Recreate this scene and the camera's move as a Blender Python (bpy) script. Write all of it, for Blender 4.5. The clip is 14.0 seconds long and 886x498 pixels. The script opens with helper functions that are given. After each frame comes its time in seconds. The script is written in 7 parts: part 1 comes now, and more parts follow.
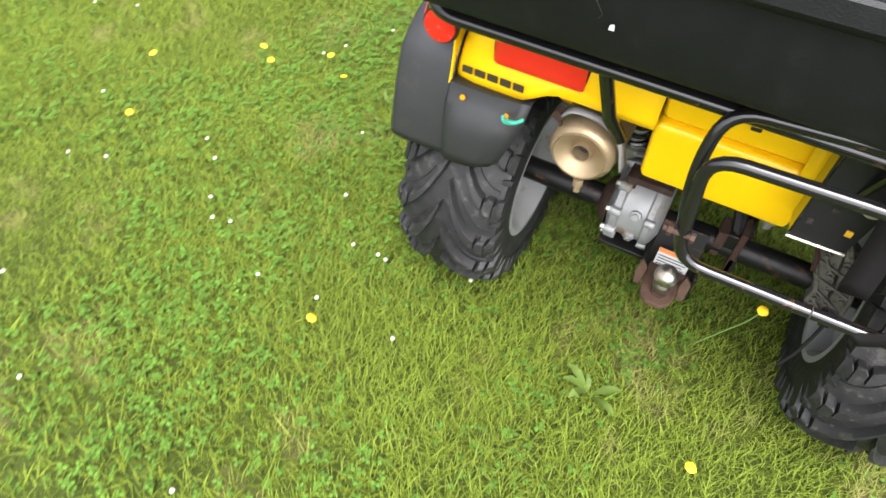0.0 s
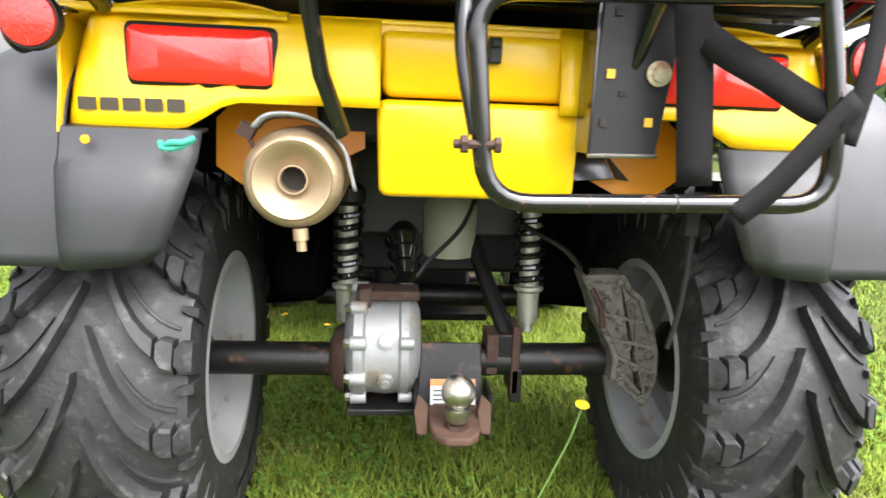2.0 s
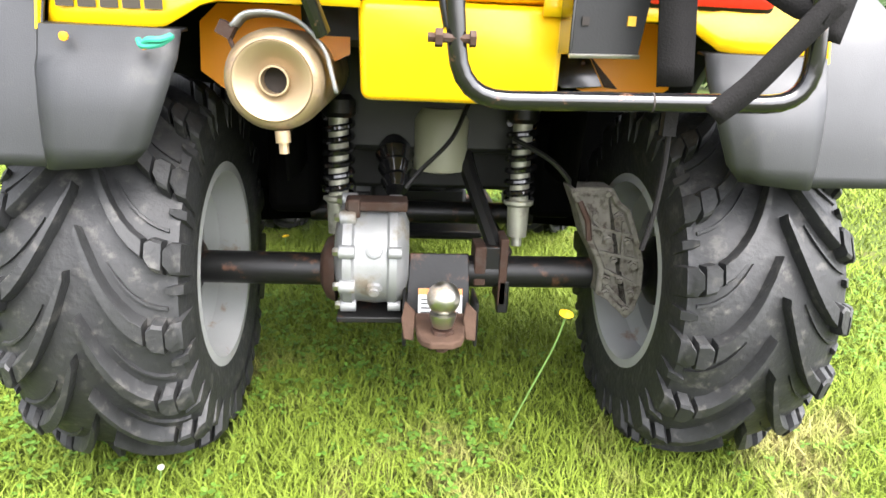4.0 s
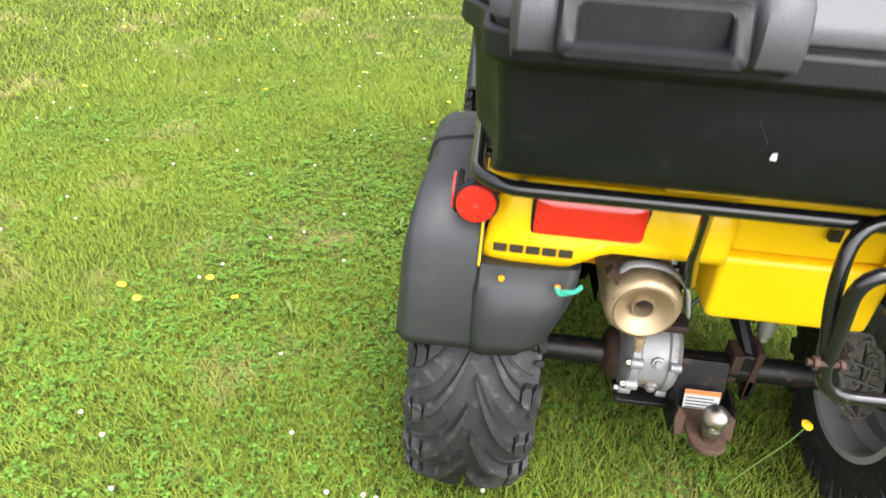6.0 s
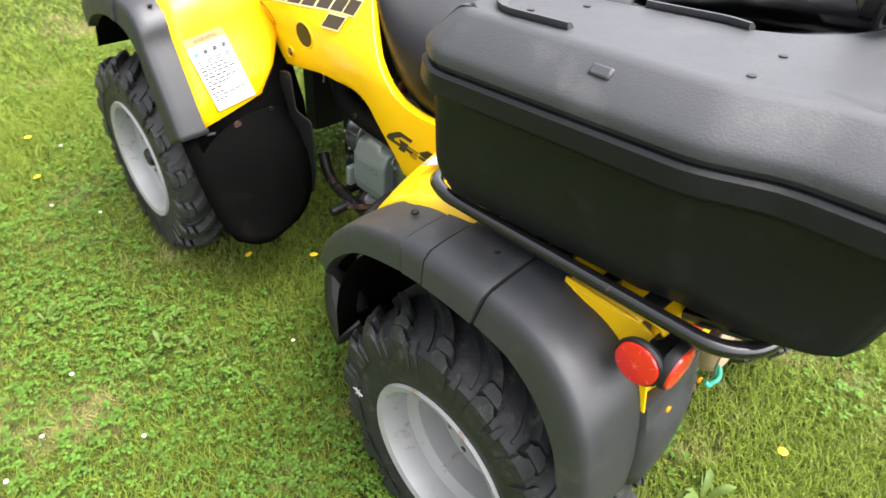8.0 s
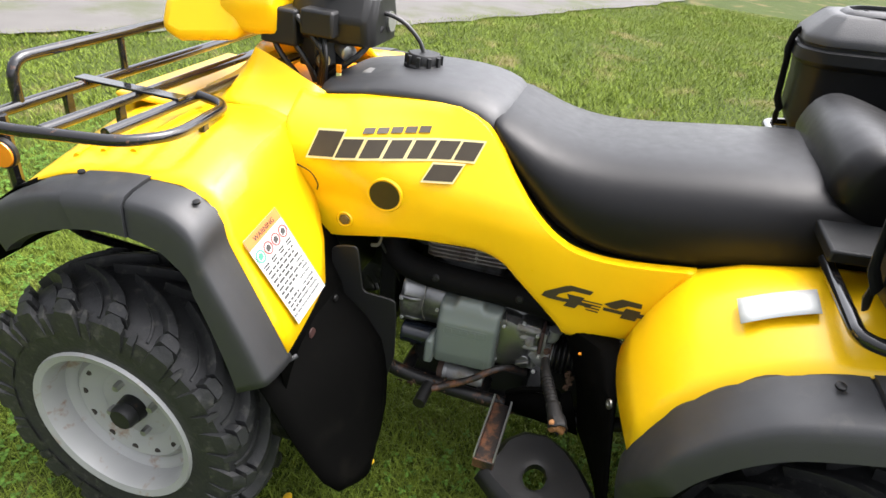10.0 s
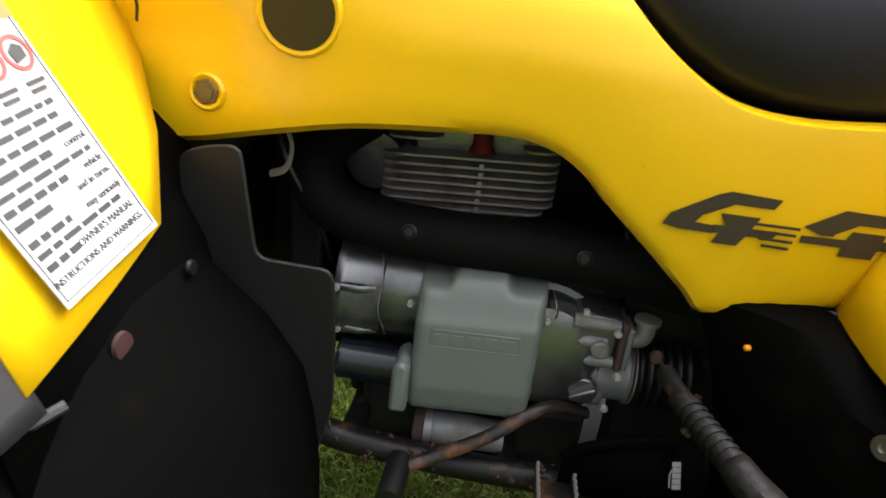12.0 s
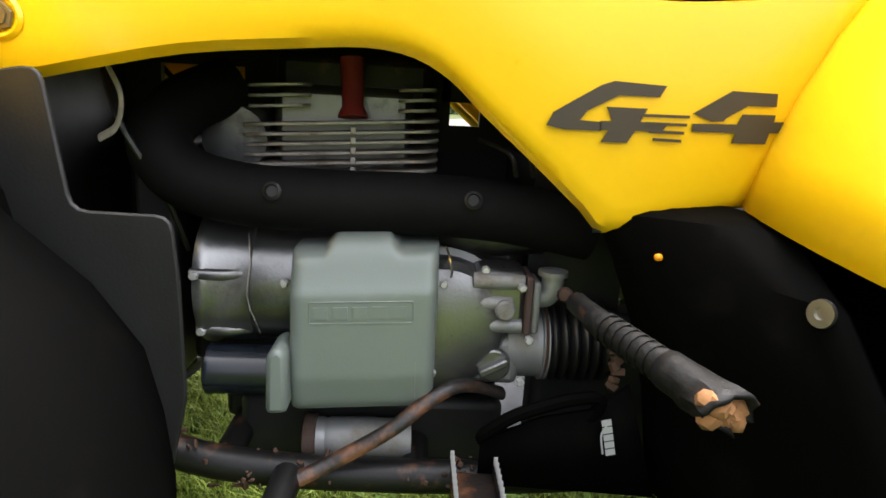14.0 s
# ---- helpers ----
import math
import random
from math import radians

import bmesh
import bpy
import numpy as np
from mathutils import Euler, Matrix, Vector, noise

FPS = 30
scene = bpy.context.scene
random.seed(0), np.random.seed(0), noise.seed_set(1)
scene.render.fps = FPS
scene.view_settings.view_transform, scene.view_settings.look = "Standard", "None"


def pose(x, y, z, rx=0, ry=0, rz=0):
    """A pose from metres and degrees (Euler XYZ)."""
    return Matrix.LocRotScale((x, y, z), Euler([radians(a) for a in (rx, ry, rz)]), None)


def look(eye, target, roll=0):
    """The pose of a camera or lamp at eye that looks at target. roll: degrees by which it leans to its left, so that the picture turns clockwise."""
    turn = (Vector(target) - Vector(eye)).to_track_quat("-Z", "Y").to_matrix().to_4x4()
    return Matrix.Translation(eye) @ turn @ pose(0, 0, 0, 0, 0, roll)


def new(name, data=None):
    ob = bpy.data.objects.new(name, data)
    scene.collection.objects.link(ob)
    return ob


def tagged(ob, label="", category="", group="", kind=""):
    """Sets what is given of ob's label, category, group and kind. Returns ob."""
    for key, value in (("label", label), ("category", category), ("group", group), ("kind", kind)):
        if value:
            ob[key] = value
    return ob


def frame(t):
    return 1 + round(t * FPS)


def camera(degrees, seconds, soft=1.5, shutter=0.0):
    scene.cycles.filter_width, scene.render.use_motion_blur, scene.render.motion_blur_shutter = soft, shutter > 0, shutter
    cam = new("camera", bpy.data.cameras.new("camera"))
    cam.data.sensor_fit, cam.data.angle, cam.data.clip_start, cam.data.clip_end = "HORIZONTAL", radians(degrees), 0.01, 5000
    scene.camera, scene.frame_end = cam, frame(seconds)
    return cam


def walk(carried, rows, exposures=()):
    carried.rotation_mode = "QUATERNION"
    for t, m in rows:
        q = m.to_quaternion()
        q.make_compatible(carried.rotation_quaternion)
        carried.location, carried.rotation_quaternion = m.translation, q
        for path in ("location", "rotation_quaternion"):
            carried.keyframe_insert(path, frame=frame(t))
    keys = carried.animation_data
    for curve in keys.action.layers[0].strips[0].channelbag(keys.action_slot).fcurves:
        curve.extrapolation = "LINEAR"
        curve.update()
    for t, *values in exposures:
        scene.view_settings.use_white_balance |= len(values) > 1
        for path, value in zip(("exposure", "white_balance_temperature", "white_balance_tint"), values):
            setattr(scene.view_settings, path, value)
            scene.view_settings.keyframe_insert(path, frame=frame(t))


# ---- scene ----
cam = camera(70.0, 14.0, soft=1.5, shutter=0.22)
PATH = [
    (0, (-0.04, -1.095, 1.33), (-0.611, 0.029, -0.223), 2.8),
    (0.5, (-0.179, -1.045, 1.2), (-0.43, 0.42, -0.138), 4.0),
    (1, (-0.181, -0.983, 0.97), (-0.207, 0.812, 0.087), 4.2),
    (1.5, (-0.205, -0.948, 0.747), (0.012, 0.963, 0.198), 4.0),
    (2, (-0.1, -1.019, 0.681), (0.086, 0.929, 0.268), 2.3),
    (2.2, (-0.064, -1.031, 0.674), (0.138, 0.919, 0.279), 1.4),
    (4.3, (-0.067, -1.041, 0.648), (0.071, 0.826, -0.056), 3.2),
    (4.5, (-0.076, -1.027, 0.658), (-0.013, 0.819, -0.109), 3.0),
    (5, (-0.221, -1.045, 0.627), (-0.274, 0.78, -0.189), 3.5),
    (5.5, (-0.365, -1.044, 0.826), (-0.504, 0.704, -0.134), 3.8),
    (6, (-0.457, -1.056, 1.199), (-0.593, 0.604, 0.092), 3.5),
    (6.5, (-0.532, -1.053, 1.359), (-0.47, 0.547, 0.161), 3.1),
    (7, (-0.637, -0.863, 1.353), (-0.286, 0.661, 0.108), 2.3),
    (7.5, (-0.81, -0.651, 1.354), (-0.088, 0.715, 0.084), 3.0),
    (8, (-1.031, -0.421, 1.33), (0.059, 0.649, 0.038), 5.3),
    (8.2, (-1.072, -0.338, 1.311), (0.116, 0.628, 0.024), 5.0),
    (8.4, (-1.113, -0.198, 1.276), (0.158, 0.675, 0.002), 4.9),
    (8.5, (-1.122, -0.126, 1.268), (0.171, 0.726, 0.003), 4.6),
    (9, (-1.175, 0.128, 1.265), (0.304, 0.908, 0.167), 3.5),
    (9.2, (-1.237, 0.274, 1.255), (0.357, 0.907, 0.226), 4.9),
    (11.3, (-1.209, 0.621, 1.088), (0.493, 0.917, 0.079), 7.8),
    (11.5, (-1.043, 0.645, 0.978), (0.677, 0.914, -0.006), 7.5),
    (12, (-0.76, 0.716, 0.745), (1.081, 0.853, -0.023), 7.1),
    (12.5, (-0.704, 0.745, 0.647), (1.226, 0.773, 0.122), 5.5),
    (13, (-0.756, 0.706, 0.617), (1.194, 0.774, 0.179), 3.6),
    (13.5, (-0.733, 0.664, 0.597), (1.224, 0.709, 0.185), 3.1),
    (14, (-0.725, 0.671, 0.592), (1.223, 0.574, 0.146), 3.1),
]
EXPOSURE = [(t, e, 6500, 13) for t, e in ((0, 0.55), (0.5, 0.6), (1.0, 0.75), (1.5, 1.05), (2.0, 1.2), (4.5, 1.58), (5.0, 1.62), (5.5, 1.05), (6.0, 0.75), (6.5, 0.5),
                                         (7.0, 0.5), (7.5, 0.68), (8.0, 0.83), (8.5, 1.02), (9.0, 0.92), (11.5, 0.1), (12.0, 0.4), (12.5, 0.9), (13.0, 1.05), (14.0, 1.25))]
walk(cam, [(t, look(eye, target, roll)) for t, eye, target, roll in PATH], EXPOSURE)

# ---- world and light: bright overcast day ----
world = bpy.data.worlds.new("overcast_sky")
scene.world = world
world.use_nodes = True
wn, wl = world.node_tree.nodes, world.node_tree.links
wn.clear()
sky = wn.new("ShaderNodeTexSky")
sky.sky_type = "NISHITA"
sky.sun_disc = False
sky.sun_elevation, sky.sun_rotation = radians(65), radians(148)
sky.air_density, sky.dust_density, sky.ozone_density = 1.0, 4.0, 0.6
grey = wn.new("ShaderNodeHueSaturation")
grey.inputs["Saturation"].default_value = 0.22
back = wn.new("ShaderNodeBackground")
back.inputs["Strength"].default_value = 0.15
wout = wn.new("ShaderNodeOutputWorld")
# an overcast sky is brighter overhead, and towards the veiled sun, than at the horizon
wco = wn.new("ShaderNodeTexCoord")
wmap = wn.new("ShaderNodeMapRange")
wmap.inputs["From Min"].default_value, wmap.inputs["From Max"].default_value = -0.45, 0.77
wmap.inputs["To Min"].default_value, wmap.inputs["To Max"].default_value = 0.9, 4.5
wmul = wn.new("ShaderNodeVectorMath")
wmul.operation = "SCALE"
wdot = wn.new("ShaderNodeVectorMath")
wdot.operation = "DOT_PRODUCT"
wdot.inputs[1].default_value = (0.42, -0.38, 0.62)
wl.new(wco.outputs["Generated"], wdot.inputs[0])
wl.new(wdot.outputs["Value"], wmap.inputs["Value"])
wl.new(sky.outputs[0], grey.inputs["Color"])
wl.new(grey.outputs[0], wmul.inputs[0])
wl.new(wmap.outputs[0], wmul.inputs["Scale"])
wl.new(wmul.outputs[0], back.inputs["Color"])
wl.new(back.outputs[0], wout.inputs["Surface"])
sun = new("sun", bpy.data.lights.new("sun", "SUN"))
sun.data.energy, sun.data.angle, sun.data.color = 1.2, radians(60), (1.0, 0.97, 0.92)
sun.matrix_world = look((1.2, -1.9, 4.9), (0, 0.0, 0))


# ---- materials ----
def mat(name, base, rough=0.5, metal=0.0, var=0.15, scale=8.0, bump=0.0, bscale=200.0, dirt=None, dirt_amount=0.3,
        dirt_scale=14.0, coat=0.0, spec=0.5, rough_var=0.1, island=0.0, trans=0.0):
    m = bpy.data.materials.new(name)
    m.use_nodes = True
    nt = m.node_tree
    n, l = nt.nodes, nt.links
    b = n["Principled BSDF"]
    b.inputs["Roughness"].default_value = rough
    b.inputs["Metallic"].default_value = metal
    b.inputs["Coat Weight"].default_value = coat
    b.inputs["Coat Roughness"].default_value = 0.08
    b.inputs["Specular IOR Level"].default_value = spec
    co = n.new("ShaderNodeTexCoord")
    big = n.new("ShaderNodeTexNoise")
    big.inputs["Scale"].default_value, big.inputs["Detail"].default_value = scale, 6.0
    l.new(co.outputs["Object"], big.inputs["Vector"])
    mix = n.new("ShaderNodeMix")
    mix.data_type = "RGBA"
    mix.inputs["A"].default_value = (*[c * (1 - var) for c in base], 1)
    mix.inputs["B"].default_value = (*[min(1.0, c * (1 + var)) for c in base], 1)
    l.new(big.outputs["Fac"], mix.inputs["Factor"])
    colour = mix.outputs["Result"]
    if dirt:
        dn = n.new("ShaderNodeTexNoise")
        dn.inputs["Scale"].default_value, dn.inputs["Detail"].default_value, dn.inputs["Roughness"].default_value = dirt_scale, 9.0, 0.65
        l.new(co.outputs["Object"], dn.inputs["Vector"])
        ramp = n.new("ShaderNodeValToRGB")
        ramp.color_ramp.elements[0].position = 0.62 - 0.35 * dirt_amount
        ramp.color_ramp.elements[1].position = 0.72 - 0.25 * dirt_amount
        l.new(dn.outputs["Fac"], ramp.inputs["Fac"])
        dm = n.new("ShaderNodeMix")
        dm.data_type = "RGBA"
        dm.inputs["B"].default_value = (*dirt, 1)
        l.new(ramp.outputs["Color"], dm.inputs["Factor"])
        l.new(colour, dm.inputs["A"])
        colour = dm.outputs["Result"]
        if metal > 0:
            inv = n.new("ShaderNodeMath")
            inv.operation, inv.inputs[0].default_value = "SUBTRACT", metal
            l.new(ramp.outputs["Color"], inv.inputs[1])
            inv.use_clamp = True
            l.new(inv.outputs[0], b.inputs["Metallic"])
    if island:
        geo = n.new("ShaderNodeNewGeometry")
        im = n.new("ShaderNodeHueSaturation")
        mr = n.new("ShaderNodeMapRange")
        mr.inputs["To Min"].default_value, mr.inputs["To Max"].default_value = 1 - island, 1 + island
        l.new(geo.outputs["Random Per Island"], mr.inputs["Value"])
        l.new(mr.outputs[0], im.inputs["Value"])
        l.new(colour, im.inputs["Color"])
        colour = im.outputs["Color"]
    l.new(colour, b.inputs["Base Color"])
    rn = n.new("ShaderNodeMapRange")
    rn.inputs["To Min"].default_value, rn.inputs["To Max"].default_value = max(0.02, rough - rough_var), min(1.0, rough + rough_var)
    fine = n.new("ShaderNodeTexNoise")
    fine.inputs["Scale"].default_value, fine.inputs["Detail"].default_value = scale * 4, 4.0
    l.new(co.outputs["Object"], fine.inputs["Vector"])
    l.new(fine.outputs["Fac"], rn.inputs["Value"])
    l.new(rn.outputs[0], b.inputs["Roughness"])
    if bump:
        bn = n.new("ShaderNodeTexNoise")
        bn.inputs["Scale"].default_value, bn.inputs["Detail"].default_value = bscale, 3.0
        l.new(co.outputs["Object"], bn.inputs["Vector"])
        bp = n.new("ShaderNodeBump")
        bp.inputs["Strength"].default_value, bp.inputs["Distance"].default_value = bump, 0.002
        l.new(bn.outputs["Fac"], bp.inputs["Height"])
        l.new(bp.outputs["Normal"], b.inputs["Normal"])
    if trans:
        b.inputs["Transmission Weight"].default_value = trans
    return m


YELLOW = mat("yellow_plastic", (0.85, 0.512, 0.003), 0.32, var=0.05, scale=5, coat=0.12, spec=0.4, bump=0.03, bscale=300)
FENDER = mat("fender_plastic", (0.0140, 0.0150, 0.0168), 0.52, spec=0.65, var=0.15, scale=9, bump=0.12, bscale=700, dirt=(0.030, 0.029, 0.026), dirt_amount=0.12)
BOXPL = mat("box_plastic", (0.0055, 0.0062, 0.0070), 0.50, var=0.3, scale=7, bump=0.22, bscale=420, dirt=(0.012, 0.013, 0.014), dirt_amount=0.14, rough_var=0.10, spec=0.28)
# lid: lighter copy of the box plastic, with the sky's sheen painted in
LIDPL = mat("sheen_lid_plastic", (0.0310, 0.0325, 0.0350), 0.56, var=0.3, scale=7, bump=0.25, bscale=420, dirt=(0.048, 0.049, 0.050), dirt_amount=0.2, rough_var=0.08, spec=0.5)
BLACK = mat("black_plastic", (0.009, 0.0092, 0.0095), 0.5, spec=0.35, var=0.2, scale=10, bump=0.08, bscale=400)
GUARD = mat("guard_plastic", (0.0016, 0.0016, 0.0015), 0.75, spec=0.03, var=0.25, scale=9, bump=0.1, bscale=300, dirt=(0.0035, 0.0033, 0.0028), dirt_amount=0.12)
VINYL = mat("seat_vinyl", (0.0045, 0.0045, 0.005), 0.40, spec=0.28, var=0.1, scale=12, bump=0.07, bscale=650)
RUBBER = mat("tyre_rubber", (0.0150, 0.0155, 0.0160), 0.58, spec=0.4, var=0.45, scale=24, bump=0.6, bscale=110, dirt=(0.050, 0.048, 0.044), dirt_amount=0.2, dirt_scale=45)
TUBE = mat("black_paint", (0.007, 0.007, 0.0075), 0.14, var=0.2, scale=20, coat=0.4, dirt=(0.10, 0.05, 0.03), dirt_amount=0.02, dirt_scale=40)
FRAME = mat("frame_paint", (0.006, 0.006, 0.006), 0.45, spec=0.3, var=0.3, scale=20, bump=0.1, dirt=(0.07, 0.033, 0.018), dirt_amount=0.14, dirt_scale=30)
RIM = mat("rim_paint", (0.25, 0.255, 0.25), 0.42, var=0.12, scale=14, bump=0.05, dirt=(0.17, 0.10, 0.06), dirt_amount=0.1, dirt_scale=18)
STEEL = mat("bright_steel", (0.45, 0.44, 0.40), 0.34, 1.0, var=0.1, scale=30, dirt=(0.2, 0.14, 0.09), dirt_amount=0.06)
ALU = mat("cast_aluminium", (0.27, 0.275, 0.275), 0.56, 0.55, var=0.25, scale=24, bump=0.15, bscale=350, dirt=(0.15, 0.125, 0.095), dirt_amount=0.30)
DARKALU = mat("dark_aluminium", (0.21, 0.212, 0.21), 0.32, 0.9, var=0.2, scale=20, bump=0.12, bscale=350, dirt=(0.06, 0.055, 0.05), dirt_amount=0.25)
FIN = mat("fin_aluminium", (0.42, 0.40, 0.36), 0.55, 0.5, var=0.15, scale=25, bump=0.1, dirt=(0.16, 0.13, 0.10), dirt_amount=0.3)
COVER = mat("engine_cover_paint", (0.175, 0.205, 0.190), 0.40, 0.2, var=0.06, scale=8, bump=0.06, bscale=500)
RUST = mat("rusty_steel", (0.040, 0.021, 0.014), 0.75, 0.0, spec=0.25, var=0.4, scale=30, bump=0.4, bscale=120, dirt=(0.05, 0.035, 0.028), dirt_amount=0.4, dirt_scale=35)
RUSTBROWN = mat("flaking_rust", (0.064, 0.038, 0.026), 0.85, 0.0, spec=0.2, var=0.45, scale=40, bump=0.5, bscale=110)
EXHAUST = mat("heat_tinted_steel", (0.36, 0.27, 0.16), 0.42, 0.75, var=0.25, scale=16, bump=0.08, dirt=(0.16, 0.11, 0.07), dirt_amount=0.3, dirt_scale=20)
EXCONE = mat("tan_tail_cone", (0.36, 0.27, 0.165), 0.50, 0.7, var=0.15, scale=18, bump=0.05)
ZINC = mat("zinc_bolt", (0.52, 0.53, 0.52), 0.45, 0.3, var=0.1, scale=60)
LEVER = mat("rusting_black_lever", (0.012, 0.010, 0.009), 0.4, spec=0.5, var=0.4, scale=40, bump=0.35, bscale=160, dirt=(0.13, 0.055, 0.025), dirt_amount=0.42, dirt_scale=28)
PERISHED = mat("perished_rubber", (0.0065, 0.0065, 0.0065), 0.55, spec=0.2, var=0.4, scale=50, bump=0.5, bscale=150, dirt=(0.05, 0.032, 0.018), dirt_amount=0.10, dirt_scale=40)
# soot in the bore; elsewhere it paints shade in holes and gaps
SOOT_SHADE = mat("soot_and_gap_shade", (0.02, 0.015, 0.012), 0.8, var=0.3)
REDLENS = mat("red_lens", (0.72, 0.026, 0.014), 0.14, var=0.08, scale=60, coat=0.6, bump=0.15, bscale=220)
DARKRED = mat("red_reflector", (0.62, 0.022, 0.012), 0.22, var=0.15, scale=60, coat=0.5, bump=0.3, bscale=260)
AMBER = mat("amber_reflector", (0.75, 0.24, 0.01), 0.2, var=0.12, scale=60, coat=0.5, bump=0.3, bscale=260)
ORANGE = mat("orange_plastic_and_glow", (0.88, 0.32, 0.004), 0.4, var=0.08, scale=10)
DECAL = mat("decal_brown_black", (0.040, 0.030, 0.018), 0.45, var=0.2, scale=40)
DECALBACK = mat("decal_backing", (0.72, 0.62, 0.30), 0.4, var=0.05)
LABEL = mat("white_label", (0.44, 0.46, 0.45), 0.45, var=0.04, scale=20, dirt=(0.45, 0.43, 0.38), dirt_amount=0.03)
PRINT = mat("label_print", (0.035, 0.035, 0.035), 0.6, var=0.1)
LABELORANGE = mat("label_orange", (0.50, 0.17, 0.04), 0.5, var=0.05)
LABELRED = mat("label_red", (0.55, 0.06, 0.05), 0.5, var=0.05)
LABELGREEN = mat("label_green", (0.05, 0.30, 0.16), 0.5, var=0.05)
GREEN = mat("green_cord", (0.03, 0.33, 0.22), 0.6, var=0.2, scale=80)
STRAP = mat("black_webbing", (0.008, 0.0075, 0.0075), 0.85, spec=0.15, var=0.2, scale=40, bump=0.4, bscale=420)
HOSE = mat("rubber_hose", (0.006, 0.006, 0.006), 0.4, var=0.2, scale=30)
SCREW = mat("dull_screw", (0.35, 0.35, 0.34), 0.4, 0.9, var=0.15, scale=60)
REDCAP = mat("red_plug_cap", (0.20, 0.018, 0.014), 0.5, var=0.2, scale=40)
FOAM = mat("yellowed_foam", (0.24, 0.110, 0.040), 0.9, var=0.35, scale=60, bump=0.5, bscale=150)
BLADE = mat("grass_blade", (0.114, 0.158, 0.014), 0.75, spec=0.25, var=0.3, scale=1.6, island=0.18, dirt=(0.20, 0.19, 0.06), dirt_amount=0.17, dirt_scale=2.2)
CLOVERLEAF = mat("clover_leaf", (0.060, 0.122, 0.016), 0.75, spec=0.12, var=0.25, scale=6, island=0.3)
WHITEFL = mat("clover_bloom", (0.50, 0.50, 0.40), 0.8, var=0.15, scale=300, bump=0.6, bscale=500)
YELLOWFL = mat("dandelion_bloom", (0.85, 0.52, 0.01), 0.7, var=0.2, scale=300, bump=0.5, bscale=600)
STEM = mat("flower_stem", (0.12, 0.22, 0.05), 0.6, var=0.2)
SOIL = mat("lawn_soil", (0.034, 0.048, 0.009), 0.95, spec=0.1, var=0.4, scale=1.3, bump=0.8, bscale=70, dirt=(0.10, 0.083, 0.035), dirt_amount=0.24, dirt_scale=2.2)
GRAVEL = mat("gravel_track", (0.11, 0.105, 0.10), 0.95, spec=0.1, var=0.25, scale=3.0, bump=0.7, bscale=45, dirt=(0.085, 0.09, 0.06), dirt_amount=0.35, dirt_scale=1.2)
HEDGE = mat("hedge_leaf", (0.055, 0.105, 0.030), 0.6, var=0.4, scale=2.0, island=0.4)
BARK = mat("bark", (0.10, 0.08, 0.06), 0.9, var=0.3, scale=10, bump=0.5, bscale=30)


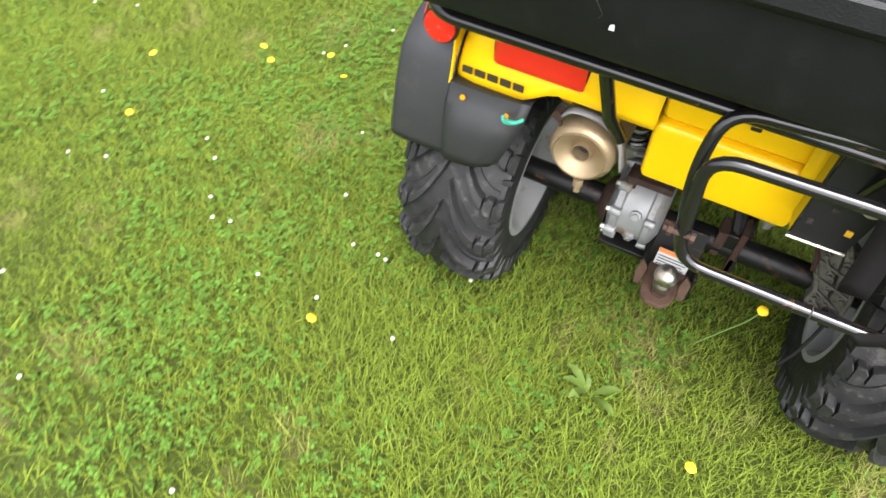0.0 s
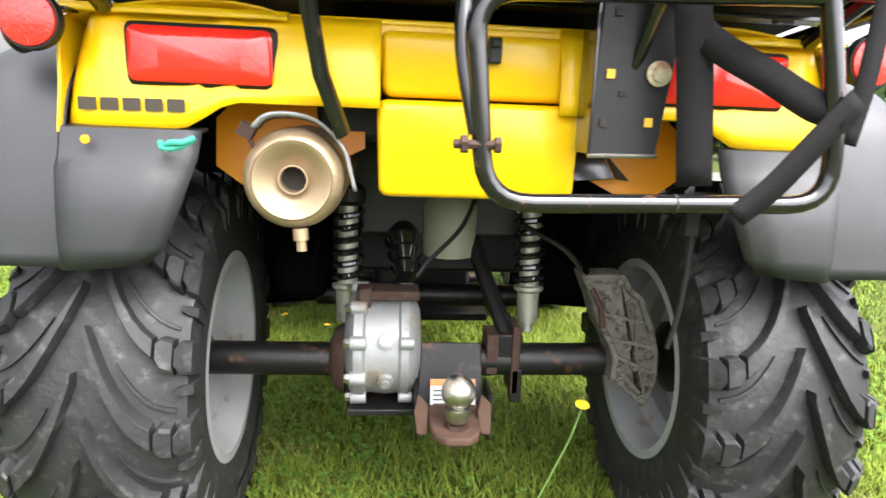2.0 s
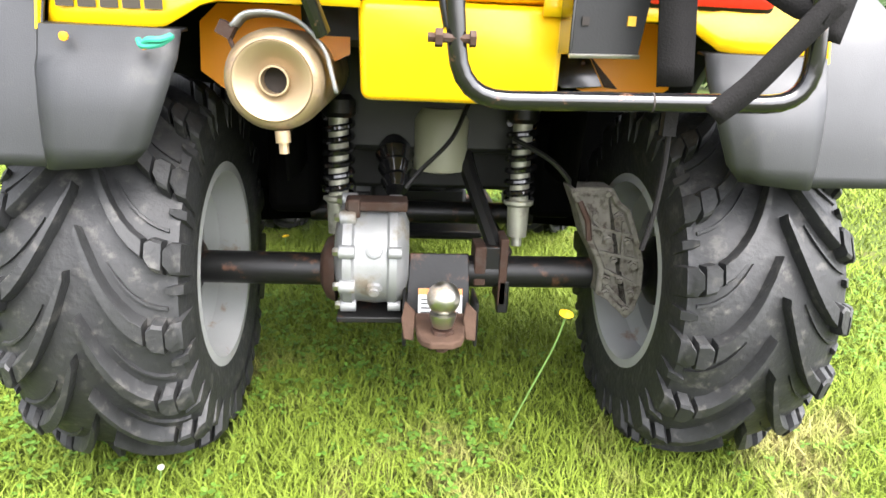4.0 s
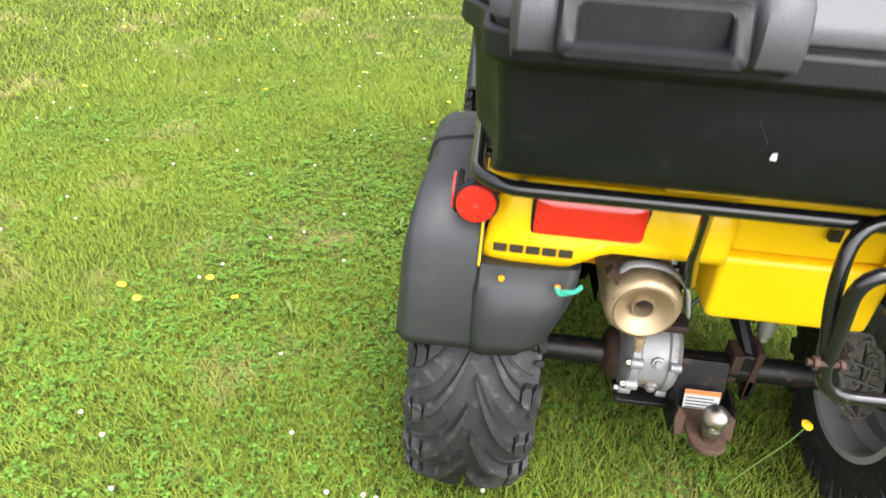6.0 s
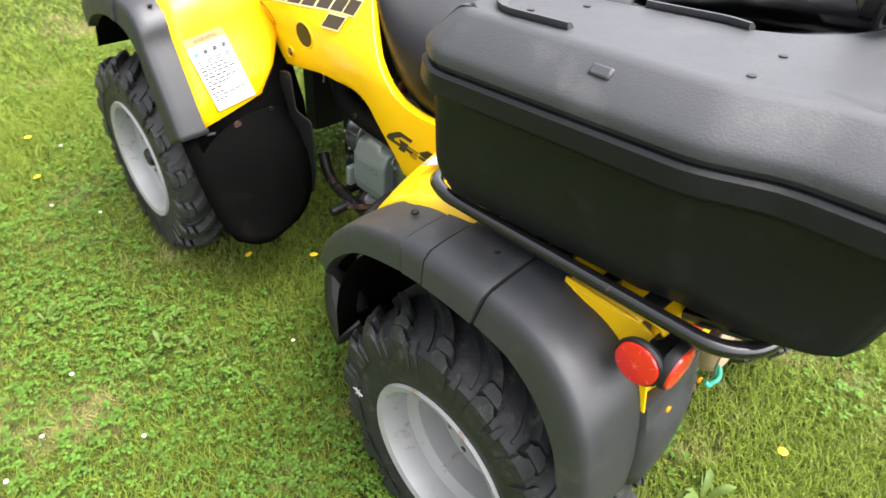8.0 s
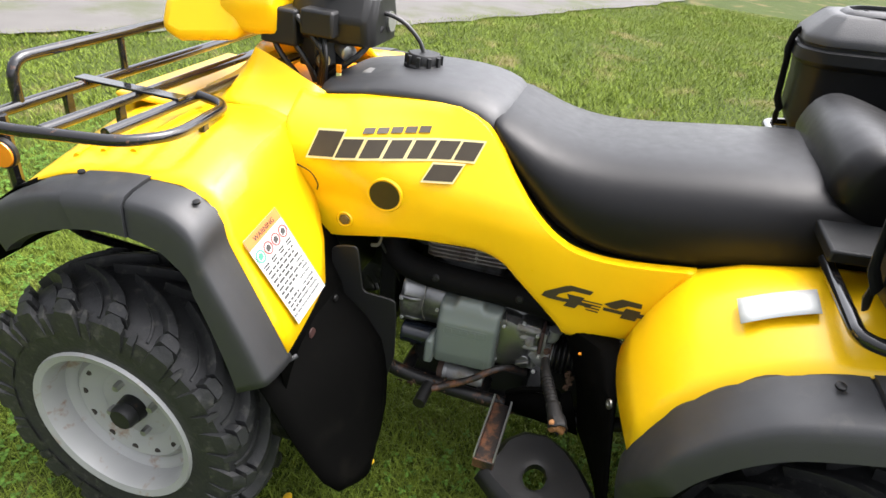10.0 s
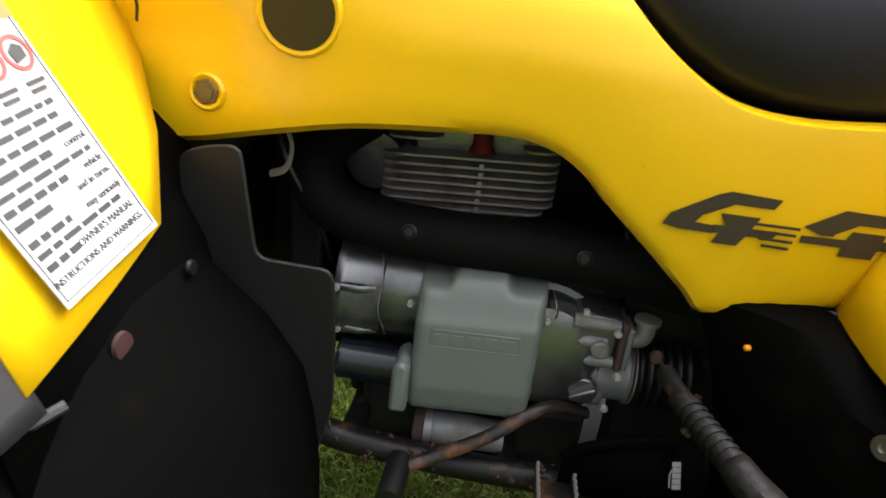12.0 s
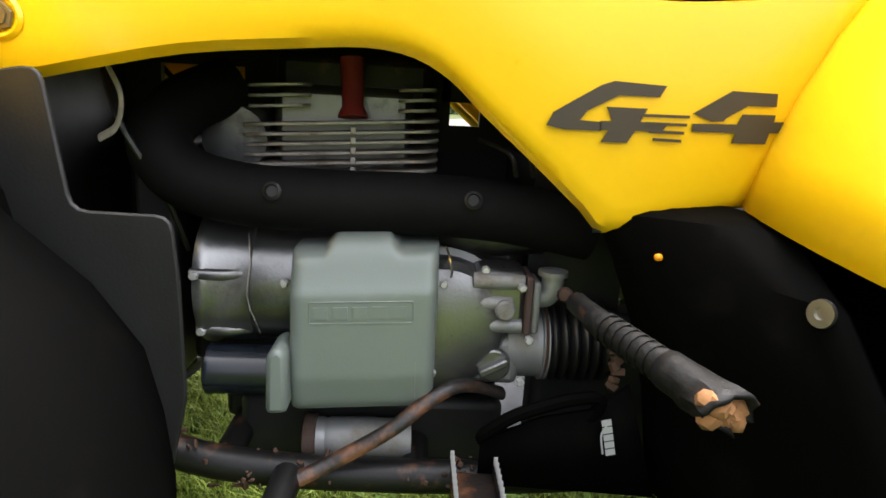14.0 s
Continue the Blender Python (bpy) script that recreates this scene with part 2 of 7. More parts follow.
# ---- building helpers ----
class Geo:
    """Gathers vertices and faces of one mesh."""

    def __init__(self):
        self.v, self.f = [], []

    def add(self, verts, faces):
        k = len(self.v)
        self.v += [tuple(p) for p in verts]
        self.f += [tuple(i + k for i in q) for q in faces]
        return self

    def grid(self, rows, close_u=False):
        nr, nc = len(rows), len(rows[0])
        faces = []
        for i in range(nr - 1):
            for j in range(nc - (0 if close_u else 1)):
                k = (j + 1) % nc
                faces.append((i * nc + j, i * nc + k, (i + 1) * nc + k, (i + 1) * nc + j))
        return self.add([p for r in rows for p in r], faces)

    def box(self, c, s, rot=None):
        m = (rot or Matrix()).to_4x4()
        vs = []
        for dx in (-0.5, 0.5):
            for dy in (-0.5, 0.5):
                for dz in (-0.5, 0.5):
                    vs.append(Vector(c) + (m @ Vector((dx * s[0], dy * s[1], dz * s[2]))))
        return self.add(vs, [(0, 1, 3, 2), (4, 6, 7, 5), (0, 4, 5, 1), (2, 3, 7, 6), (0, 2, 6, 4), (1, 5, 7, 3)])

    def tube(self, pts, r, n=10, closed=False, caps=True, flat=1.0):
        pts = [Vector(p) for p in pts]
        rs = r if isinstance(r, (list, tuple)) else [r] * len(pts)
        m = len(pts)
        up = None
        rows = []
        for i, p in enumerate(pts):
            a = pts[(i - 1) % m] if (closed or i > 0) else p
            b = pts[(i + 1) % m] if (closed or i < m - 1) else p
            t = (b - a).normalized()
            if up is None:
                up = t.orthogonal().normalized()
            up = (up - t * up.dot(t)).normalized()
            side = t.cross(up)
            rows.append([p + rs[i] * (math.cos(2 * math.pi * k / n) * up + flat * math.sin(2 * math.pi * k / n) * side) for k in range(n)])
        if closed:
            rows.append(rows[0])
        k0 = len(self.v)
        self.grid(rows, close_u=True)
        if caps and not closed:
            self.f.append(tuple(k0 + k for k in reversed(range(n))))
            self.f.append(tuple(k0 + (m - 1) * n + k for k in range(n)))
        return self

    def lathe(self, prof, o, axis, n=32, caps=True):
        """prof: (radius, height along the axis) pairs."""
        a = Vector(axis).normalized()
        u = a.orthogonal().normalized()
        w = a.cross(u)
        rows = [[Vector(o) + a * h + r * (math.cos(2 * math.pi * k / n) * u + math.sin(2 * math.pi * k / n) * w) for k in range(n)] for r, h in prof]
        k0 = len(self.v)
        self.grid(rows, close_u=True)
        if caps:
            if prof[0][0] > 1e-5:
                self.f.append(tuple(k0 + k for k in reversed(range(n))))
            if prof[-1][0] > 1e-5:
                self.f.append(tuple(k0 + (len(prof) - 1) * n + k for k in range(n)))
        return self

    def prism(self, poly, o, u, w, depth):
        """A polygon in the plane (u, w) at o, with thickness depth along u x w."""
        o, u, w = Vector(o), Vector(u), Vector(w)
        nrm = u.cross(w).normalized()
        n = len(poly)
        bot = [o + u * a + w * b for a, b in poly]
        top = [p + nrm * depth for p in bot]
        return self.add(bot + top, [tuple(range(n - 1, -1, -1)), tuple(range(n, 2 * n))] + [(i, (i + 1) % n, n + (i + 1) % n, n + i) for i in range(n)])

    def rings(self, rings, cap0=True, cap1=True):
        n = len(rings[0])
        k0 = len(self.v)
        self.grid(rings, close_u=True)
        if cap0:
            self.f.append(tuple(k0 + k for k in reversed(range(n))))
        if cap1:
            self.f.append(tuple(k0 + (len(rings) - 1) * n + k for k in range(n)))
        return self

    def mirror(self):
        g = Geo()
        g.v = [(-p[0], p[1], p[2]) for p in self.v]
        g.f = [tuple(reversed(q)) for q in self.f]
        return g


def fillet(pts, rad, n=5, closed=False):
    """Rounds the corners of a polyline."""
    pts = [Vector(p) for p in pts]
    out, m = [], len(pts)
    for i, p in enumerate(pts):
        if not closed and i in (0, m - 1):
            out.append(p)
            continue
        a, b = pts[i - 1], pts[(i + 1) % m]
        r = min(rad, (a - p).length * 0.48, (b - p).length * 0.48)
        p0, p1 = p + (a - p).normalized() * r, p + (b - p).normalized() * r
        for k in range(n + 1):
            t = k / n
            out.append(p0 * (1 - t) ** 2 + p * 2 * t * (1 - t) + p1 * t * t)
    return out


def offset2(poly, d):
    """Moves a closed counter-clockwise 2D outline inwards by d."""
    out, n = [], len(poly)
    for i in range(n):
        a, p, b = Vector(poly[i - 1][:2]), Vector(poly[i][:2]), Vector(poly[(i + 1) % n][:2])
        t = (b - a).normalized()
        out.append(Vector((p.x - t.y * d, p.y + t.x * d)))
    return out


def smooth_path(pts, n=6):
    """A Catmull-Rom curve through the points."""
    pts = [Vector(p) for p in pts]
    q = [2 * pts[0] - pts[1]] + pts + [2 * pts[-1] - pts[-2]]
    out = []
    for i in range(1, len(q) - 2):
        for k in range(n):
            t = k / n
            out.append(0.5 * (2 * q[i] + (q[i + 1] - q[i - 1]) * t + (2 * q[i - 1] - 5 * q[i] + 4 * q[i + 1] - q[i + 2]) * t * t + (3 * q[i] - q[i - 1] - 3 * q[i + 1] + q[i + 2]) * t ** 3))
    return out + [pts[-1]]


def mesh_of(name, g, material, angle=40, smooth=True):
    me = bpy.data.meshes.new(name)
    me.from_pydata([tuple(p) for p in g.v], [], g.f)
    me.validate()
    bm = bmesh.new()
    bm.from_mesh(me)
    bmesh.ops.remove_doubles(bm, verts=bm.verts, dist=1e-5)
    bmesh.ops.recalc_face_normals(bm, faces=bm.faces)
    for q in bm.faces:
        q.smooth = smooth
    bm.to_mesh(me)
    bm.free()
    if smooth:
        me.set_sharp_from_angle(angle=radians(angle))
    me.materials.append(material)
    return me


def part(name, g, material, parent=None, label="", bevel=0.0, solid=0.0, subsurf=0, angle=40, smooth=True, segs=2):
    """Links one mesh as a part of a thing."""
    ob = new(name, mesh_of(name, g, material, angle, smooth))
    ob.parent = parent
    if label:
        tagged(ob, label)
    if solid:
        md = ob.modifiers.new("thick", "SOLIDIFY")
        md.thickness, md.offset = solid, 0.0
    if bevel:
        md = ob.modifiers.new("edges", "BEVEL")
        md.width, md.segments, md.limit_method, md.angle_limit = bevel, segs, "ANGLE", radians(35)
        md.harden_normals = False
    if subsurf:
        md = ob.modifiers.new("round", "SUBSURF")
        md.levels = md.render_levels = subsurf
    return ob


def thing(name, label, category, at=(0, 0, 0), group="", kind=""):
    ob = new(name)
    ob.location = at
    ob.empty_display_size = 0.1
    return tagged(ob, label, category, group, kind)


def lerp(a, b, t):
    return a + (b - a) * t


def letters(body, size, material, name, parent, o, u, w, extrude=0.0006, spacing=1.0, shear=0.0, align="LEFT"):
    """Words in the built-in font, as a mesh, in the plane (u, w) at o."""
    cu = bpy.data.curves.new(name, "FONT")
    cu.body, cu.size, cu.extrude, cu.space_character, cu.shear, cu.align_x = body, size, extrude, spacing, shear, align
    tmp = bpy.data.objects.new(name, cu)
    scene.collection.objects.link(tmp)
    dg = bpy.context.evaluated_depsgraph_get()
    me = bpy.data.meshes.new_from_object(tmp.evaluated_get(dg))
    bpy.data.objects.remove(tmp)
    u, w = Vector(u).normalized(), Vector(w).normalized()
    m = Matrix((u, w, u.cross(w))).transposed().to_4x4()
    m.translation = Vector(o)
    me.transform(m)
    me.materials.clear()
    me.materials.append(material)
    ob = new(name, me)
    ob.parent = parent
    return ob


# ---- the setting: lawn, gravel track, hedge ----
def graded(lo, hi, near_lo, near_hi, step, grow=1.35):
    xs = list(np.arange(near_lo, near_hi + 1e-6, step))
    d, x = step, near_hi
    while x < hi:
        d *= grow
        x += d
        xs.append(min(x, hi))
    d, x = step, near_lo
    while x > lo:
        d *= grow
        x -= d
        xs.insert(0, max(x, lo))
    return xs


def fall(x):
    """The lawn falls gently to the left of the bike."""
    return 0.012 * np.clip(x, -2.5, 2.5) - 0.012


def lie(x, y):
    """Height of the lawn's soil."""
    return 0.010 * noise.noise((x * 0.9, y * 0.9, 0.3)) + 0.004 * noise.noise((x * 4, y * 4, 1.7)) - 0.004 + float(fall(x))


TRACK = [(-30.0, 34.0), (-10.0, 15.5), (-2.0, 8.2), (1.5, 5.1), (2.3, 4.4), (3.6, 3.2), (4.8, 2.35), (6.9, 1.2), (9.0, 0.1), (14.0, -1.6), (40.0, -10.0)]


def edge_y(x):
    """Where the near edge of the gravel track runs."""
    return np.interp(x, [p[0] for p in TRACK], [p[1] for p in TRACK])


gx, gy = graded(-400, 400, -4, 7, 0.22), graded(-400, 400, -3, 8, 0.22)
ground = Geo().grid([[(x, y, lie(x, y)) for x in gx] for y in gy])
tagged(part("ground", ground, SOIL), "mown green lawn with pale dry patches", "lawn", kind="structure")
g = Geo()
line = smooth_path([(x, y, 0) for x, y in TRACK], 10)
rows = []
for k, c in enumerate(line):
    t = (line[min(k + 1, len(line) - 1)] - line[max(k - 1, 0)]).normalized()
    nrm = Vector((-t.y, t.x, 0))
    rows.append([tuple(c + nrm * (d + 0.15 * noise.noise((k * 0.7, d, 5.0)) * (d in (0, 4.2))) + Vector((0, 0, float(fall(c.x)) + 0.016 + 0.02 * math.sin(math.pi * d / 4.2)))) for d in (0, 0.5, 1.3, 2.1, 2.9, 3.7, 4.2)])
g.grid(rows)
tagged(part("gravel_track", g, GRAVEL), "pale grey gravel track beside the lawn", "track", kind="structure")


def scatter_blades(name, count, x0, x1, y0, y1, hmin, hmax, width, seed, keep, single=False):
    """Blades of grass with a bend in the middle, or single leaning triangles further off."""
    rng = np.random.default_rng(seed)
    x, y = rng.uniform(x0, x1, count), rng.uniform(y0, y1, count)
    ok = keep(x, y)
    x, y = x[ok], y[ok]
    n = len(x)
    z = 0.0035 * np.sin(x * 2.2 + 0.4) * np.sin(y * 1.9) - 0.004 + fall(x)
    patch = 0.5 + 0.5 * np.sin(x * 2.1 + 1.3 * np.sin(y * 1.7)) * np.sin(y * 2.4 + 1.1 * np.sin(x * 1.9))
    h = rng.uniform(hmin, hmax, n) * (0.65 + 0.5 * patch) * np.where(rng.random(n) < 0.04, 1.5, 1.0)
    w = width * rng.uniform(0.6, 1.3, n)
    a = rng.uniform(0, 2 * np.pi, n)
    lean = rng.uniform(0.3, 1.7, n) * h
    b = a + rng.uniform(-0.9, 0.9, n) + np.pi / 2
    ca, sa, cb, sb = np.cos(a) * w, np.sin(a) * w, np.cos(b) * lean, np.sin(b) * lean
    if single:
        p = np.empty((n, 3, 3))
        p[:, 0] = np.stack([x - ca, y - sa, z - 0.004], 1)
        p[:, 1] = np.stack([x + ca, y + sa, z - 0.004], 1)
        p[:, 2] = np.stack([x + cb, y + sb, z + h], 1)
        me = bpy.data.meshes.new(name)
        me.vertices.add(n * 3)
        me.vertices.foreach_set("co", p.reshape(-1))
        me.loops.add(n * 3)
        me.loops.foreach_set("vertex_index", np.arange(n * 3, dtype=np.int32))
        me.polygons.add(n)
        me.polygons.foreach_set("loop_start", (np.arange(n) * 3).astype(np.int32))
        me.update(calc_edges=True)
        me.materials.append(BLADE)
        return new(name, me)
    p = np.empty((n, 5, 3))
    p[:, 0] = np.stack([x - ca, y - sa, z - 0.004], 1)
    p[:, 1] = np.stack([x + ca, y + sa, z - 0.004], 1)
    p[:, 2] = np.stack([x - ca * 0.8 + cb * 0.35, y - sa * 0.8 + sb * 0.35, z + h * 0.6], 1)
    p[:, 3] = np.stack([x + ca * 0.8 + cb * 0.35, y + sa * 0.8 + sb * 0.35, z + h * 0.6], 1)
    p[:, 4] = np.stack([x + cb, y + sb, z + h], 1)
    base = (np.arange(n) * 5)[:, None]
    quads = base + np.array([[0, 1, 3, 2]])
    tris = base + np.array([[2, 3, 4]])
    me = bpy.data.meshes.new(name)
    me.vertices.add(n * 5)
    me.vertices.foreach_set("co", p.reshape(-1))
    loops = np.concatenate([quads, tris], 1).reshape(-1)
    me.loops.add(len(loops))
    me.loops.foreach_set("vertex_index", loops.astype(np.int32))
    me.polygons.add(n * 2)
    starts = (np.arange(n) * 7)[:, None] + np.array([[0, 4]])
    me.polygons.foreach_set("loop_start", starts.reshape(-1).astype(np.int32))
    me.update(calc_edges=True)
    me.materials.append(BLADE)
    return new(name, me)


def under_tyre(x, y):
    bad = np.zeros(len(x), bool)
    for cx, cy in ((-0.455, 0), (0.455, 0), (-0.48, 1.28), (0.48, 1.28)):
        bad |= (np.abs(x - cx) < 0.12) & (np.abs(y - cy) < 0.10)
    return bad


def off_np(x, y):
    return (y - edge_y(x)) * 0.74


def inside(x, y):
    """Metres inside the densely grown stretch round the bike."""
    return np.minimum(np.minimum(x + 3.0, 1.6 - x), np.minimum(y + 1.3, 3.2 - y))


thin = np.random.default_rng(17)


tagged(scatter_blades("grass", 640000, -3.0, 1.6, -1.3, 3.2, 0.018, 0.038, 0.00125, 3, lambda x, y: ~under_tyre(x, y) & (inside(x, y) > 0.9 * thin.random(len(x)))),
       "short mown lawn grass, bright green", "grass", kind="stuff")
tagged(scatter_blades("grass", 760000, -6.5, 9, -2.5, 9.5, 0.022, 0.042, 0.0034, 4, lambda x, y: (inside(x, y) < 0.9 * thin.random(len(x))) & (off_np(x, y) < 0.1), True),
       "mown lawn grass further off", "grass", kind="stuff")
tagged(scatter_blades("grass", 90000, -16, 3, 5, 24, 0.05, 0.09, 0.011, 5, lambda x, y: (off_np(x, y) < 0.05) & ~((x > -6.5) & (y < 9.5)), True),
       "lawn grass in the distance", "grass", kind="stuff")

# clover and plantain leaves between the blades
rng = random.Random(11)
g = Geo()
def clover_spread(x, y):
    """Where clover has spread in the lawn, 0 to 1."""
    beside = math.exp(-((x + 0.95) / 0.35) ** 2 - ((y - 0.55) / 0.8) ** 2) + 0.7 * math.exp(-((x + 0.75) / 0.3) ** 2 - ((y + 0.1) / 0.4) ** 2)
    return min(1.0, 0.35 + 1.1 * noise.noise((x * 1.5, y * 1.5, 7.0)) + beside)


clumps = 0
while clumps < 1500:
    cx, cy = rng.uniform(-2.6, 1.4), rng.uniform(-1.2, 3.0)
    if rng.random() > clover_spread(cx, cy):
        continue
    clumps += 1
    for k in range(rng.randint(4, 16)):
        x, y = cx + rng.gauss(0, 0.06), cy + rng.gauss(0, 0.06)
        if any(abs(x - tx) < 0.12 and abs(y - ty) < 0.10 for tx, ty in ((-0.455, 0), (0.455, 0), (-0.48, 1.28), (0.48, 1.28))):
            continue
        z, a0 = rng.uniform(0.014, 0.036) + float(fall(x)), rng.uniform(0, 6.28)
        big = rng.uniform(0.0055, 0.0095)
        for q in range(3):
            a = a0 + q * 2.094
            r, tilt = big * rng.uniform(0.85, 1.1), rng.uniform(-0.004, 0.003)
            ca, sa = math.cos(a), math.sin(a)
            g.add([(x, y, z), (x + r * (0.7 * ca - 0.6 * sa), y + r * (0.7 * sa + 0.6 * ca), z + tilt), (x + 1.5 * r * ca, y + 1.5 * r * sa, z + tilt * 1.4),
                   (x + r * (0.7 * ca + 0.6 * sa), y + r * (0.7 * sa - 0.6 * ca), z + tilt)], [(0, 1, 2, 3)])
me = bpy.data.meshes.new("clover_leaves")
me.from_pydata(g.v, [], g.f)
me.materials.append(CLOVERLEAF)
tagged(new("clover_leaves", me), "low clover leaves among the grass", "clover", kind="stuff")


WEED = mat("weed_leaf", (0.072, 0.115, 0.018), 0.6, spec=0.25, var=0.3, scale=30)


def rosette(at, size, leaves, seed):
    r = random.Random(seed)
    g = Geo()
    for k in range(leaves):
        a, s = 6.283 * k / leaves + r.uniform(-0.6, 0.6), size * r.uniform(0.45, 1.15)
        up = r.uniform(0.35, 1.1)
        ca, sa = math.cos(a), math.sin(a)
        rows = []
        for t in (0, 0.25, 0.5, 0.75, 1.0):
            wd = s * 0.13 * math.sin(math.pi * (0.12 + 0.84 * t)) * (0.5 + t)
            zz = 0.012 + s * up * math.sin(t * 2.0)
            rows.append([(s * t * ca - wd * sa, s * t * sa + wd * ca, zz + wd * 0.25), (s * t * ca, s * t * sa, zz), (s * t * ca + wd * sa, s * t * sa - wd * ca, zz + wd * 0.25)])
        g.grid(rows)
    ob = part("broadleaf_weed", g, WEED)
    ob.location = (*at, lie(*at))
    return tagged(ob, "broad-leaved green weed in the lawn", "weed", "weeds in the lawn")


for i, (at, size, leaves) in enumerate((((-0.03, -0.34), 0.070, 7), ((-0.77, 0.85), 0.042, 9), ((-0.97, 1.12), 0.045, 7), ((-1.0, 0.33), 0.038, 7), ((-0.62, 0.55), 0.036, 6), ((-0.72, 0.78), 0.040, 7), ((-0.83, 0.80), 0.036, 6), ((-0.70, 0.92), 0.038, 7), ((-0.66, 0.70), 0.034, 6), ((-0.08, -0.30), 0.045, 5))):
    rosette(at, size, leaves, i)

# white clover blooms and dandelions
def bloom_mesh(name, r, material, flat, seed):
    rr = random.Random(seed)
    g = Geo()
    g.lathe([(0.0, -r * flat), (r * 0.7, -r * 0.6 * flat), (r, 0), (r * 0.72, r * 0.65 * flat), (0.0, r * flat)], (0, 0, 0), (0, 0, 1), 9, caps=False)
    g.v = [tuple(c * rr.uniform(0.8, 1.15) for c in p) for p in g.v]
    return mesh_of(name, g, material, 60)


clover_mesh = bloom_mesh("bloom", 0.0058, WHITEFL, 0.85, 1)
dandelion_mesh = bloom_mesh("bloom", 0.0125, YELLOWFL, 0.35, 2)


def flower(kind, at, h, seed):
    rr = random.Random(seed)
    lean = (rr.uniform(-0.2, 0.2) * h, rr.uniform(-0.2, 0.2) * h)
    z0 = lie(*at)
    if kind == "clover_flower":
        root = thing(kind, "small white clover flower in the lawn", "flower", (at[0], at[1], z0), "clover flowers in the lawn")
    else:
        root = thing(kind, "yellow dandelion flower on a thin stem", "flower", (at[0], at[1], z0), "dandelions in the lawn")
    part("stem", Geo().tube([(-lean[0], -lean[1], 0), (-lean[0] * 0.4, -lean[1] * 0.4, h * 0.5), (0, 0, h)], 0.0012, 5), STEM, root)
    b = new("bloom", clover_mesh if kind == "clover_flower" else dandelion_mesh)
    b.parent = root
    b.matrix_basis = pose(0, 0, h, rr.uniform(-20, 20), rr.uniform(-20, 20), rr.uniform(0, 360))
    return root


CLOVERS = [(-0.49, -0.45), (-0.72, -0.44), (-1.12, -0.37), (-0.66, -0.25), (-0.74, -0.25), (-1.17, -0.95), (-0.41, -0.2), (-1.56, -0.34), (-1.8, -0.13),
           (-0.63, -0.26), (-0.86, -0.11), (-0.97, 0.14), (-1.75, 1.13), (-1.04, 1.62), (-1.43, 1.14), (-1.28, 0.5), (-1.32, 0.42), (-1.2, 1.25),
           (-1.24, 2.45), (-1.18, 0.66), (-0.5, 0.63), (-0.98, 0.87), (-1.09, 0.74), (-0.33, 0.7)]
rng = random.Random(5)
while len(CLOVERS) < 120:
    p = (rng.uniform(-3.4, -0.62), rng.uniform(-1.1, 4.6))
    CLOVERS.append(p)
while len(CLOVERS) < 140:
    CLOVERS.append((rng.uniform(1.0, 4.0), rng.uniform(-0.5, 2.0)))
for i, p in enumerate(CLOVERS):
    if off_np(*p) < 0:
        flower("clover_flower", p, rng.uniform(0.03, 0.055), i)
DANDELIONS = [(-0.69, -0.5), (0.215, -0.405), (-1.28, 0.41), (-1.53, 0.35), (-1.67, -0.15), (-1.82, 0.11), (-0.78, 1.81), (-0.73, 2.07), (-1.26, 2.45),
              (-1.17, 0.33), (-1.45, 0.29), (-1.69, 2.04), (-0.42, 1.01), (-0.27, 0.88), (-2.3, 2.9), (-1.9, 3.3), (-2.6, 1.9), (-1.1, 3.4), (-3.0, 3.0)]
for i, p in enumerate(DANDELIONS):
    flower("dandelion", p, rng.uniform(0.035, 0.06), 300 + i)
tall = thing("dandelion", "tall yellow dandelion leaning on a long stem", "flower", (0.14, -0.08, -0.012), "dandelions in the lawn")
part("stem", Geo().tube(smooth_path([(0, 0, 0), (0.035, -0.012, 0.1), (0.065, -0.025, 0.19), (0.078, -0.033, 0.25)]), 0.0017, 6), STEM, tall)
b = new("bloom", dandelion_mesh)
b.parent = tall
b.matrix_basis = pose(0.078, -0.033, 0.254, 12, 8, 0)

# hedge and trees beyond the track
def leaf_mass(name, blobs, count, size, material, parent, seed):
    r = np.random.default_rng(seed)
    vs, fs = [], []
    for i in range(count):
        c, rad = blobs[i % len(blobs)]
        d = r.normal(size=3)
        d /= np.linalg.norm(d)
        p = np.array(c) + d * np.array(rad) * r.uniform(0.6, 1.05)
        u = r.normal(size=3)
        u /= np.linalg.norm(u)
        w = np.cross(u, r.normal(size=3))
        w /= np.linalg.norm(w)
        s = size * r.uniform(0.6, 1.4)
        k = len(vs)
        vs += [tuple(p - u * s), tuple(p + w * s * 0.5), tuple(p + u * s), tuple(p - w * s * 0.5)]
        fs.append((k, k + 1, k + 2, k + 3))
    me = bpy.data.meshes.new(name)
    me.from_pydata(vs, [], fs)
    me.materials.append(material)
    ob = new(name, me)
    ob.parent = parent
    return ob


rr = random.Random(21)
blobs = []
for k in range(-24, 46):
    x = 16.0 - k * 0.9
    c = Vector((x, float(edge_y(x)))) + Vector((0.62, 0.78)) * (8.5 + rr.uniform(-0.3, 0.3))
    blobs.append(((c.x, c.y, 0.8), (0.9, 0.9, 0.85)))
    blobs.append(((c.x, c.y, 1.7), (0.8, 0.8, rr.uniform(0.6, 1.0))))
hedge = leaf_mass("hedge", blobs, 26000, 0.16, HEDGE, None, 8)
tagged(hedge, "dense dark green hedge beyond the gravel track", "hedge", kind="stuff")


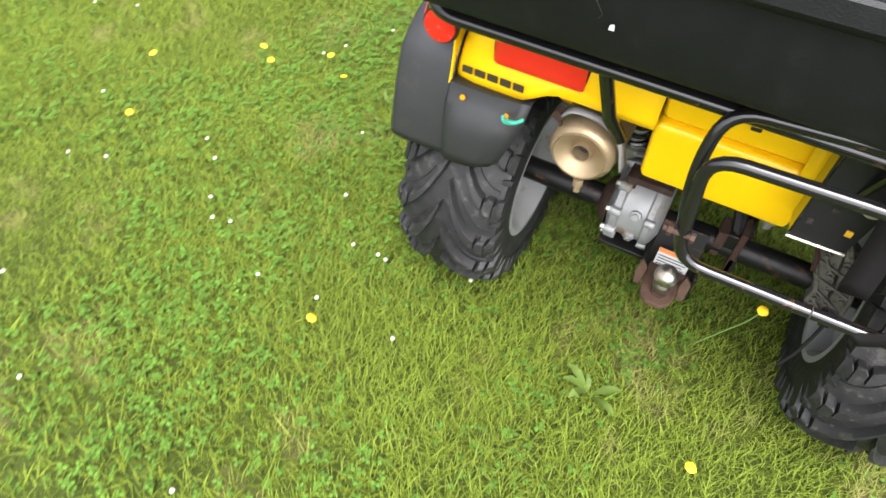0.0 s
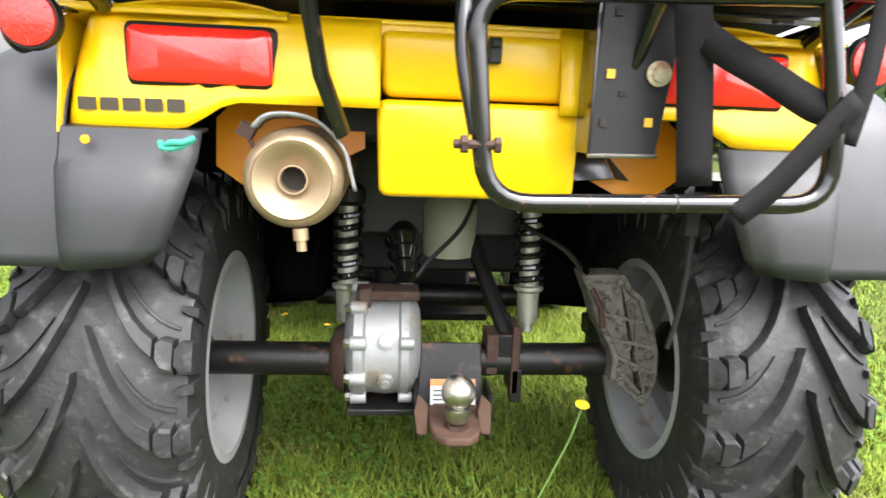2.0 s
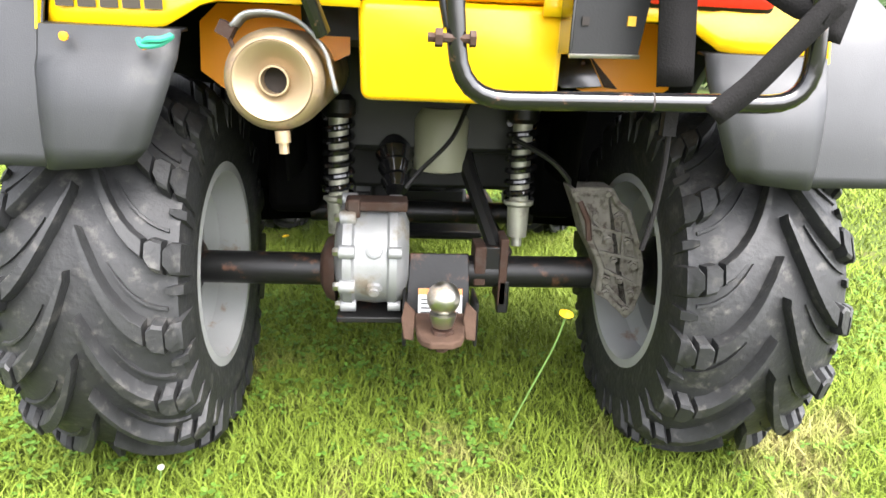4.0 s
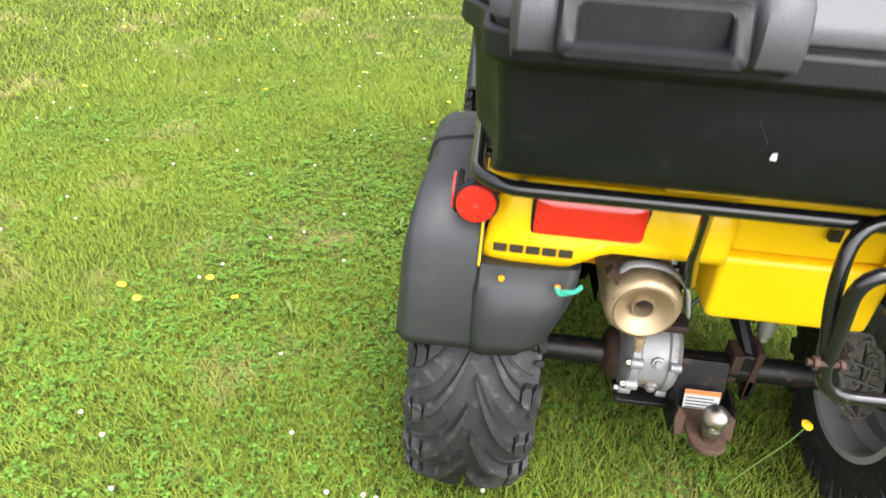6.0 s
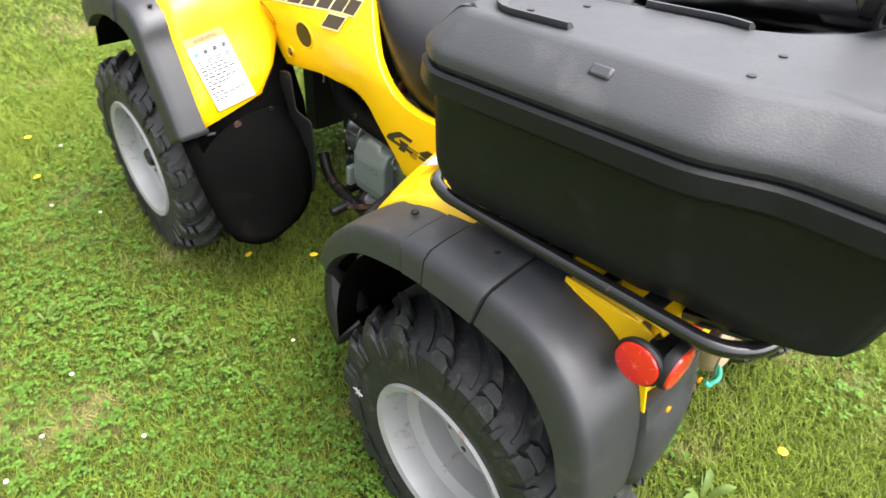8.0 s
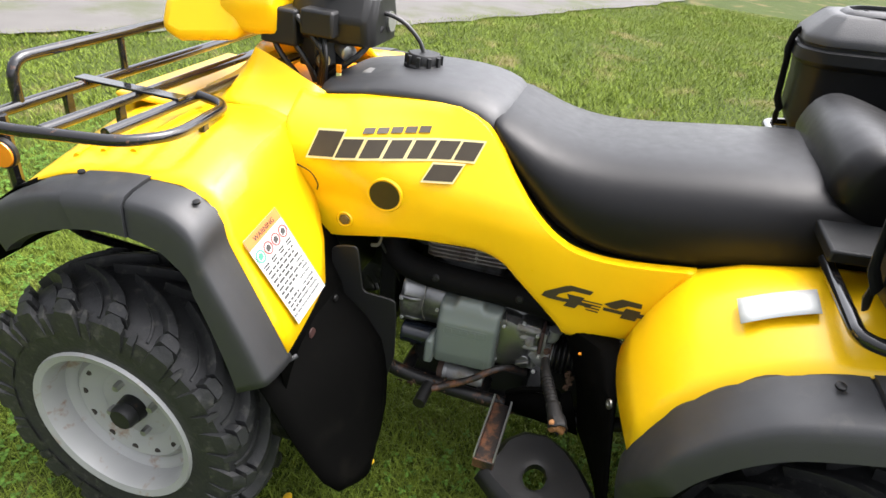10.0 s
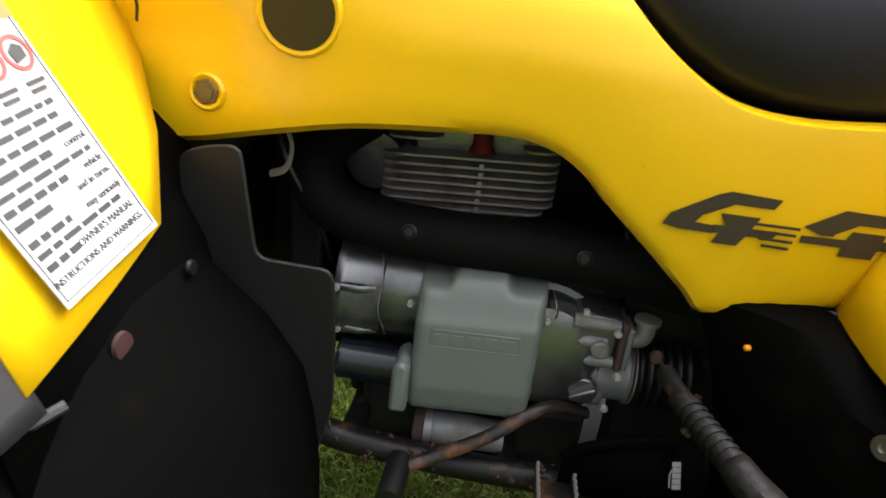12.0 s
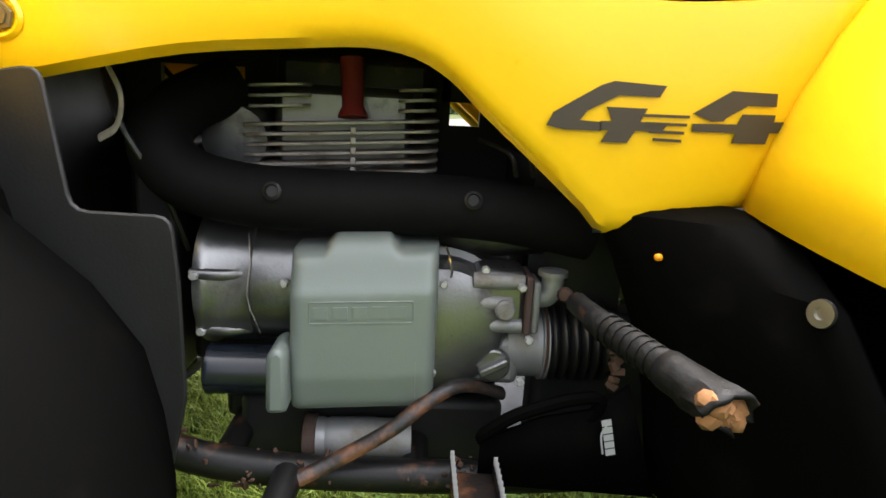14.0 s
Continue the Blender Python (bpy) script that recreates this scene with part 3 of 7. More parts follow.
def tree(at, h, seed):
    r = random.Random(seed)
    root = thing("tree", "broad green leafy tree in the distance", "tree", (*at, 0), "trees beyond the lawn")
    g = Geo().tube(smooth_path([(0, 0, -0.1), (0.1, 0.05, h * 0.2), (0.05, 0.1, h * 0.45), (0.1, 0, h * 0.8)]), [0.3 * (1 - 0.85 * i / 18) for i in range(19)], 8)
    blobs = []
    for k in range(9):
        a, z = 6.283 * k / 9 + r.uniform(-0.3, 0.3), h * r.uniform(0.4, 0.8)
        e = Vector((math.cos(a), math.sin(a), 0)) * h * r.uniform(0.2, 0.34) + Vector((0, 0, z + h * 0.12))
        g.tube([(0.06, 0.05, z * 0.75), e * 0.5 + Vector((0, 0, z * 0.38)), e], [0.1, 0.06, 0.02], 6)
        blobs.append((tuple(e), (h * 0.17, h * 0.17, h * 0.13)))
    blobs.append(((0, 0, h * 0.88), (h * 0.2, h * 0.2, h * 0.14)))
    part("trunk", g, BARK, root)
    leaf_mass("crown", blobs, 5200, 0.17, HEDGE, root, seed)


for i, (at, h) in enumerate((((9, 27), 10), ((-3, 31), 9), ((-22, 30), 11))):
    tree(at, h, i + 40)


# ---- the quad bike ----
bike = thing("quad_bike", "yellow four-wheel quad bike with grey-black fender flares", "quad bike")
AX_Z, WB = 0.279, 1.28


def both(name, g, material, parent, label="", **kw):
    """The same part on the left and, mirrored, on the right side."""
    a = part(name, g, material, parent, label, **kw)
    b = part(name, g.mirror(), material, parent, label, **kw)
    return a, b


def tyre_geo(w, R, rim, way=1):
    crown = R - 0.020

    def rad(x):
        t = abs(x) / (w / 2)
        return crown - 0.030 * t ** 3.2

    half = [(rim, 0.455), (rim + 0.012, 0.485), (rim + 0.045, 0.508), (R * 0.76, 0.512), (R * 0.85, 0.498)]
    prof = [(r, -u * w) for r, u in half] + [(rad(u * w), u * w) for u in (-0.47, -0.4, -0.3, -0.15, 0, 0.15, 0.3, 0.4, 0.47)] + [(r, u * w) for r, u in reversed(half)]
    g = Geo().lathe(prof, (0, 0, 0), (1, 0, 0), 64, caps=False)

    def lug(a0, s, t0, t1, wid, h, bend, steps=7):
        """One bar of the tread, swept back from the crown (t = 0) to the shoulder (t = 1)."""
        rows = []
        for k in range(steps):
            t = lerp(t0, t1, k / (steps - 1))
            x = s * (0.003 + t * (w * 0.525 - 0.003))
            a = a0 - way * bend * (1 - (1 - t) ** 2.3)
            base = rad(min(abs(x), w * 0.5))
            r0 = base - 0.006 - (0.03 if t > 0.97 else 0)
            top = min(base + h, R) - 0.010 * max(0, (t - 0.85) / 0.15) ** 2
            half = wid / R * 0.5 * (0.72 + 0.28 * t)
            tip = 0.55 if k == 0 else 1.0
            def pt(r, da):
                return (x, -r * math.cos(a + da), r * math.sin(a + da))
            rows.append([pt(r0, -half * 1.35 * tip), pt(top - 0.0035, -half * 1.08 * tip), pt(top, -half * 0.86 * tip), pt(top, half * 0.86 * tip), pt(top - 0.0035, half * 1.08 * tip), pt(r0, half * 1.35 * tip)])
        k0 = len(g.v)
        g.grid(rows)
        g.f.append(tuple(range(k0, k0 + 6)))
        g.f.append(tuple(k0 + 6 * steps - 1 - q for q in range(6)))

    n = 17
    for i in range(n):
        a = 2 * math.pi * i / n
        for s, ph in ((-1, 0.0), (1, math.pi / n)):
            lug(a + ph, s, 0.02, 0.66, 0.030 + 0.003 * math.sin(i * 2.3), 0.020, 0.50)
            lug(a + ph, s, 0.70, 0.845, 0.042, 0.023, 0.50, 4)
            lug(a + ph, s, 0.865, 1.0, 0.042, 0.024, 0.50, 4)
            lug(a + ph + 0.13, s, 0.30, 0.86, 0.006, 0.004, 0.50)
            lug(a + ph + 0.20, s, 0.86, 1.0, 0.016, 0.010, 0.48, 3)
    # side-wall ribs
    for s in (-1, 1):
        g.lathe([(rim + 0.030, s * w * 0.476), (rim + 0.034, s * (w * 0.484 + 0.003)), (rim + 0.038, s * w * 0.49)], (0, 0, 0), (1, 0, 0), 64, caps=False)
    return g


def rim_geo(w, rim, disc):
    """Steel rim; the disc stands at x = disc, the outer side is -x."""
    e = w * 0.468
    prof = [(rim + 0.014, -e - 0.002), (rim + 0.010, -e - 0.010), (rim - 0.004, -e - 0.006), (rim - 0.010, -e + 0.012), (rim - 0.012, -e * 0.55), (rim - 0.030, -e * 0.40),
            (rim - 0.034, e * 0.35), (rim - 0.014, e * 0.55), (rim - 0.010, e - 0.012), (rim - 0.002, e + 0.004), (rim + 0.014, e + 0.004)]
    g = Geo().lathe(prof, (0, 0, 0), (1, 0, 0), 48, caps=False)
    # disc with a raised ring; dark discs laid on it paint the punched holes
    r1 = rim - 0.031
    n = 48
    rows = []
    for r, x in ((r1, disc - 0.012), (r1 - 0.012, disc - 0.022), (r1 - 0.030, disc - 0.018), (r1 - 0.052, disc - 0.006), (0.055, disc - 0.010), (0.030, disc - 0.012)):
        rows.append([(x, r * math.cos(2 * math.pi * k / n), r * math.sin(2 * math.pi * k / n)) for k in range(n)])
    g.grid(rows, close_u=True)
    return g


def rim_holes(rim, disc):
    a, r = math.pi / 12, rim - 0.052
    return Geo().lathe([(0.0075, 0), (0.0075, 0.002)], (disc - 0.0185, r * math.cos(a), r * math.sin(a)), (-1, 0, 0.0), 10)


MESHES = {}
for key, w, R, rim, disc in (("rear", 0.230, 0.312, 0.160, 0.022), ("front", 0.205, 0.299, 0.160, -0.028)):
    hub = Geo().lathe([(0.028, -0.030), (0.030, -0.012), (0.062, 0.0), (0.062, 0.03), (0.03, 0.05)], (disc, 0, 0), (1, 0, 0), 24)
    cap = Geo().lathe([(0.0, -0.052), (0.022, -0.052), (0.026, -0.046), (0.027, -0.012)], (disc, 0, 0), (1, 0, 0), 12, caps=False)
    nut = Geo().lathe([(0.0, -0.018), (0.007, -0.018), (0.0085, -0.013), (0.0085, 0.0)], (disc - 0.010, 0, 0), (1, 0, 0), 6, caps=False)
    MESHES[key] = (mesh_of("wheel", hub, FRAME), {way: mesh_of("tyre", tyre_geo(w, R, rim, way), RUBBER, 35) for way in (1, -1)}, mesh_of("rim", rim_geo(w, rim, disc), RIM, 35),
                   mesh_of("hub_cap", cap, BLACK), mesh_of("wheel_nut", nut, SCREW, 30), mesh_of("rim_hole", rim_holes(rim, disc), SOOT_SHADE))


def wheel(key, x, y, turn, spin):
    hub, tyre, rim, cap, nut, holes = MESHES[key]
    wob = new("wheel", hub)
    wob.parent = bike
    wob.matrix_basis = pose(x, y, AX_Z, 0, 0, turn) @ pose(0, 0, 0, spin, 0, 0)
    for nm, me in (("tyre", tyre[-1 if turn > 90 else 1]), ("rim", rim), ("hub_cap", cap)):
        ob = new(nm, me)
        ob.parent = wob
        if nm == "tyre":
            tagged(ob, "chunky mud tyre with worn chevron lugs")
        if nm == "rim":
            tagged(ob, "silver-grey painted steel rim with rust spots")
    for k in range(12):
        ob = new("vent_hole", holes)
        ob.parent = wob
        ob.rotation_euler.x = 2 * math.pi * k / 12
    for k in range(4):
        ob = new("wheel_nut", nut)
        ob.parent = wob
        a = math.pi / 4 + k * math.pi / 2
        ob.location = (0, 0.055 * math.cos(a), 0.055 * math.sin(a))


wheel("rear", -0.455, 0, 0, 4)
star = []
for k in range(12):
    a = 2 * math.pi * k / 12
    rr = (0.015, 0.005)[k % 2] * (1.0 + 0.25 * math.sin(k * 2.1))
    star.append((rr * math.cos(a), rr * math.sin(a)))
part("sidewall_mark", Geo().prism(star, (-0.5745, 0.228, 0.274), (0, 1, 0), (0, 0, 1), -0.0025), LABEL, bike, "small white emblem on the tyre wall", smooth=False)
wheel("rear", 0.455, 0, 180, 172)
wheel("front", -0.480, WB, 0, 20)
wheel("front", 0.480, WB, 180, 50)

# rear fender: yellow inner part and grey-black flare
RB = [(0.380, 0.490), (0.366, 0.530), (0.346, 0.575), (0.316, 0.621), (0.272, 0.667), (0.216, 0.704), (0.105, 0.739), (0.0, 0.754), (-0.1, 0.760), (-0.17, 0.770), (-0.215, 0.778)]
RI = [(0.402, 0.524), (0.388, 0.575), (0.372, 0.615), (0.352, 0.655), (0.327, 0.693), (0.26, 0.722), (0.13, 0.752), (0.0, 0.768), (-0.1, 0.776), (-0.17, 0.780), (-0.215, 0.786)]
rows = []
for (by, bz), (iy, iz) in zip(RB, RI):
    row = []
    for k in range(9):
        u = k / 8
        y, z = lerp(iy, by, u), lerp(iz, bz, u)
        d = Vector((y + 0.05, z - 0.42)).normalized()
        bulge = 0.020 * math.sin(math.pi * u ** 0.8)
        row.append((lerp(-0.215, -0.468, u), y + d.x * bulge, z + d.y * bulge))
    rows.append(row)
rear_yellow = Geo().grid(rows)
both("rear_fender", rear_yellow, YELLOW, bike, "glossy yellow plastic rear fender", solid=0.004)

FLARE = [((0.366, 0.36), (0.340, 0.36)), ((0.382, 0.44), (0.350, 0.43)), ((0.380, 0.490), (0.343, 0.49)), ((0.346, 0.575), (0.312, 0.560)), ((0.316, 0.621), (0.276, 0.605)),
         ((0.272, 0.667), (0.234, 0.641)), ((0.216, 0.703), (0.186, 0.665)), ((0.105, 0.738), (0.09, 0.692)), ((0.0, 0.754), (0.0, 0.702)), ((-0.1, 0.756), (-0.09, 0.698)),
         ((-0.18, 0.742), (-0.165, 0.676)), ((-0.232, 0.70), (-0.215, 0.63)), ((-0.256, 0.65), (-0.236, 0.575)), ((-0.274, 0.57), (-0.256, 0.535)), ((-0.280, 0.494), (-0.266, 0.500))]


def flare_rows(stations, xb, far, centre, lip, bands, cover=None):
    """A flare with a flat top, a crease and an outer face; the bands (by y, height) stand proud, with a step at each end."""
    rows, fine = [], []
    ins = smooth_path([(b[0], b[1], 0) for b, o in stations], 5)
    outs = smooth_path([(o[0], o[1], 0) for b, o in stations], 5)
    for k in range(len(ins)):
        fine.append((ins[k], outs[k], 0.0))
    cuts = []
    for y0, y1, h in bands:
        for i in range(len(ins) - 1):
            for y in (y0, y1):
                a, b = ins[i].x, ins[i + 1].x
                if ins[i].y > 0.6 and (a - y) * (b - y) <= 0 and a != b:
                    cuts.append((i + (a - y) / (a - b), y, h))

    def at(path, s):
        i = min(len(path) - 2, max(0, int(s)))
        return path[i].lerp(path[i + 1], s - i)

    keys = [float(i) for i in range(len(ins))]
    for s, y, h in cuts:
        keys += [max(0.0, s - 0.17), s - 0.06, s + 0.06, s + 0.17]
    for s in sorted(set(keys)):
        ib, ob = at(ins, s), at(outs, s)
        by, bz, oy, oz = ib.x, ib.y, ob.x, ob.y
        raised = max([h for y0, y1, h in bands if min(y0, y1) < by < max(y0, y1) and bz > 0.6] or [0.0])
        if any(abs(s - c) < 0.08 for c, y, h in cuts):
            raised = -0.0045
        d = Vector((by - centre[0], bz - centre[1])).normalized()
        row = []
        low = min(1.0, max(0.0, (0.54 - bz) / 0.14)) if 0.3 < by < 0.6 else 0.0
        xo = lerp(far, xb - 0.030, low)
        over = min(1.0, max(0.0, (by - cover[0]) / 0.03), max(0.0, (cover[1] - by) / 0.03)) if cover and bz > 0.6 else 0.0
        for u, ease, out in ((0, 0, 0), (0.06, 0.0, raised), (0.30, 0.05, 0.003 + raised), (0.60, 0.12, 0.005 + raised), (0.83, 0.21, 0.006 + raised), (0.885, 0.265, 0.005 + raised), (0.92, 0.37, 0.003 + raised), (0.95, 0.56, 0.001 + raised), (1.0, 1.0, raised * 0.5)):
            row.append((lerp(xb + 0.034 * over, xo, u) - raised * (u > 0.9) - 0.018 * u * min(1.0, max(0.0, (-by - 0.12) / 0.12)) * (by < 0.4), lerp(by, oy, ease) + d.x * out, lerp(bz, oz, ease) + d.y * (out + 0.014 * over * (1 - u) ** 2)))
        row.append((xo + lip - 0.018 * min(1.0, max(0.0, (-by - 0.12) / 0.12)) * (by < 0.4), oy - d.x * 0.004, oz - d.y * 0.004))
        rows.append(row)
    return rows


rf_rows = flare_rows(FLARE, -0.462, -0.572, (0.03, 0.42), 0.022, ((0.128, 0.072, 0.0030), (0.072, -0.045, 0.0050)), (-0.125, 0.078))
both("rear_flare", Geo().grid(rf_rows), FENDER, bike, "weathered grey-black plastic wheel-arch flare", solid=0.004)
for y, z in ((0.171, 0.727), (-0.005, 0.760)):
    both("flare_screw", Geo().lathe([(0.007, 0), (0.007, 0.003), (0.004, 0.005), (0.0, 0.005)], (-0.498, y, z), (-0.15, 0.1, 1), 10), FRAME, bike)

# rear mud flap under the yellow corner panel
rows = []
for z, xr, y in ((0.6535, -0.310, -0.246), (0.651, -0.312, -0.264), (0.62, -0.316, -0.272), (0.605, -0.320, -0.279), (0.56, -0.336, -0.285), (0.52, -0.352, -0.287), (0.500, -0.372, -0.285)):
    row = []
    for k in range(9):
        u = k / 8
        zz = z if z > 0.51 else z - 0.008 * u
        push = -0.006 if (0.15 < u < 0.93 and z < 0.61) else 0.0
        row.append((lerp(xr, -0.462, u), y + push + 0.010 * (1 - u) ** 4, zz))
    row.append((-0.474, y + 0.016, row[-1][2]))
    rows.append(row)
both("mud_flap", Geo().grid(rows), FENDER, bike, "scuffed grey-black plastic mud flap", solid=0.004)

# yellow side wall between the flare's edge and the corner panel
wall = [(-0.100, 0.757), (-0.140, 0.752), (-0.180, 0.741), (-0.210, 0.722), (-0.234, 0.698), (-0.250, 0.662), (-0.257, 0.646), (-0.264, 0.646), (-0.252, 0.700), (-0.246, 0.770), (-0.215, 0.780), (-0.100, 0.772)]
both("fender_side", Geo().prism(wall, (-0.468, 0, 0), (0, 1, 0), (0, 0, 1), 0.004), YELLOW, bike, bevel=0.001)
both("fender_deck", Geo().grid([[(lerp(-0.215, -0.466, k / 4), y, z) for k in range(5)] for y, z in ((-0.200, 0.783), (-0.222, 0.789), (-0.240, 0.788), (-0.247, 0.780))]), YELLOW, bike, solid=0.004)

# rear yellow corner panels with lamps
def corner_panel():
    rows = []
    xs = [-0.468, -0.462, -0.45, -0.42, -0.39, -0.36, -0.33, -0.31, -0.29, -0.27, -0.24, -0.21, -0.18, -0.15, -0.125, -0.108]
    for k in range(9):
        v = k / 8
        row = []
        for x in xs:
            t = min(1.0, max(0.0, (x + 0.345) / 0.075))
            zb = 0.652 + 0.034 * t * t * (3 - 2 * t)
            z = lerp(zb, 0.786, v)
            y = -0.250 + 0.018 * max(0.0, (-x - 0.43) / 0.04) ** 2 + 0.020 * v ** 3
            inx = -0.412 < x < -0.215 and 0.695 < z < 0.772
            if inx:
                y += 0.010
            row.append((x + 0.030 * v * max(0, (-x - 0.40) / 0.07), y, z))
        rows.append(row)
    return Geo().grid(rows)


both("rear_panel", corner_panel(), YELLOW, bike, "glossy yellow plastic rear corner panel", solid=0.004)


def rounded_slab(x0, x1, z0, z1, y, depth, rad=0.010, bulge=0.003):
    out = fillet([(x0, z0, 0), (x1, z0, 0), (x1, z1, 0), (x0, z1, 0)], rad, 4, closed=True)
    o2 = offset2(out, 0.004)
    c = Vector(((x0 + x1) / 2, (z0 + z1) / 2))
    o3 = [c + (Vector(p) - c) * 0.6 for p in o2]
    return Geo().rings([[(p[0], y, p[1]) for p in out], [(p[0], y - depth + 0.003, p[1]) for p in out], [(p[0], y - depth, p[1]) for p in o2], [(p[0], y - depth - bulge, p[1]) for p in o3]])


lens = rounded_slab(-0.392, -0.232, 0.706, 0.767, -0.238, 0.014)
bezel = rounded_slab(-0.397, -0.227, 0.701, 0.772, -0.238, 0.006)
both("tail_lamp_bezel", bezel, BLACK, bike)
both("tail_lamp", lens, REDLENS, bike, "red rectangular tail lamp lens")
for s in (-1, 1):
    g = Geo().lathe([(0.031, 0.0), (0.033, 0.008), (0.031, 0.014)], (s * 0.478, -0.268, 0.764), (0, -1, 0), 28)
    holder = part("reflector", g, BLACK, bike)
    part("lens", Geo().lathe([(0.029, 0.0), (0.028, 0.004), (0.015, 0.006), (0.0, 0.0065)], (s * 0.478, -0.281, 0.764), (0, -1, 0), 28, caps=False), DARKRED, holder, "round red reflector")
    g = Geo().lathe([(0.031, 0.0), (0.033, 0.006), (0.031, 0.010)], (s * 0.500, -0.245, 0.763), (s, 0, 0), 28)
    holder = part("reflector", g, BLACK, bike)
    part("lens", Geo().lathe([(0.029, 0.0), (0.028, 0.004), (0.015, 0.006), (0.0, 0.0065)], (s * 0.509, -0.245, 0.763), (s, 0, 0), 28, caps=False), DARKRED, holder, "round red side reflector")
    for c, ax in (((s * 0.478, -0.2872, 0.764), (0, -1, 0)), ((s * 0.5152, -0.245, 0.763), (s, 0, 0))):
        for k in range(6):
            a = radians(90 + 60 * k)
            e = Vector((math.cos(a), 0, math.sin(a))) if ax[0] == 0 else Vector((0, math.cos(a), math.sin(a)))
            part("lens_rib", Geo().tube([Vector(c), Vector(c) + e * 0.026 - Vector(ax) * 0.002], 0.0007, 5), LABELRED, holder)
    part("reflector_bracket", Geo().box((s * 0.470, -0.255, 0.778), (0.05, 0.03, 0.004)).box((s * 0.478, -0.266, 0.772), (0.02, 0.004, 0.03)), TUBE, bike)


def mark_blocks(name, n, o, u, w, h, wid, gap, slant, material, parent, depth=0.0006, serif=False, slot=None):
    """A brand mark as a row of plain blocks."""
    for k in range(n):
        a = k * (wid + gap)
        hh = h * (1.0 if not serif or k else 1.25)
        part(name, Geo().prism([(a, 0), (a + wid, 0), (a + wid + slant * hh, hh), (a + slant * hh, hh)], o, u, w, depth), material, parent, smooth=False)
        if slot:
            lift = Vector(u).cross(Vector(w)).normalized() * depth * 1.3
            for f0, f1, g0, g1 in (((0.30, 0.46, 0.0, 0.55),) if k % 2 else ((0.52, 0.68, 0.45, 1.0),)):
                q = [(a + f * wid + slant * e * hh, e * hh) for f, e in ((f0, g0), (f1, g0), (f1, g1), (f0, g1))]
                part("mark_slot", Geo().prism(q, Vector(o) + lift, u, w, depth), slot, parent, smooth=False)


plate = new("maker_mark")
plate.parent = bike
mark_blocks("mark_block", 5, (-0.447, -0.2535, 0.672), (1, -0.03, 0.01), (0, 0.0, 1), 0.014, 0.020, 0.0045, 0, DECAL, plate)

# green cord tied at the flap
g = Geo().tube(smooth_path([(-0.345, -0.290, 0.633), (-0.335, -0.297, 0.640), (-0.322, -0.296, 0.641), (-0.312, -0.288, 0.645), (-0.325, -0.292, 0.636), (-0.342, -0.294, 0.634), (-0.348, -0.288, 0.640)]), 0.0035, 8)
part("tie_cord", g, GREEN, bike, "green cord tied through the flap")
for x, z in ((-0.430, 0.640), (-0.345, 0.634)):
    part("flap_clip", Geo().lathe([(0.005, 0), (0.005, 0.003), (0, 0.004)], (x, -0.279, z), (0, -1, 0), 10), ORANGE, bike)

# centre tool box at the back


def can(z0, z1, y0, y1, ins, name, label):
    o = fillet([(-0.108 + ins, z0, 0), (0.137 - ins, z0, 0), (0.139 - ins, z1, 0), (-0.112 + ins, z1, 0)], 0.014, 5, closed=True)
    o2 = offset2(o, 0.008)
    g = Geo().rings([[(p[0], y1, p[1]) for p in o], [(p[0], y0 + 0.010, p[1]) for p in o], [(p[0], y0 + 0.003, p[1]) for p in offset2(o, 0.003)], [(p[0], y0, p[1]) for p in o2]])
    return part(name, g, YELLOW, bike, label)


can(0.580, 0.6975, -0.243, -0.06, 0.0, "tool_box", "yellow plastic tool box at the back")
can(0.701, 0.778, -0.236, -0.06, 0.002, "tool_box_lid", "yellow tool box lid")
part("lid_catch", Geo().box((0.026, -0.246, 0.758), (0.016, 0.014, 0.03)).box((0.026, -0.252, 0.766), (0.01, 0.01, 0.01)), BLACK, bike, bevel=0.002)
# yellow tray behind the tool box, under the seat's end
part("rear_tray", Geo().box((0.0, -0.05, 0.786), (0.46, 0.36, 0.008)).box((0.0, -0.222, 0.775), (0.30, 0.012, 0.03)), YELLOW, bike, bevel=0.003)
# inner fender faces; the orange of light through yellow plastic is painted in
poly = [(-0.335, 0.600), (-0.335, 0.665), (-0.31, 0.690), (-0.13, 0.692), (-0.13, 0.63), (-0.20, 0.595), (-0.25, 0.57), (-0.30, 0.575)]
both("inner_fender", Geo().prism(poly, (0, -0.195, 0), (1, 0, 0), (0, 0.15, 1), 0.003), ORANGE, bike, "yellow inner fender face with a painted orange glow")

# fender liner: dark inner arch over each rear wheel
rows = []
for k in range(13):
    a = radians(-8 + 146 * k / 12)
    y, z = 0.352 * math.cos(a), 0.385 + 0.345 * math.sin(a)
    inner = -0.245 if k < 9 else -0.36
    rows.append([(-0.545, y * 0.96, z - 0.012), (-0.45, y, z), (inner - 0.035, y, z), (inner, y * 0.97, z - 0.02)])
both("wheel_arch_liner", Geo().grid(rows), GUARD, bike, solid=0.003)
# dark sheet added inside each arch to stand in for shade
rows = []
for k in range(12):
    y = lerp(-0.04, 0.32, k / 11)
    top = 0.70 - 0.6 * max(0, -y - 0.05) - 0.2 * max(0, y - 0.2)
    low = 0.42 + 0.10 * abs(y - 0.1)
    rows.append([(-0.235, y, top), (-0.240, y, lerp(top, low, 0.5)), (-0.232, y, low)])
both("inner_shade_sheet", Geo().grid(rows), GUARD, bike, solid=0.003)

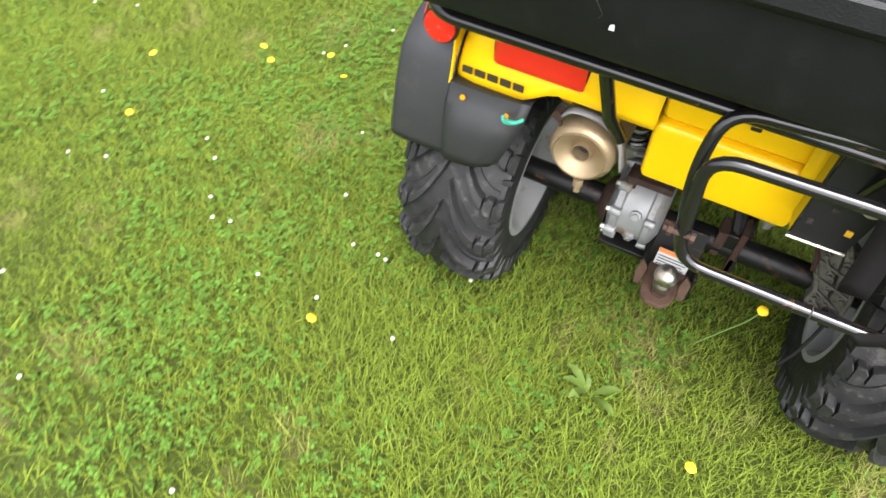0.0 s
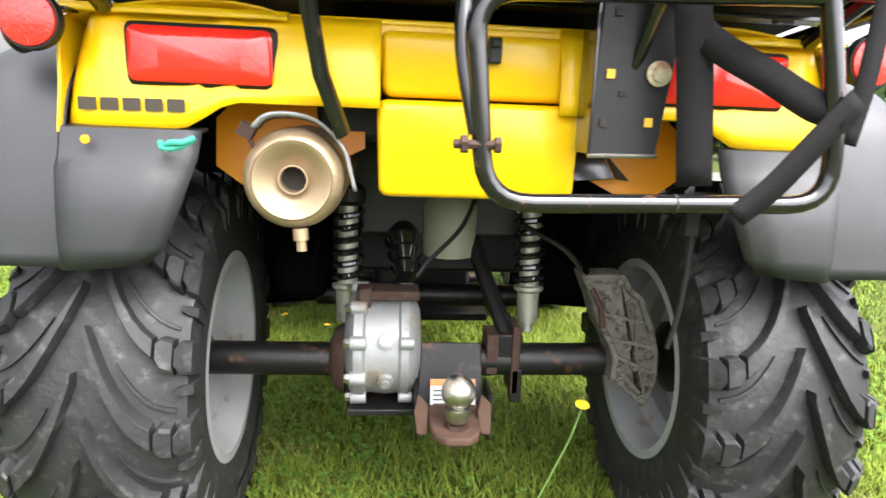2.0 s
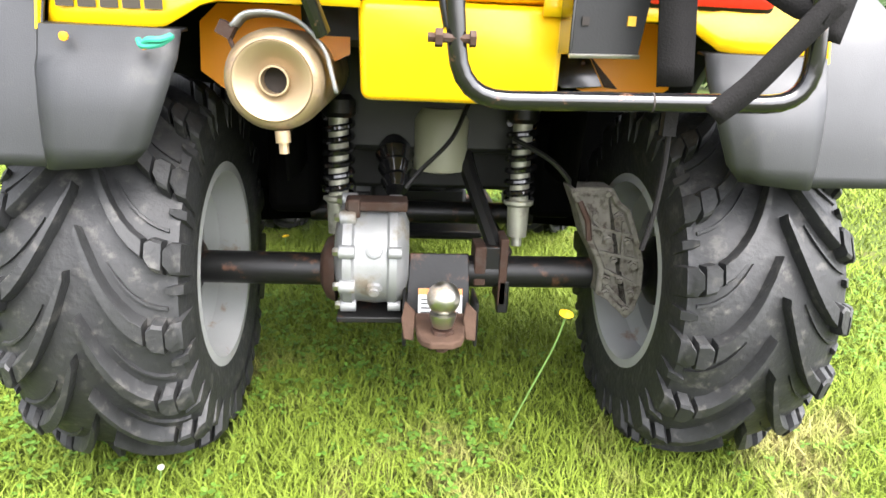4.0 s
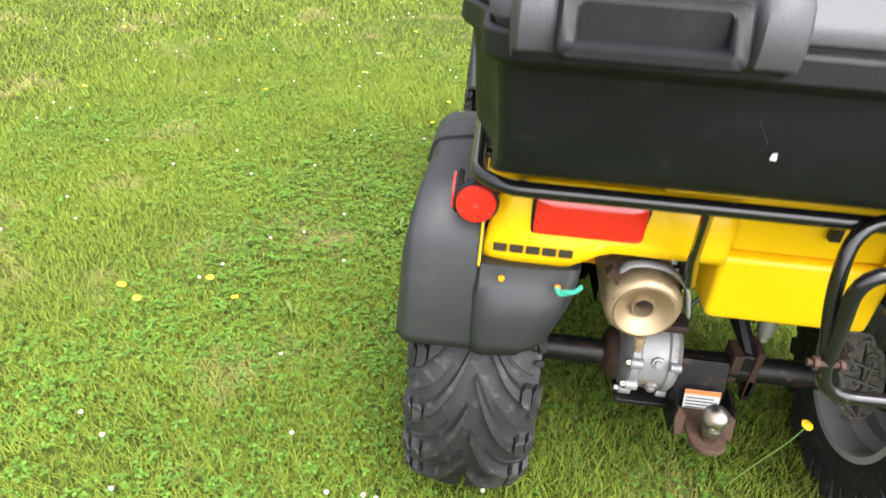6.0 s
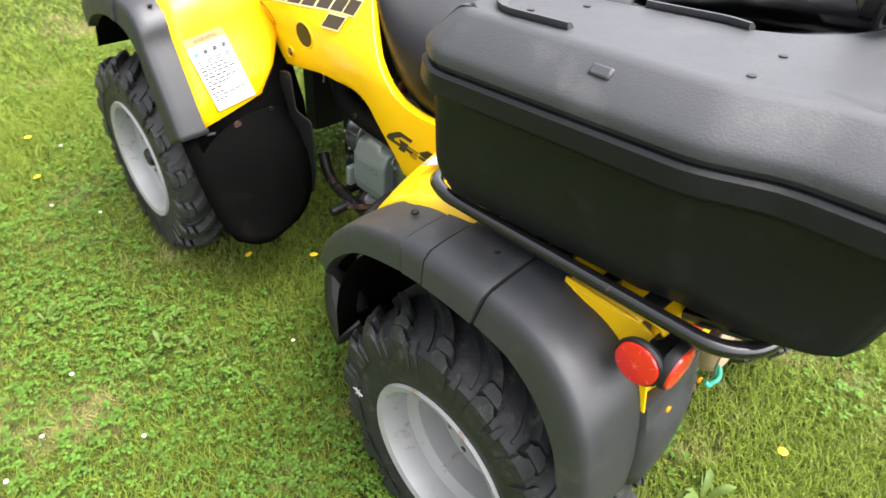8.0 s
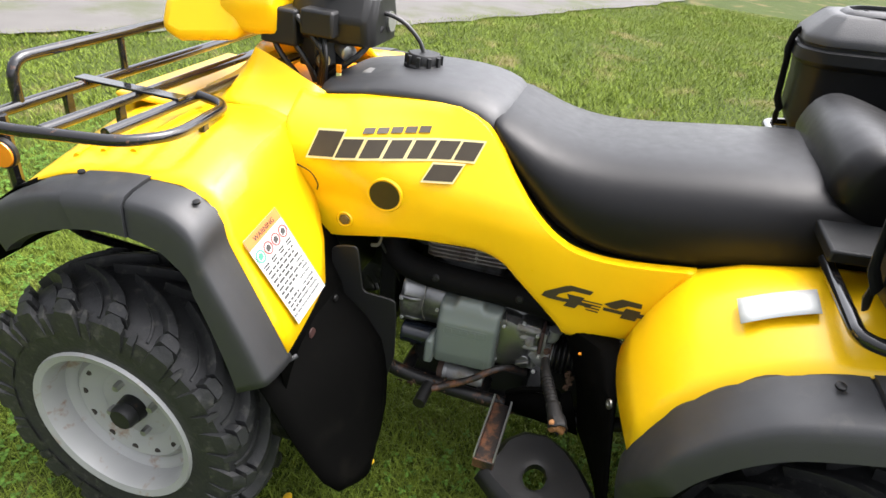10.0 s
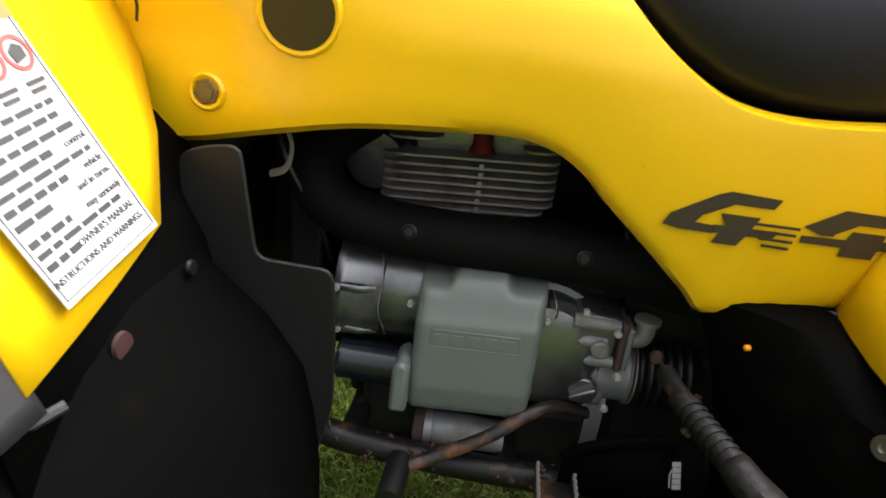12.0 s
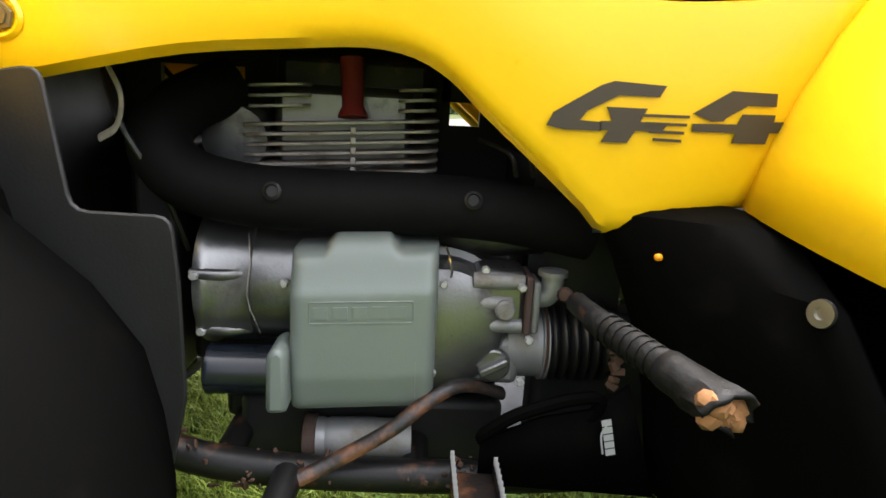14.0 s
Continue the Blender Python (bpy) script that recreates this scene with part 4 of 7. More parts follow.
# exhaust
ex = (-0.208, -0.269, 0.600)
g = Geo().lathe([(0.052, -0.50), (0.060, -0.46), (0.0605, -0.04), (0.0585, -0.012), (0.052, 0.0), (0.047, 0.002)], ex, (0, -1, 0), 40, caps=False)
muffler = part("muffler", g, EXHAUST, bike, "tan heat-stained steel muffler")
part("tail_cone", Geo().lathe([(0.047, 0.001), (0.0455, 0.005), (0.042, 0.004), (0.030, -0.010), (0.0185, -0.016), (0.0175, -0.006), (0.0155, -0.006), (0.0155, -0.06)], ex, (0, -1, 0), 40, caps=False), EXCONE, muffler, "tan tail cone")
part("bore", Geo().lathe([(0.0156, -0.03), (0.0, -0.031)], ex, (0, -1, 0), 20, caps=False), SOOT_SHADE, muffler)
part("drain_tab", Geo().tube([(-0.200, -0.262, 0.542), (-0.199, -0.263, 0.528)], 0.009, 10).tube([(-0.199, -0.263, 0.530), (-0.198, -0.264, 0.515)], 0.006, 8), EXHAUST, muffler)
sh = [(-0.255, 0.655), (-0.238, 0.670), (-0.205, 0.672), (-0.175, 0.662), (-0.150, 0.635), (-0.142, 0.61), (-0.136, 0.585)]
rows = [[(x, -0.235, z), (x, -0.262, z + 0.004)] for x, z in [(p[0], p[1]) for p in smooth_path([(a, b, 0) for a, b in sh], 4)]]
part("heat_shield", Geo().grid(rows), ALU, bike, "bent grey heat shield strip", solid=0.004)
part("shield_clamp", Geo().box((-0.262, -0.25, 0.655), (0.018, 0.02, 0.016), Euler((0, 0.5, 0)).to_matrix()).tube([(-0.262, -0.252, 0.652), (-0.252, -0.256, 0.632)], 0.003, 6), RUST, bike)

# rear axle, gear case, hitch
part("axle_tube", Geo().tube([(-0.44, 0, 0.274), (-0.155, 0, 0.272)], 0.028, 20).tube([(-0.06, 0, 0.272), (0.44, 0, 0.274)], 0.028, 20), FRAME, bike, "black painted rear axle tube")
part("axle_flange", Geo().lathe([(0.030, 0), (0.052, 0.010), (0.058, 0.022), (0.060, 0.026)], (-0.186, 0, 0.275), (1, 0, 0), 20), RUST, bike)
part("axle_clamp", Geo().box((0.125, 0.0, 0.280), (0.014, 0.06, 0.12)), RUST, bike, bevel=0.002)
part("axle_clamp", Geo().box((0.085, 0.0, 0.29), (0.02, 0.055, 0.07)), RUST, bike, bevel=0.002)
g = Geo().lathe([(0.050, -0.070), (0.084, -0.060), (0.091, -0.054), (0.092, -0.040), (0.085, -0.036), (0.083, -0.030), (0.086, -0.004), (0.084, 0.016), (0.089, 0.020), (0.090, 0.032), (0.080, 0.042), (0.056, 0.052)], (-0.090, -0.005, 0.305), (1, 0, 0), 36)
gear = part("gear_case", g, ALU, bike, "cast aluminium rear gear case")
for k in range(8):
    a = radians(52 + 256 * k / 7)
    p = (-0.005 + 0.092 * math.cos(a), 0.305 + 0.092 * math.sin(a))
    part("case_boss", Geo().tube([(-0.150, *p), (-0.124, *p)], 0.0115, 10), ALU, gear, bevel=0.002)
    part("case_bolt", Geo().lathe([(0.0075, 0), (0.0075, 0.007), (0.006, 0.009), (0, 0.009)], (-0.150, *p), (-1, 0, 0), 6), STEEL, gear)
    if k % 2:
        part("case_boss", Geo().tube([(-0.072, *p), (-0.050, *p)], 0.010, 10), ALU, gear, bevel=0.002)
for a in (radians(160), radians(205)):
    p = Vector((-0.094, -0.005 + 0.086 * math.cos(a), 0.305 + 0.086 * math.sin(a)))
    part("case_plug", Geo().lathe([(0.014, -0.004), (0.013, 0.005), (0.008, 0.006), (0.008, 0.011), (0, 0.011)], p, (0, math.cos(a), math.sin(a)), 8), ALU, gear)
part("case_bracket", Geo().box((-0.092, -0.03, 0.398), (0.10, 0.05, 0.016)).box((-0.128, -0.045, 0.395), (0.02, 0.03, 0.03)), RUST, bike, bevel=0.003)
part("skid_plate", Geo().box((-0.095, -0.02, 0.212), (0.12, 0.12, 0.01)), FRAME, bike, bevel=0.002)
hitch = part("tow_hitch", Geo().prism([(-0.044, 0.0), (0.066, 0.0), (0.062, 0.118), (-0.036, 0.118)], (0.0, -0.084, 0.200), (1, 0, 0), (0, 0.35, 1), -0.012)
             .box((-0.044, -0.09, 0.225), (0.006, 0.07, 0.075)).box((0.070, -0.09, 0.225), (0.006, 0.07, 0.075)), FRAME, bike, "black steel tow hitch bracket", bevel=0.002)
part("tongue", Geo().prism([(-0.014, -0.036), (0.018, -0.036), (0.032, -0.024), (0.038, -0.006), (0.046, 0.075), (-0.038, 0.075), (-0.034, -0.006), (-0.028, -0.024)], (0.008, -0.170, 0.222), (1, 0, 0), (0, 1, 0), 0.012), RUSTBROWN, hitch, "flaking rusty hitch tongue", bevel=0.003)
part("tow_ball", Geo().lathe([(0.015, -0.045), (0.020, -0.030), (0.020, -0.024), (0.012, -0.022), (0.0135, -0.020)] + [(0.0252 * math.cos(a), 0.0252 * math.sin(a)) for a in [radians(-52 + 142 * k / 14) for k in range(15)]], (0.012, -0.170, 0.290), (0, 0, 1), 28), STEEL, hitch, "worn bright steel tow ball")
for wx in (-0.040, 0.056):
    part("tongue_wing", Geo().prism([(-0.006, -0.010), (0.010, -0.012), (0.012, 0.030), (-0.004, 0.045), (-0.010, 0.020)], (wx, -0.150, 0.224), (1, 0, 0), (0, 0.4, 1), -0.008), RUSTBROWN, hitch, bevel=0.002)
part("hitch_nut", Geo().lathe([(0.018, 0), (0.018, -0.02), (0.010, -0.022), (0.010, -0.036)], (0.012, -0.170, 0.240), (0, 0, 1), 6), RUST, hitch)
lab_o, lab_u, lab_w = Vector((-0.022, -0.094, 0.226)), Vector((1, 0, 0)), Vector((0, 0.33, 0.944))
part("hitch_label", Geo().prism([(0, 0), (0.072, 0), (0.072, 0.046), (0, 0.046)], lab_o, lab_u, lab_w, 0.001), LABEL, hitch, "white warning label")
part("label_band", Geo().prism([(0, 0.036), (0.072, 0.036), (0.072, 0.046), (0, 0.046)], lab_o - Vector((0, 0.0013, -0.0003)), lab_u, lab_w, 0.0008), LABELORANGE, hitch)
g = Geo()
for k in range(4):
    g.prism([(0.004, 0.006 + 0.007 * k), (0.066 - 0.006 * (k % 2), 0.006 + 0.007 * k), (0.066 - 0.006 * (k % 2), 0.0085 + 0.007 * k), (0.004, 0.0085 + 0.007 * k)], lab_o - Vector((0, 0.0013, -0.0003)), lab_u, lab_w, 0.0006)
part("label_lines", g, PRINT, hitch, smooth=False)

SHOCK = mat("satin_shock_body", (0.30, 0.30, 0.24), 0.45, 0.4, var=0.15, scale=30, dirt=(0.10, 0.09, 0.07), dirt_amount=0.2)
# swing-arm stay, shocks, cross tube
part("stay_bar", Geo().tube([(0.115, -0.01, 0.31), (0.075, 0.10, 0.42), (0.05, 0.18, 0.52)], 0.015, 8), FRAME, bike, "rusty suspension stay")
part("stay_bracket", Geo().box((0.112, -0.01, 0.30), (0.04, 0.03, 0.05)).box((0.128, -0.02, 0.235), (0.02, 0.02, 0.06)), FRAME, bike, bevel=0.003)
for s in (-1, 1):
    x = s * 0.163
    shock = part("shock_absorber", Geo().tube([(x, 0.066, 0.300), (x, 0.07, 0.322)], 0.010, 10).lathe([(0.018, 0.0), (0.020, 0.055), (0.027, 0.060), (0.027, 0.066), (0.0175, 0.068), (0.0175, 0.21)], (x, 0.068, 0.318), (0, 0.10, 1), 18), SHOCK, bike, "grey shock absorber body")
    coil = [(x + 0.0235 * math.cos(a), 0.075 + 0.10 * a / 45 * 0.16 + 0.0235 * math.sin(a), 0.386 + 0.135 * a / (2 * math.pi * 6.5)) for a in [2 * math.pi * 6.5 * k / 130 for k in range(131)]]
    part("coil_spring", Geo().tube(coil, 0.0062, 8), TUBE, shock, "black coil spring")
    part("spring_seat", Geo().lathe([(0.022, 0), (0.030, 0.008), (0.030, 0.03), (0.02, 0.04)], (x, 0.092, 0.52), (0, 0.10, 1), 16), FRAME, shock)
part("cross_tube", Geo().tube([(-0.24, 0.30, 0.30), (0.24, 0.30, 0.30)], 0.024, 12).tube([(-0.13, 0.30, 0.30), (-0.13, 0.02, 0.30)], 0.018, 10).tube([(0.13, 0.30, 0.30), (0.13, 0.02, 0.30)], 0.018, 10), FRAME, bike, "black frame cross tube")
# drive shaft gaiter and white bottle seen under the tool box
part("drive_gaiter", Geo().lathe([(0.020, 0), (0.028, 0.02), (0.022, 0.03), (0.032, 0.05), (0.026, 0.06), (0.036, 0.08), (0.030, 0.10), (0.034, 0.16)], (-0.06, 0.06, 0.40), (-0.05, 0.75, 0.65), 18), TUBE, bike)
part("overflow_bottle", Geo().lathe([(0.02, 0), (0.050, 0.008), (0.052, 0.10), (0.04, 0.12)], (0.020, 0.135, 0.42), (0, 0, 1), 24), mat("milky_plastic", (0.20, 0.20, 0.14), 0.5, var=0.1), bike, "milky plastic bottle")
part("breather_hose", Geo().tube(smooth_path([(-0.045, -0.01, 0.42), (-0.02, 0.0, 0.45), (0.03, 0.02, 0.50), (0.06, 0.05, 0.56)]), 0.004, 6), HOSE, bike)
part("brake_cable", Geo().tube(smooth_path([(0.14, 0.05, 0.50), (0.20, 0.0, 0.47), (0.25, -0.02, 0.42), (0.30, -0.03, 0.40)]), 0.005, 6), HOSE, bike)
# unseen dark masses added so that gaps under the tail read as shade
part("battery_space_filler", Geo().box((0.0, 0.22, 0.60), (0.34, 0.20, 0.28)), BLACK, bike, bevel=0.01)
part("air_box_filler", Geo().box((0.0, 0.32, 0.44), (0.42, 0.12, 0.16)), BLACK, bike, bevel=0.01)
part("tail_frame", Geo().box((0, 0.05, 0.70), (0.40, 0.3, 0.12)), BLACK, bike, bevel=0.01)
both("side_filler", Geo().box((-0.26, 0.26, 0.42), (0.10, 0.16, 0.20)), GUARD, bike, bevel=0.02)

# right rear brake casting
corroded = mat("corroded_casting", (0.105, 0.098, 0.082), 0.8, 0.1, var=0.4, scale=60, bump=0.7, bscale=180, dirt=(0.030, 0.022, 0.015), dirt_amount=0.34, dirt_scale=75)
out = fillet([(x, z, 0) for x, z in ((0.224, 0.434), (0.290, 0.440), (0.304, 0.417), (0.321, 0.405), (0.333, 0.375), (0.342, 0.352), (0.352, 0.314), (0.354, 0.270), (0.347, 0.232), (0.335, 0.214), (0.323, 0.226), (0.300, 0.246), (0.283, 0.254), (0.284, 0.297), (0.273, 0.322), (0.255, 0.352), (0.242, 0.392))], 0.004, 2, closed=True)
br = lambda p, d: (p[0], -0.060 - 0.30 * (p[0] - 0.30) + d, p[1])
if sum(out[k - 1].x * out[k].y - out[k].x * out[k - 1].y for k in range(len(out))) < 0:
    out = list(reversed(out))
brake = part("brake_casting", Geo().rings([[br(p, 0.050) for p in out], [br(p, 0.002) for p in out], [br(p, 0.0) for p in offset2(out, 0.002)], [br(p, 0.0) for p in offset2(out, 0.008)], [br(p, 0.005) for p in offset2(out, 0.011)]]), corroded, bike, "corroded grey brake casting with bolts", angle=25)
for x, z, q in ((0.236, 0.426, 1.0), (0.284, 0.430, 0.9), (0.268, 0.392, 0.8), (0.305, 0.392, 1.0), (0.322, 0.352, 0.8), (0.292, 0.352, 0.9), (0.336, 0.312, 1.0), (0.305, 0.318, 0.7), (0.296, 0.282, 1.0), (0.338, 0.262, 0.8), (0.318, 0.284, 0.8), (0.334, 0.230, 1.0), (0.300, 0.258, 0.9)):
    p = br((x, z), 0.003)
    part("casting_boss", Geo().lathe([(0.010 * q, 0.01), (0.009 * q, -0.004), (0.0055 * q, -0.005), (0.0055 * q, -0.011), (0, -0.011)], p, (0.25, 1, 0), 6), corroded, brake, angle=25)
for a, b in (((0.234, 0.424), (0.286, 0.432)), ((0.250, 0.405), (0.300, 0.345)), ((0.262, 0.372), (0.330, 0.362)), ((0.280, 0.330), (0.342, 0.322)), ((0.290, 0.300), (0.345, 0.278)), ((0.312, 0.385), (0.318, 0.300)), ((0.298, 0.272), (0.330, 0.240))):
    ea, eb = Vector(br(a, 0.001)), Vector(br(b, 0.001))
    part("casting_rib", Geo().tube([ea, eb], 0.0036, 4), corroded, brake, angle=25)
part("brake_lever", Geo().tube([br((0.238, 0.415), -0.012), br((0.252, 0.385), -0.018), br((0.258, 0.352), -0.014)], 0.005, 6), RUST, brake)

# ---- side body panels ----
def side_x(z, y=0.0):
    """How far the side panel stands out, by height; towards the cowl its upper part stands wider."""
    f = min(1.0, max(0.0, (y - 0.76) / 0.27))
    f = f * f * (3 - 2 * f)
    wide = 0.052 * f * min(1.0, max(0.0, (z - 0.69) / 0.09)) * min(1.0, max(0.0, (0.862 - z) / 0.045))
    pts = [(0.45, 0.226), (0.70, 0.230), (0.74, 0.222), (0.82, 0.182), (0.87, 0.150), (0.92, 0.12)]
    for (a, xa), (b, xb) in zip(pts, pts[1:]):
        if z <= b:
            return -lerp(xa, xb, max(0.0, (z - a) / (b - a))) - wide
    return -0.12


LOW = [(0.402, 0.524, 0), (0.46, 0.510, 0), (0.512, 0.499, 0), (0.535, 0.518, 0), (0.575, 0.553, 0), (0.62, 0.591, 0), (0.645, 0.614, 0), (0.675, 0.630, 0), (0.713, 0.636, 0), (0.77, 0.632, 0), (0.85, 0.624, 0), (0.93, 0.607, 0), (1.006, 0.591, 0), (1.05, 0.60, 0)]
TOP = [(0.327, 0.693, 0), (0.385, 0.683, 0), (0.44, 0.676, 0), (0.49, 0.674, 0), (0.535, 0.680, 0), (0.57, 0.696, 0), (0.604, 0.720, 0), (0.635, 0.749, 0), (0.668, 0.783, 0), (0.715, 0.835, 0), (0.79, 0.870, 0), (0.92, 0.864, 0), (1.058, 0.848, 0), (1.10, 0.852, 0)]
LOWS, TOPS = smooth_path(LOW, 3), smooth_path(TOP, 3)
rows = []
for a, b in zip(LOWS, TOPS):
    row = [(side_x(a.y, a.x) + 0.034, a.x, a.y + 0.006), (side_x(a.y, a.x) + 0.012, a.x, a.y - 0.003), (side_x(a.y, a.x) + 0.002, a.x, a.y + 0.003)]
    for k in range(1, 17):
        v = k / 16
        p = a.lerp(b, v)
        row.append((side_x(p.y, p.x) - 0.004 * math.sin(math.pi * v), p.x, p.y))
    row.append((side_x(b.y, b.x) + 0.016, b.x, b.y + 0.003))
    rows.append(row)
both("side_panel", Geo().grid(rows), YELLOW, bike, "glossy yellow plastic side panel", solid=0.004)


def on_side(y, z, out=0.004):
    return Vector((side_x(z, y) - 0.003 - out, y, z))


for s in (-1, 1):
    p = on_side(0.892, 0.711, 0.004)
    n0 = (on_side(0.902, 0.711) - on_side(0.882, 0.711)).cross(on_side(0.892, 0.721) - on_side(0.892, 0.701)).normalized()
    n0 = n0 if n0.x < 0 else -n0
    n0 = Vector((n0.x * -s, n0.y, n0.z))
    part("access_hole", Geo().lathe([(0.036, -0.002), (0.033, 0.0012), (0.029, 0.0004)], (p.x if s < 0 else -p.x, p.y, p.z), n0, 28, caps=False), YELLOW, bike)
    # flat dark disc paints the shade inside the access hole
    part("hole_shadow", Geo().lathe([(0.0295, 0.0012), (0.0, 0.0006)], (p.x if s < 0 else -p.x, p.y, p.z), n0, 28, caps=False), mat("hole_shade", (0.045, 0.034, 0.006), 0.6, spec=0.2), bike, "dark disc painting the shade of the panel hole")
    p = on_side(0.974, 0.637, 0.003)
    part("bolt_recess", Geo().lathe([(0.017, -0.0015), (0.0145, 0.0012), (0.012, 0.0)], (p.x * (1 if s < 0 else -1), p.y, p.z), (s, 0, 0), 20, caps=False), YELLOW, bike)
    part("panel_bolt", Geo().lathe([(0.0115, 0.0), (0.0105, 0.0012), (0.0072, 0.0012), (0.0072, 0.003), (0.0, 0.003)], (p.x * (1 if s < 0 else -1), p.y, p.z), (s, 0, 0), 6, caps=False), mat("brown_bolt", (0.16, 0.12, 0.05), 0.5, 0.5), bike)

part("panel_slit", Geo().tube(smooth_path([on_side(1.062, 0.742, 0.003), on_side(1.037, 0.731, 0.003), on_side(1.027, 0.706, 0.003), on_side(1.032, 0.688, 0.003)]), 0.0014, 6), SOOT_SHADE, bike)
# model marks on the left side as plain slanted blocks
mark = new("model_mark")
mark.parent = bike


def block_row(y0, z0, y1, z1, blocks, slant, back, parent, slot=False):
    """Slanted blocks (start, width, height, in shares of the row) along a line on the left panel."""
    a, b = on_side(y0, z0, 0.002), on_side(y1, z1, 0.002)
    ln = (b - a).length
    for s0, wd, h in blocks:
        y, z = lerp(y0, y1, s0), lerp(z0, z1, s0)
        o = on_side(y, z, 0.0025)
        ye, ze = lerp(y0, y1, s0 + wd), lerp(z0, z1, s0 + wd)
        u = (on_side(ye, ze + h / 2) - on_side(y, z + h / 2)).normalized()
        w = (on_side(y, z + h) - on_side(y, z)).normalized()
        out = w.cross(u) * -1
        o = o + out * (0.001 if s0 > 0.2 or not back else 0.007)
        ww = wd * ln
        if back:
            part("mark_backing", Geo().prism([(-0.004, -0.004), (ww + 0.002, -0.004), (ww + 0.004 + slant * h, h + 0.004), (-0.002 + slant * h, h + 0.004)], o, u, w, 0.0008), DECALBACK, parent, smooth=False)
        part("mark_block", Geo().prism([(0, 0), (ww, 0), (ww + slant * h, h), (slant * h, h)], o + out * 0.0010, u, w, 0.0008), DECAL, parent, smooth=False)
        if slot:
            for f0, f1, g0, g1 in (((0.30, 0.44, 0.0, 0.5),) if round(s0 * 7.2) % 2 else ((0.52, 0.66, 0.5, 1.0),)):
                q = [(f * ww + slant * e * h, e * h) for f, e in ((f0, g0), (f1, g0), (f1, g1), (f0, g1))]
                part("mark_slot", Geo().prism(q, o + out * 0.0020, u, w, 0.0006), DECALBACK if back else YELLOW, parent, smooth=False)


block_row(1.036, 0.766, 0.738, 0.797, [(0.0, 0.155, 0.047)] + [(0.17 + 0.139 * k, 0.122, 0.034) for k in range(6)], 0.32, True, mark)
block_row(0.824, 0.752, 0.762, 0.758, [(0.0, 0.85, 0.030)], 0.45, True, mark)
mk = new("maker_mark")
mk.parent = bike
block_row(0.945, 0.815, 0.827, 0.829, [(0.2 * k, 0.165, 0.0135) for k in range(5)], 0.0, False, mk)

# the 4x4 mark
U, V = 0.000432, 0.00038
four = new("drive_mark")
four.parent = bike
o4 = on_side(0.573, 0.582, 0.003)
uu, w2 = Vector((0, -1, 0.055)).normalized(), Vector((0, 0.055, 1)).normalized()


def mark_poly(pts, mtl, lift, name="mark_block"):
    part(name, Geo().prism([(a * U, b * V) for a, b in pts], o4 + Vector((-lift, 0, 0)), uu, w2, 0.0007), mtl, four, smooth=False)


mark_poly([(0, -4), (12, 22), (40, 40), (95, 74), (118, 82), (212, 72), (200, 50), (128, 54), (72, 24), (60, 6), (98, 2), (98, -16), (30, -12)], DECAL, 0.0016)
mark_poly([(106, 32), (180, 28), (168, 2), (220, 0), (208, -18), (160, -16), (146, -40), (98, -38), (112, -14), (96, -14), (96, 4), (118, 4)], DECAL, 0.0016)
for k in range(4):
    mark_poly([(168 + 8 * k, 18 - 16 * k), (256 - 4 * k, 14 - 16 * k), (256 - 4 * k, 8 - 16 * k), (168 + 8 * k, 12 - 16 * k)], DECAL, 0.0020)
mark_poly([(262, 18), (330, 62), (412, 56), (412, 30), (360, 32), (322, 8), (318, 2), (296, 2)], DECAL, 0.0016)
mark_poly([(352, 16), (412, 14), (410, 0), (428, 0), (424, -22), (404, -22), (398, -44), (336, -42), (342, -22), (262, -18), (262, -2), (344, -4)], DECAL, 0.0016)

# ---- seat and tank cover ----
SEAT = [(0.738, 0.120, 0.856, 0.866), (0.722, 0.152, 0.842, 0.874), (0.69, 0.168, 0.806, 0.868), (0.64, 0.186, 0.757, 0.848), (0.58, 0.200, 0.706, 0.833), (0.50, 0.208, 0.678, 0.832),
        (0.40, 0.211, 0.682, 0.846), (0.28, 0.212, 0.702, 0.864), (0.16, 0.212, 0.730, 0.878), (0.06, 0.206, 0.750, 0.880), (0.03, 0.18, 0.77, 0.865)]
rings = []
for y, hw, zb, zt in SEAT:
    h = zt - zb
    half = [(-hw + 0.012, zb - 0.012), (-hw, zb), (-hw - 0.005, zb + 0.22 * h), (-hw - 0.003, zb + 0.48 * h), (-hw + 0.010, zb + 0.70 * h), (-hw + 0.034, zb + 0.87 * h), (-hw + 0.075, zb + 0.965 * h), (-hw * 0.35, zt)]
    rings.append([(x, y, z) for x, z in half] + [(-x, y, z) for x, z in reversed(half)])
part("seat", Geo().rings(rings), VINYL, bike, "long black vinyl saddle seat", subsurf=1, angle=80)
part("seat_base", Geo().rings([[(x, y, z - 0.010) for x, z in ((-hw + 0.012, zb), (hw - 0.012, zb), (hw - 0.03, zb - 0.02), (-hw + 0.03, zb - 0.02))] for y, hw, zb, zt in SEAT[1:-1]]), BLACK, bike)
TANK = [(0.700, 0.150, 0.800, 0.868), (0.725, 0.160, 0.840, 0.884), (0.78, 0.152, 0.866, 0.900), (0.86, 0.152, 0.870, 0.902), (0.95, 0.154, 0.864, 0.896), (1.06, 0.155, 0.848, 0.872), (1.09, 0.15, 0.842, 0.86)]
rings = []
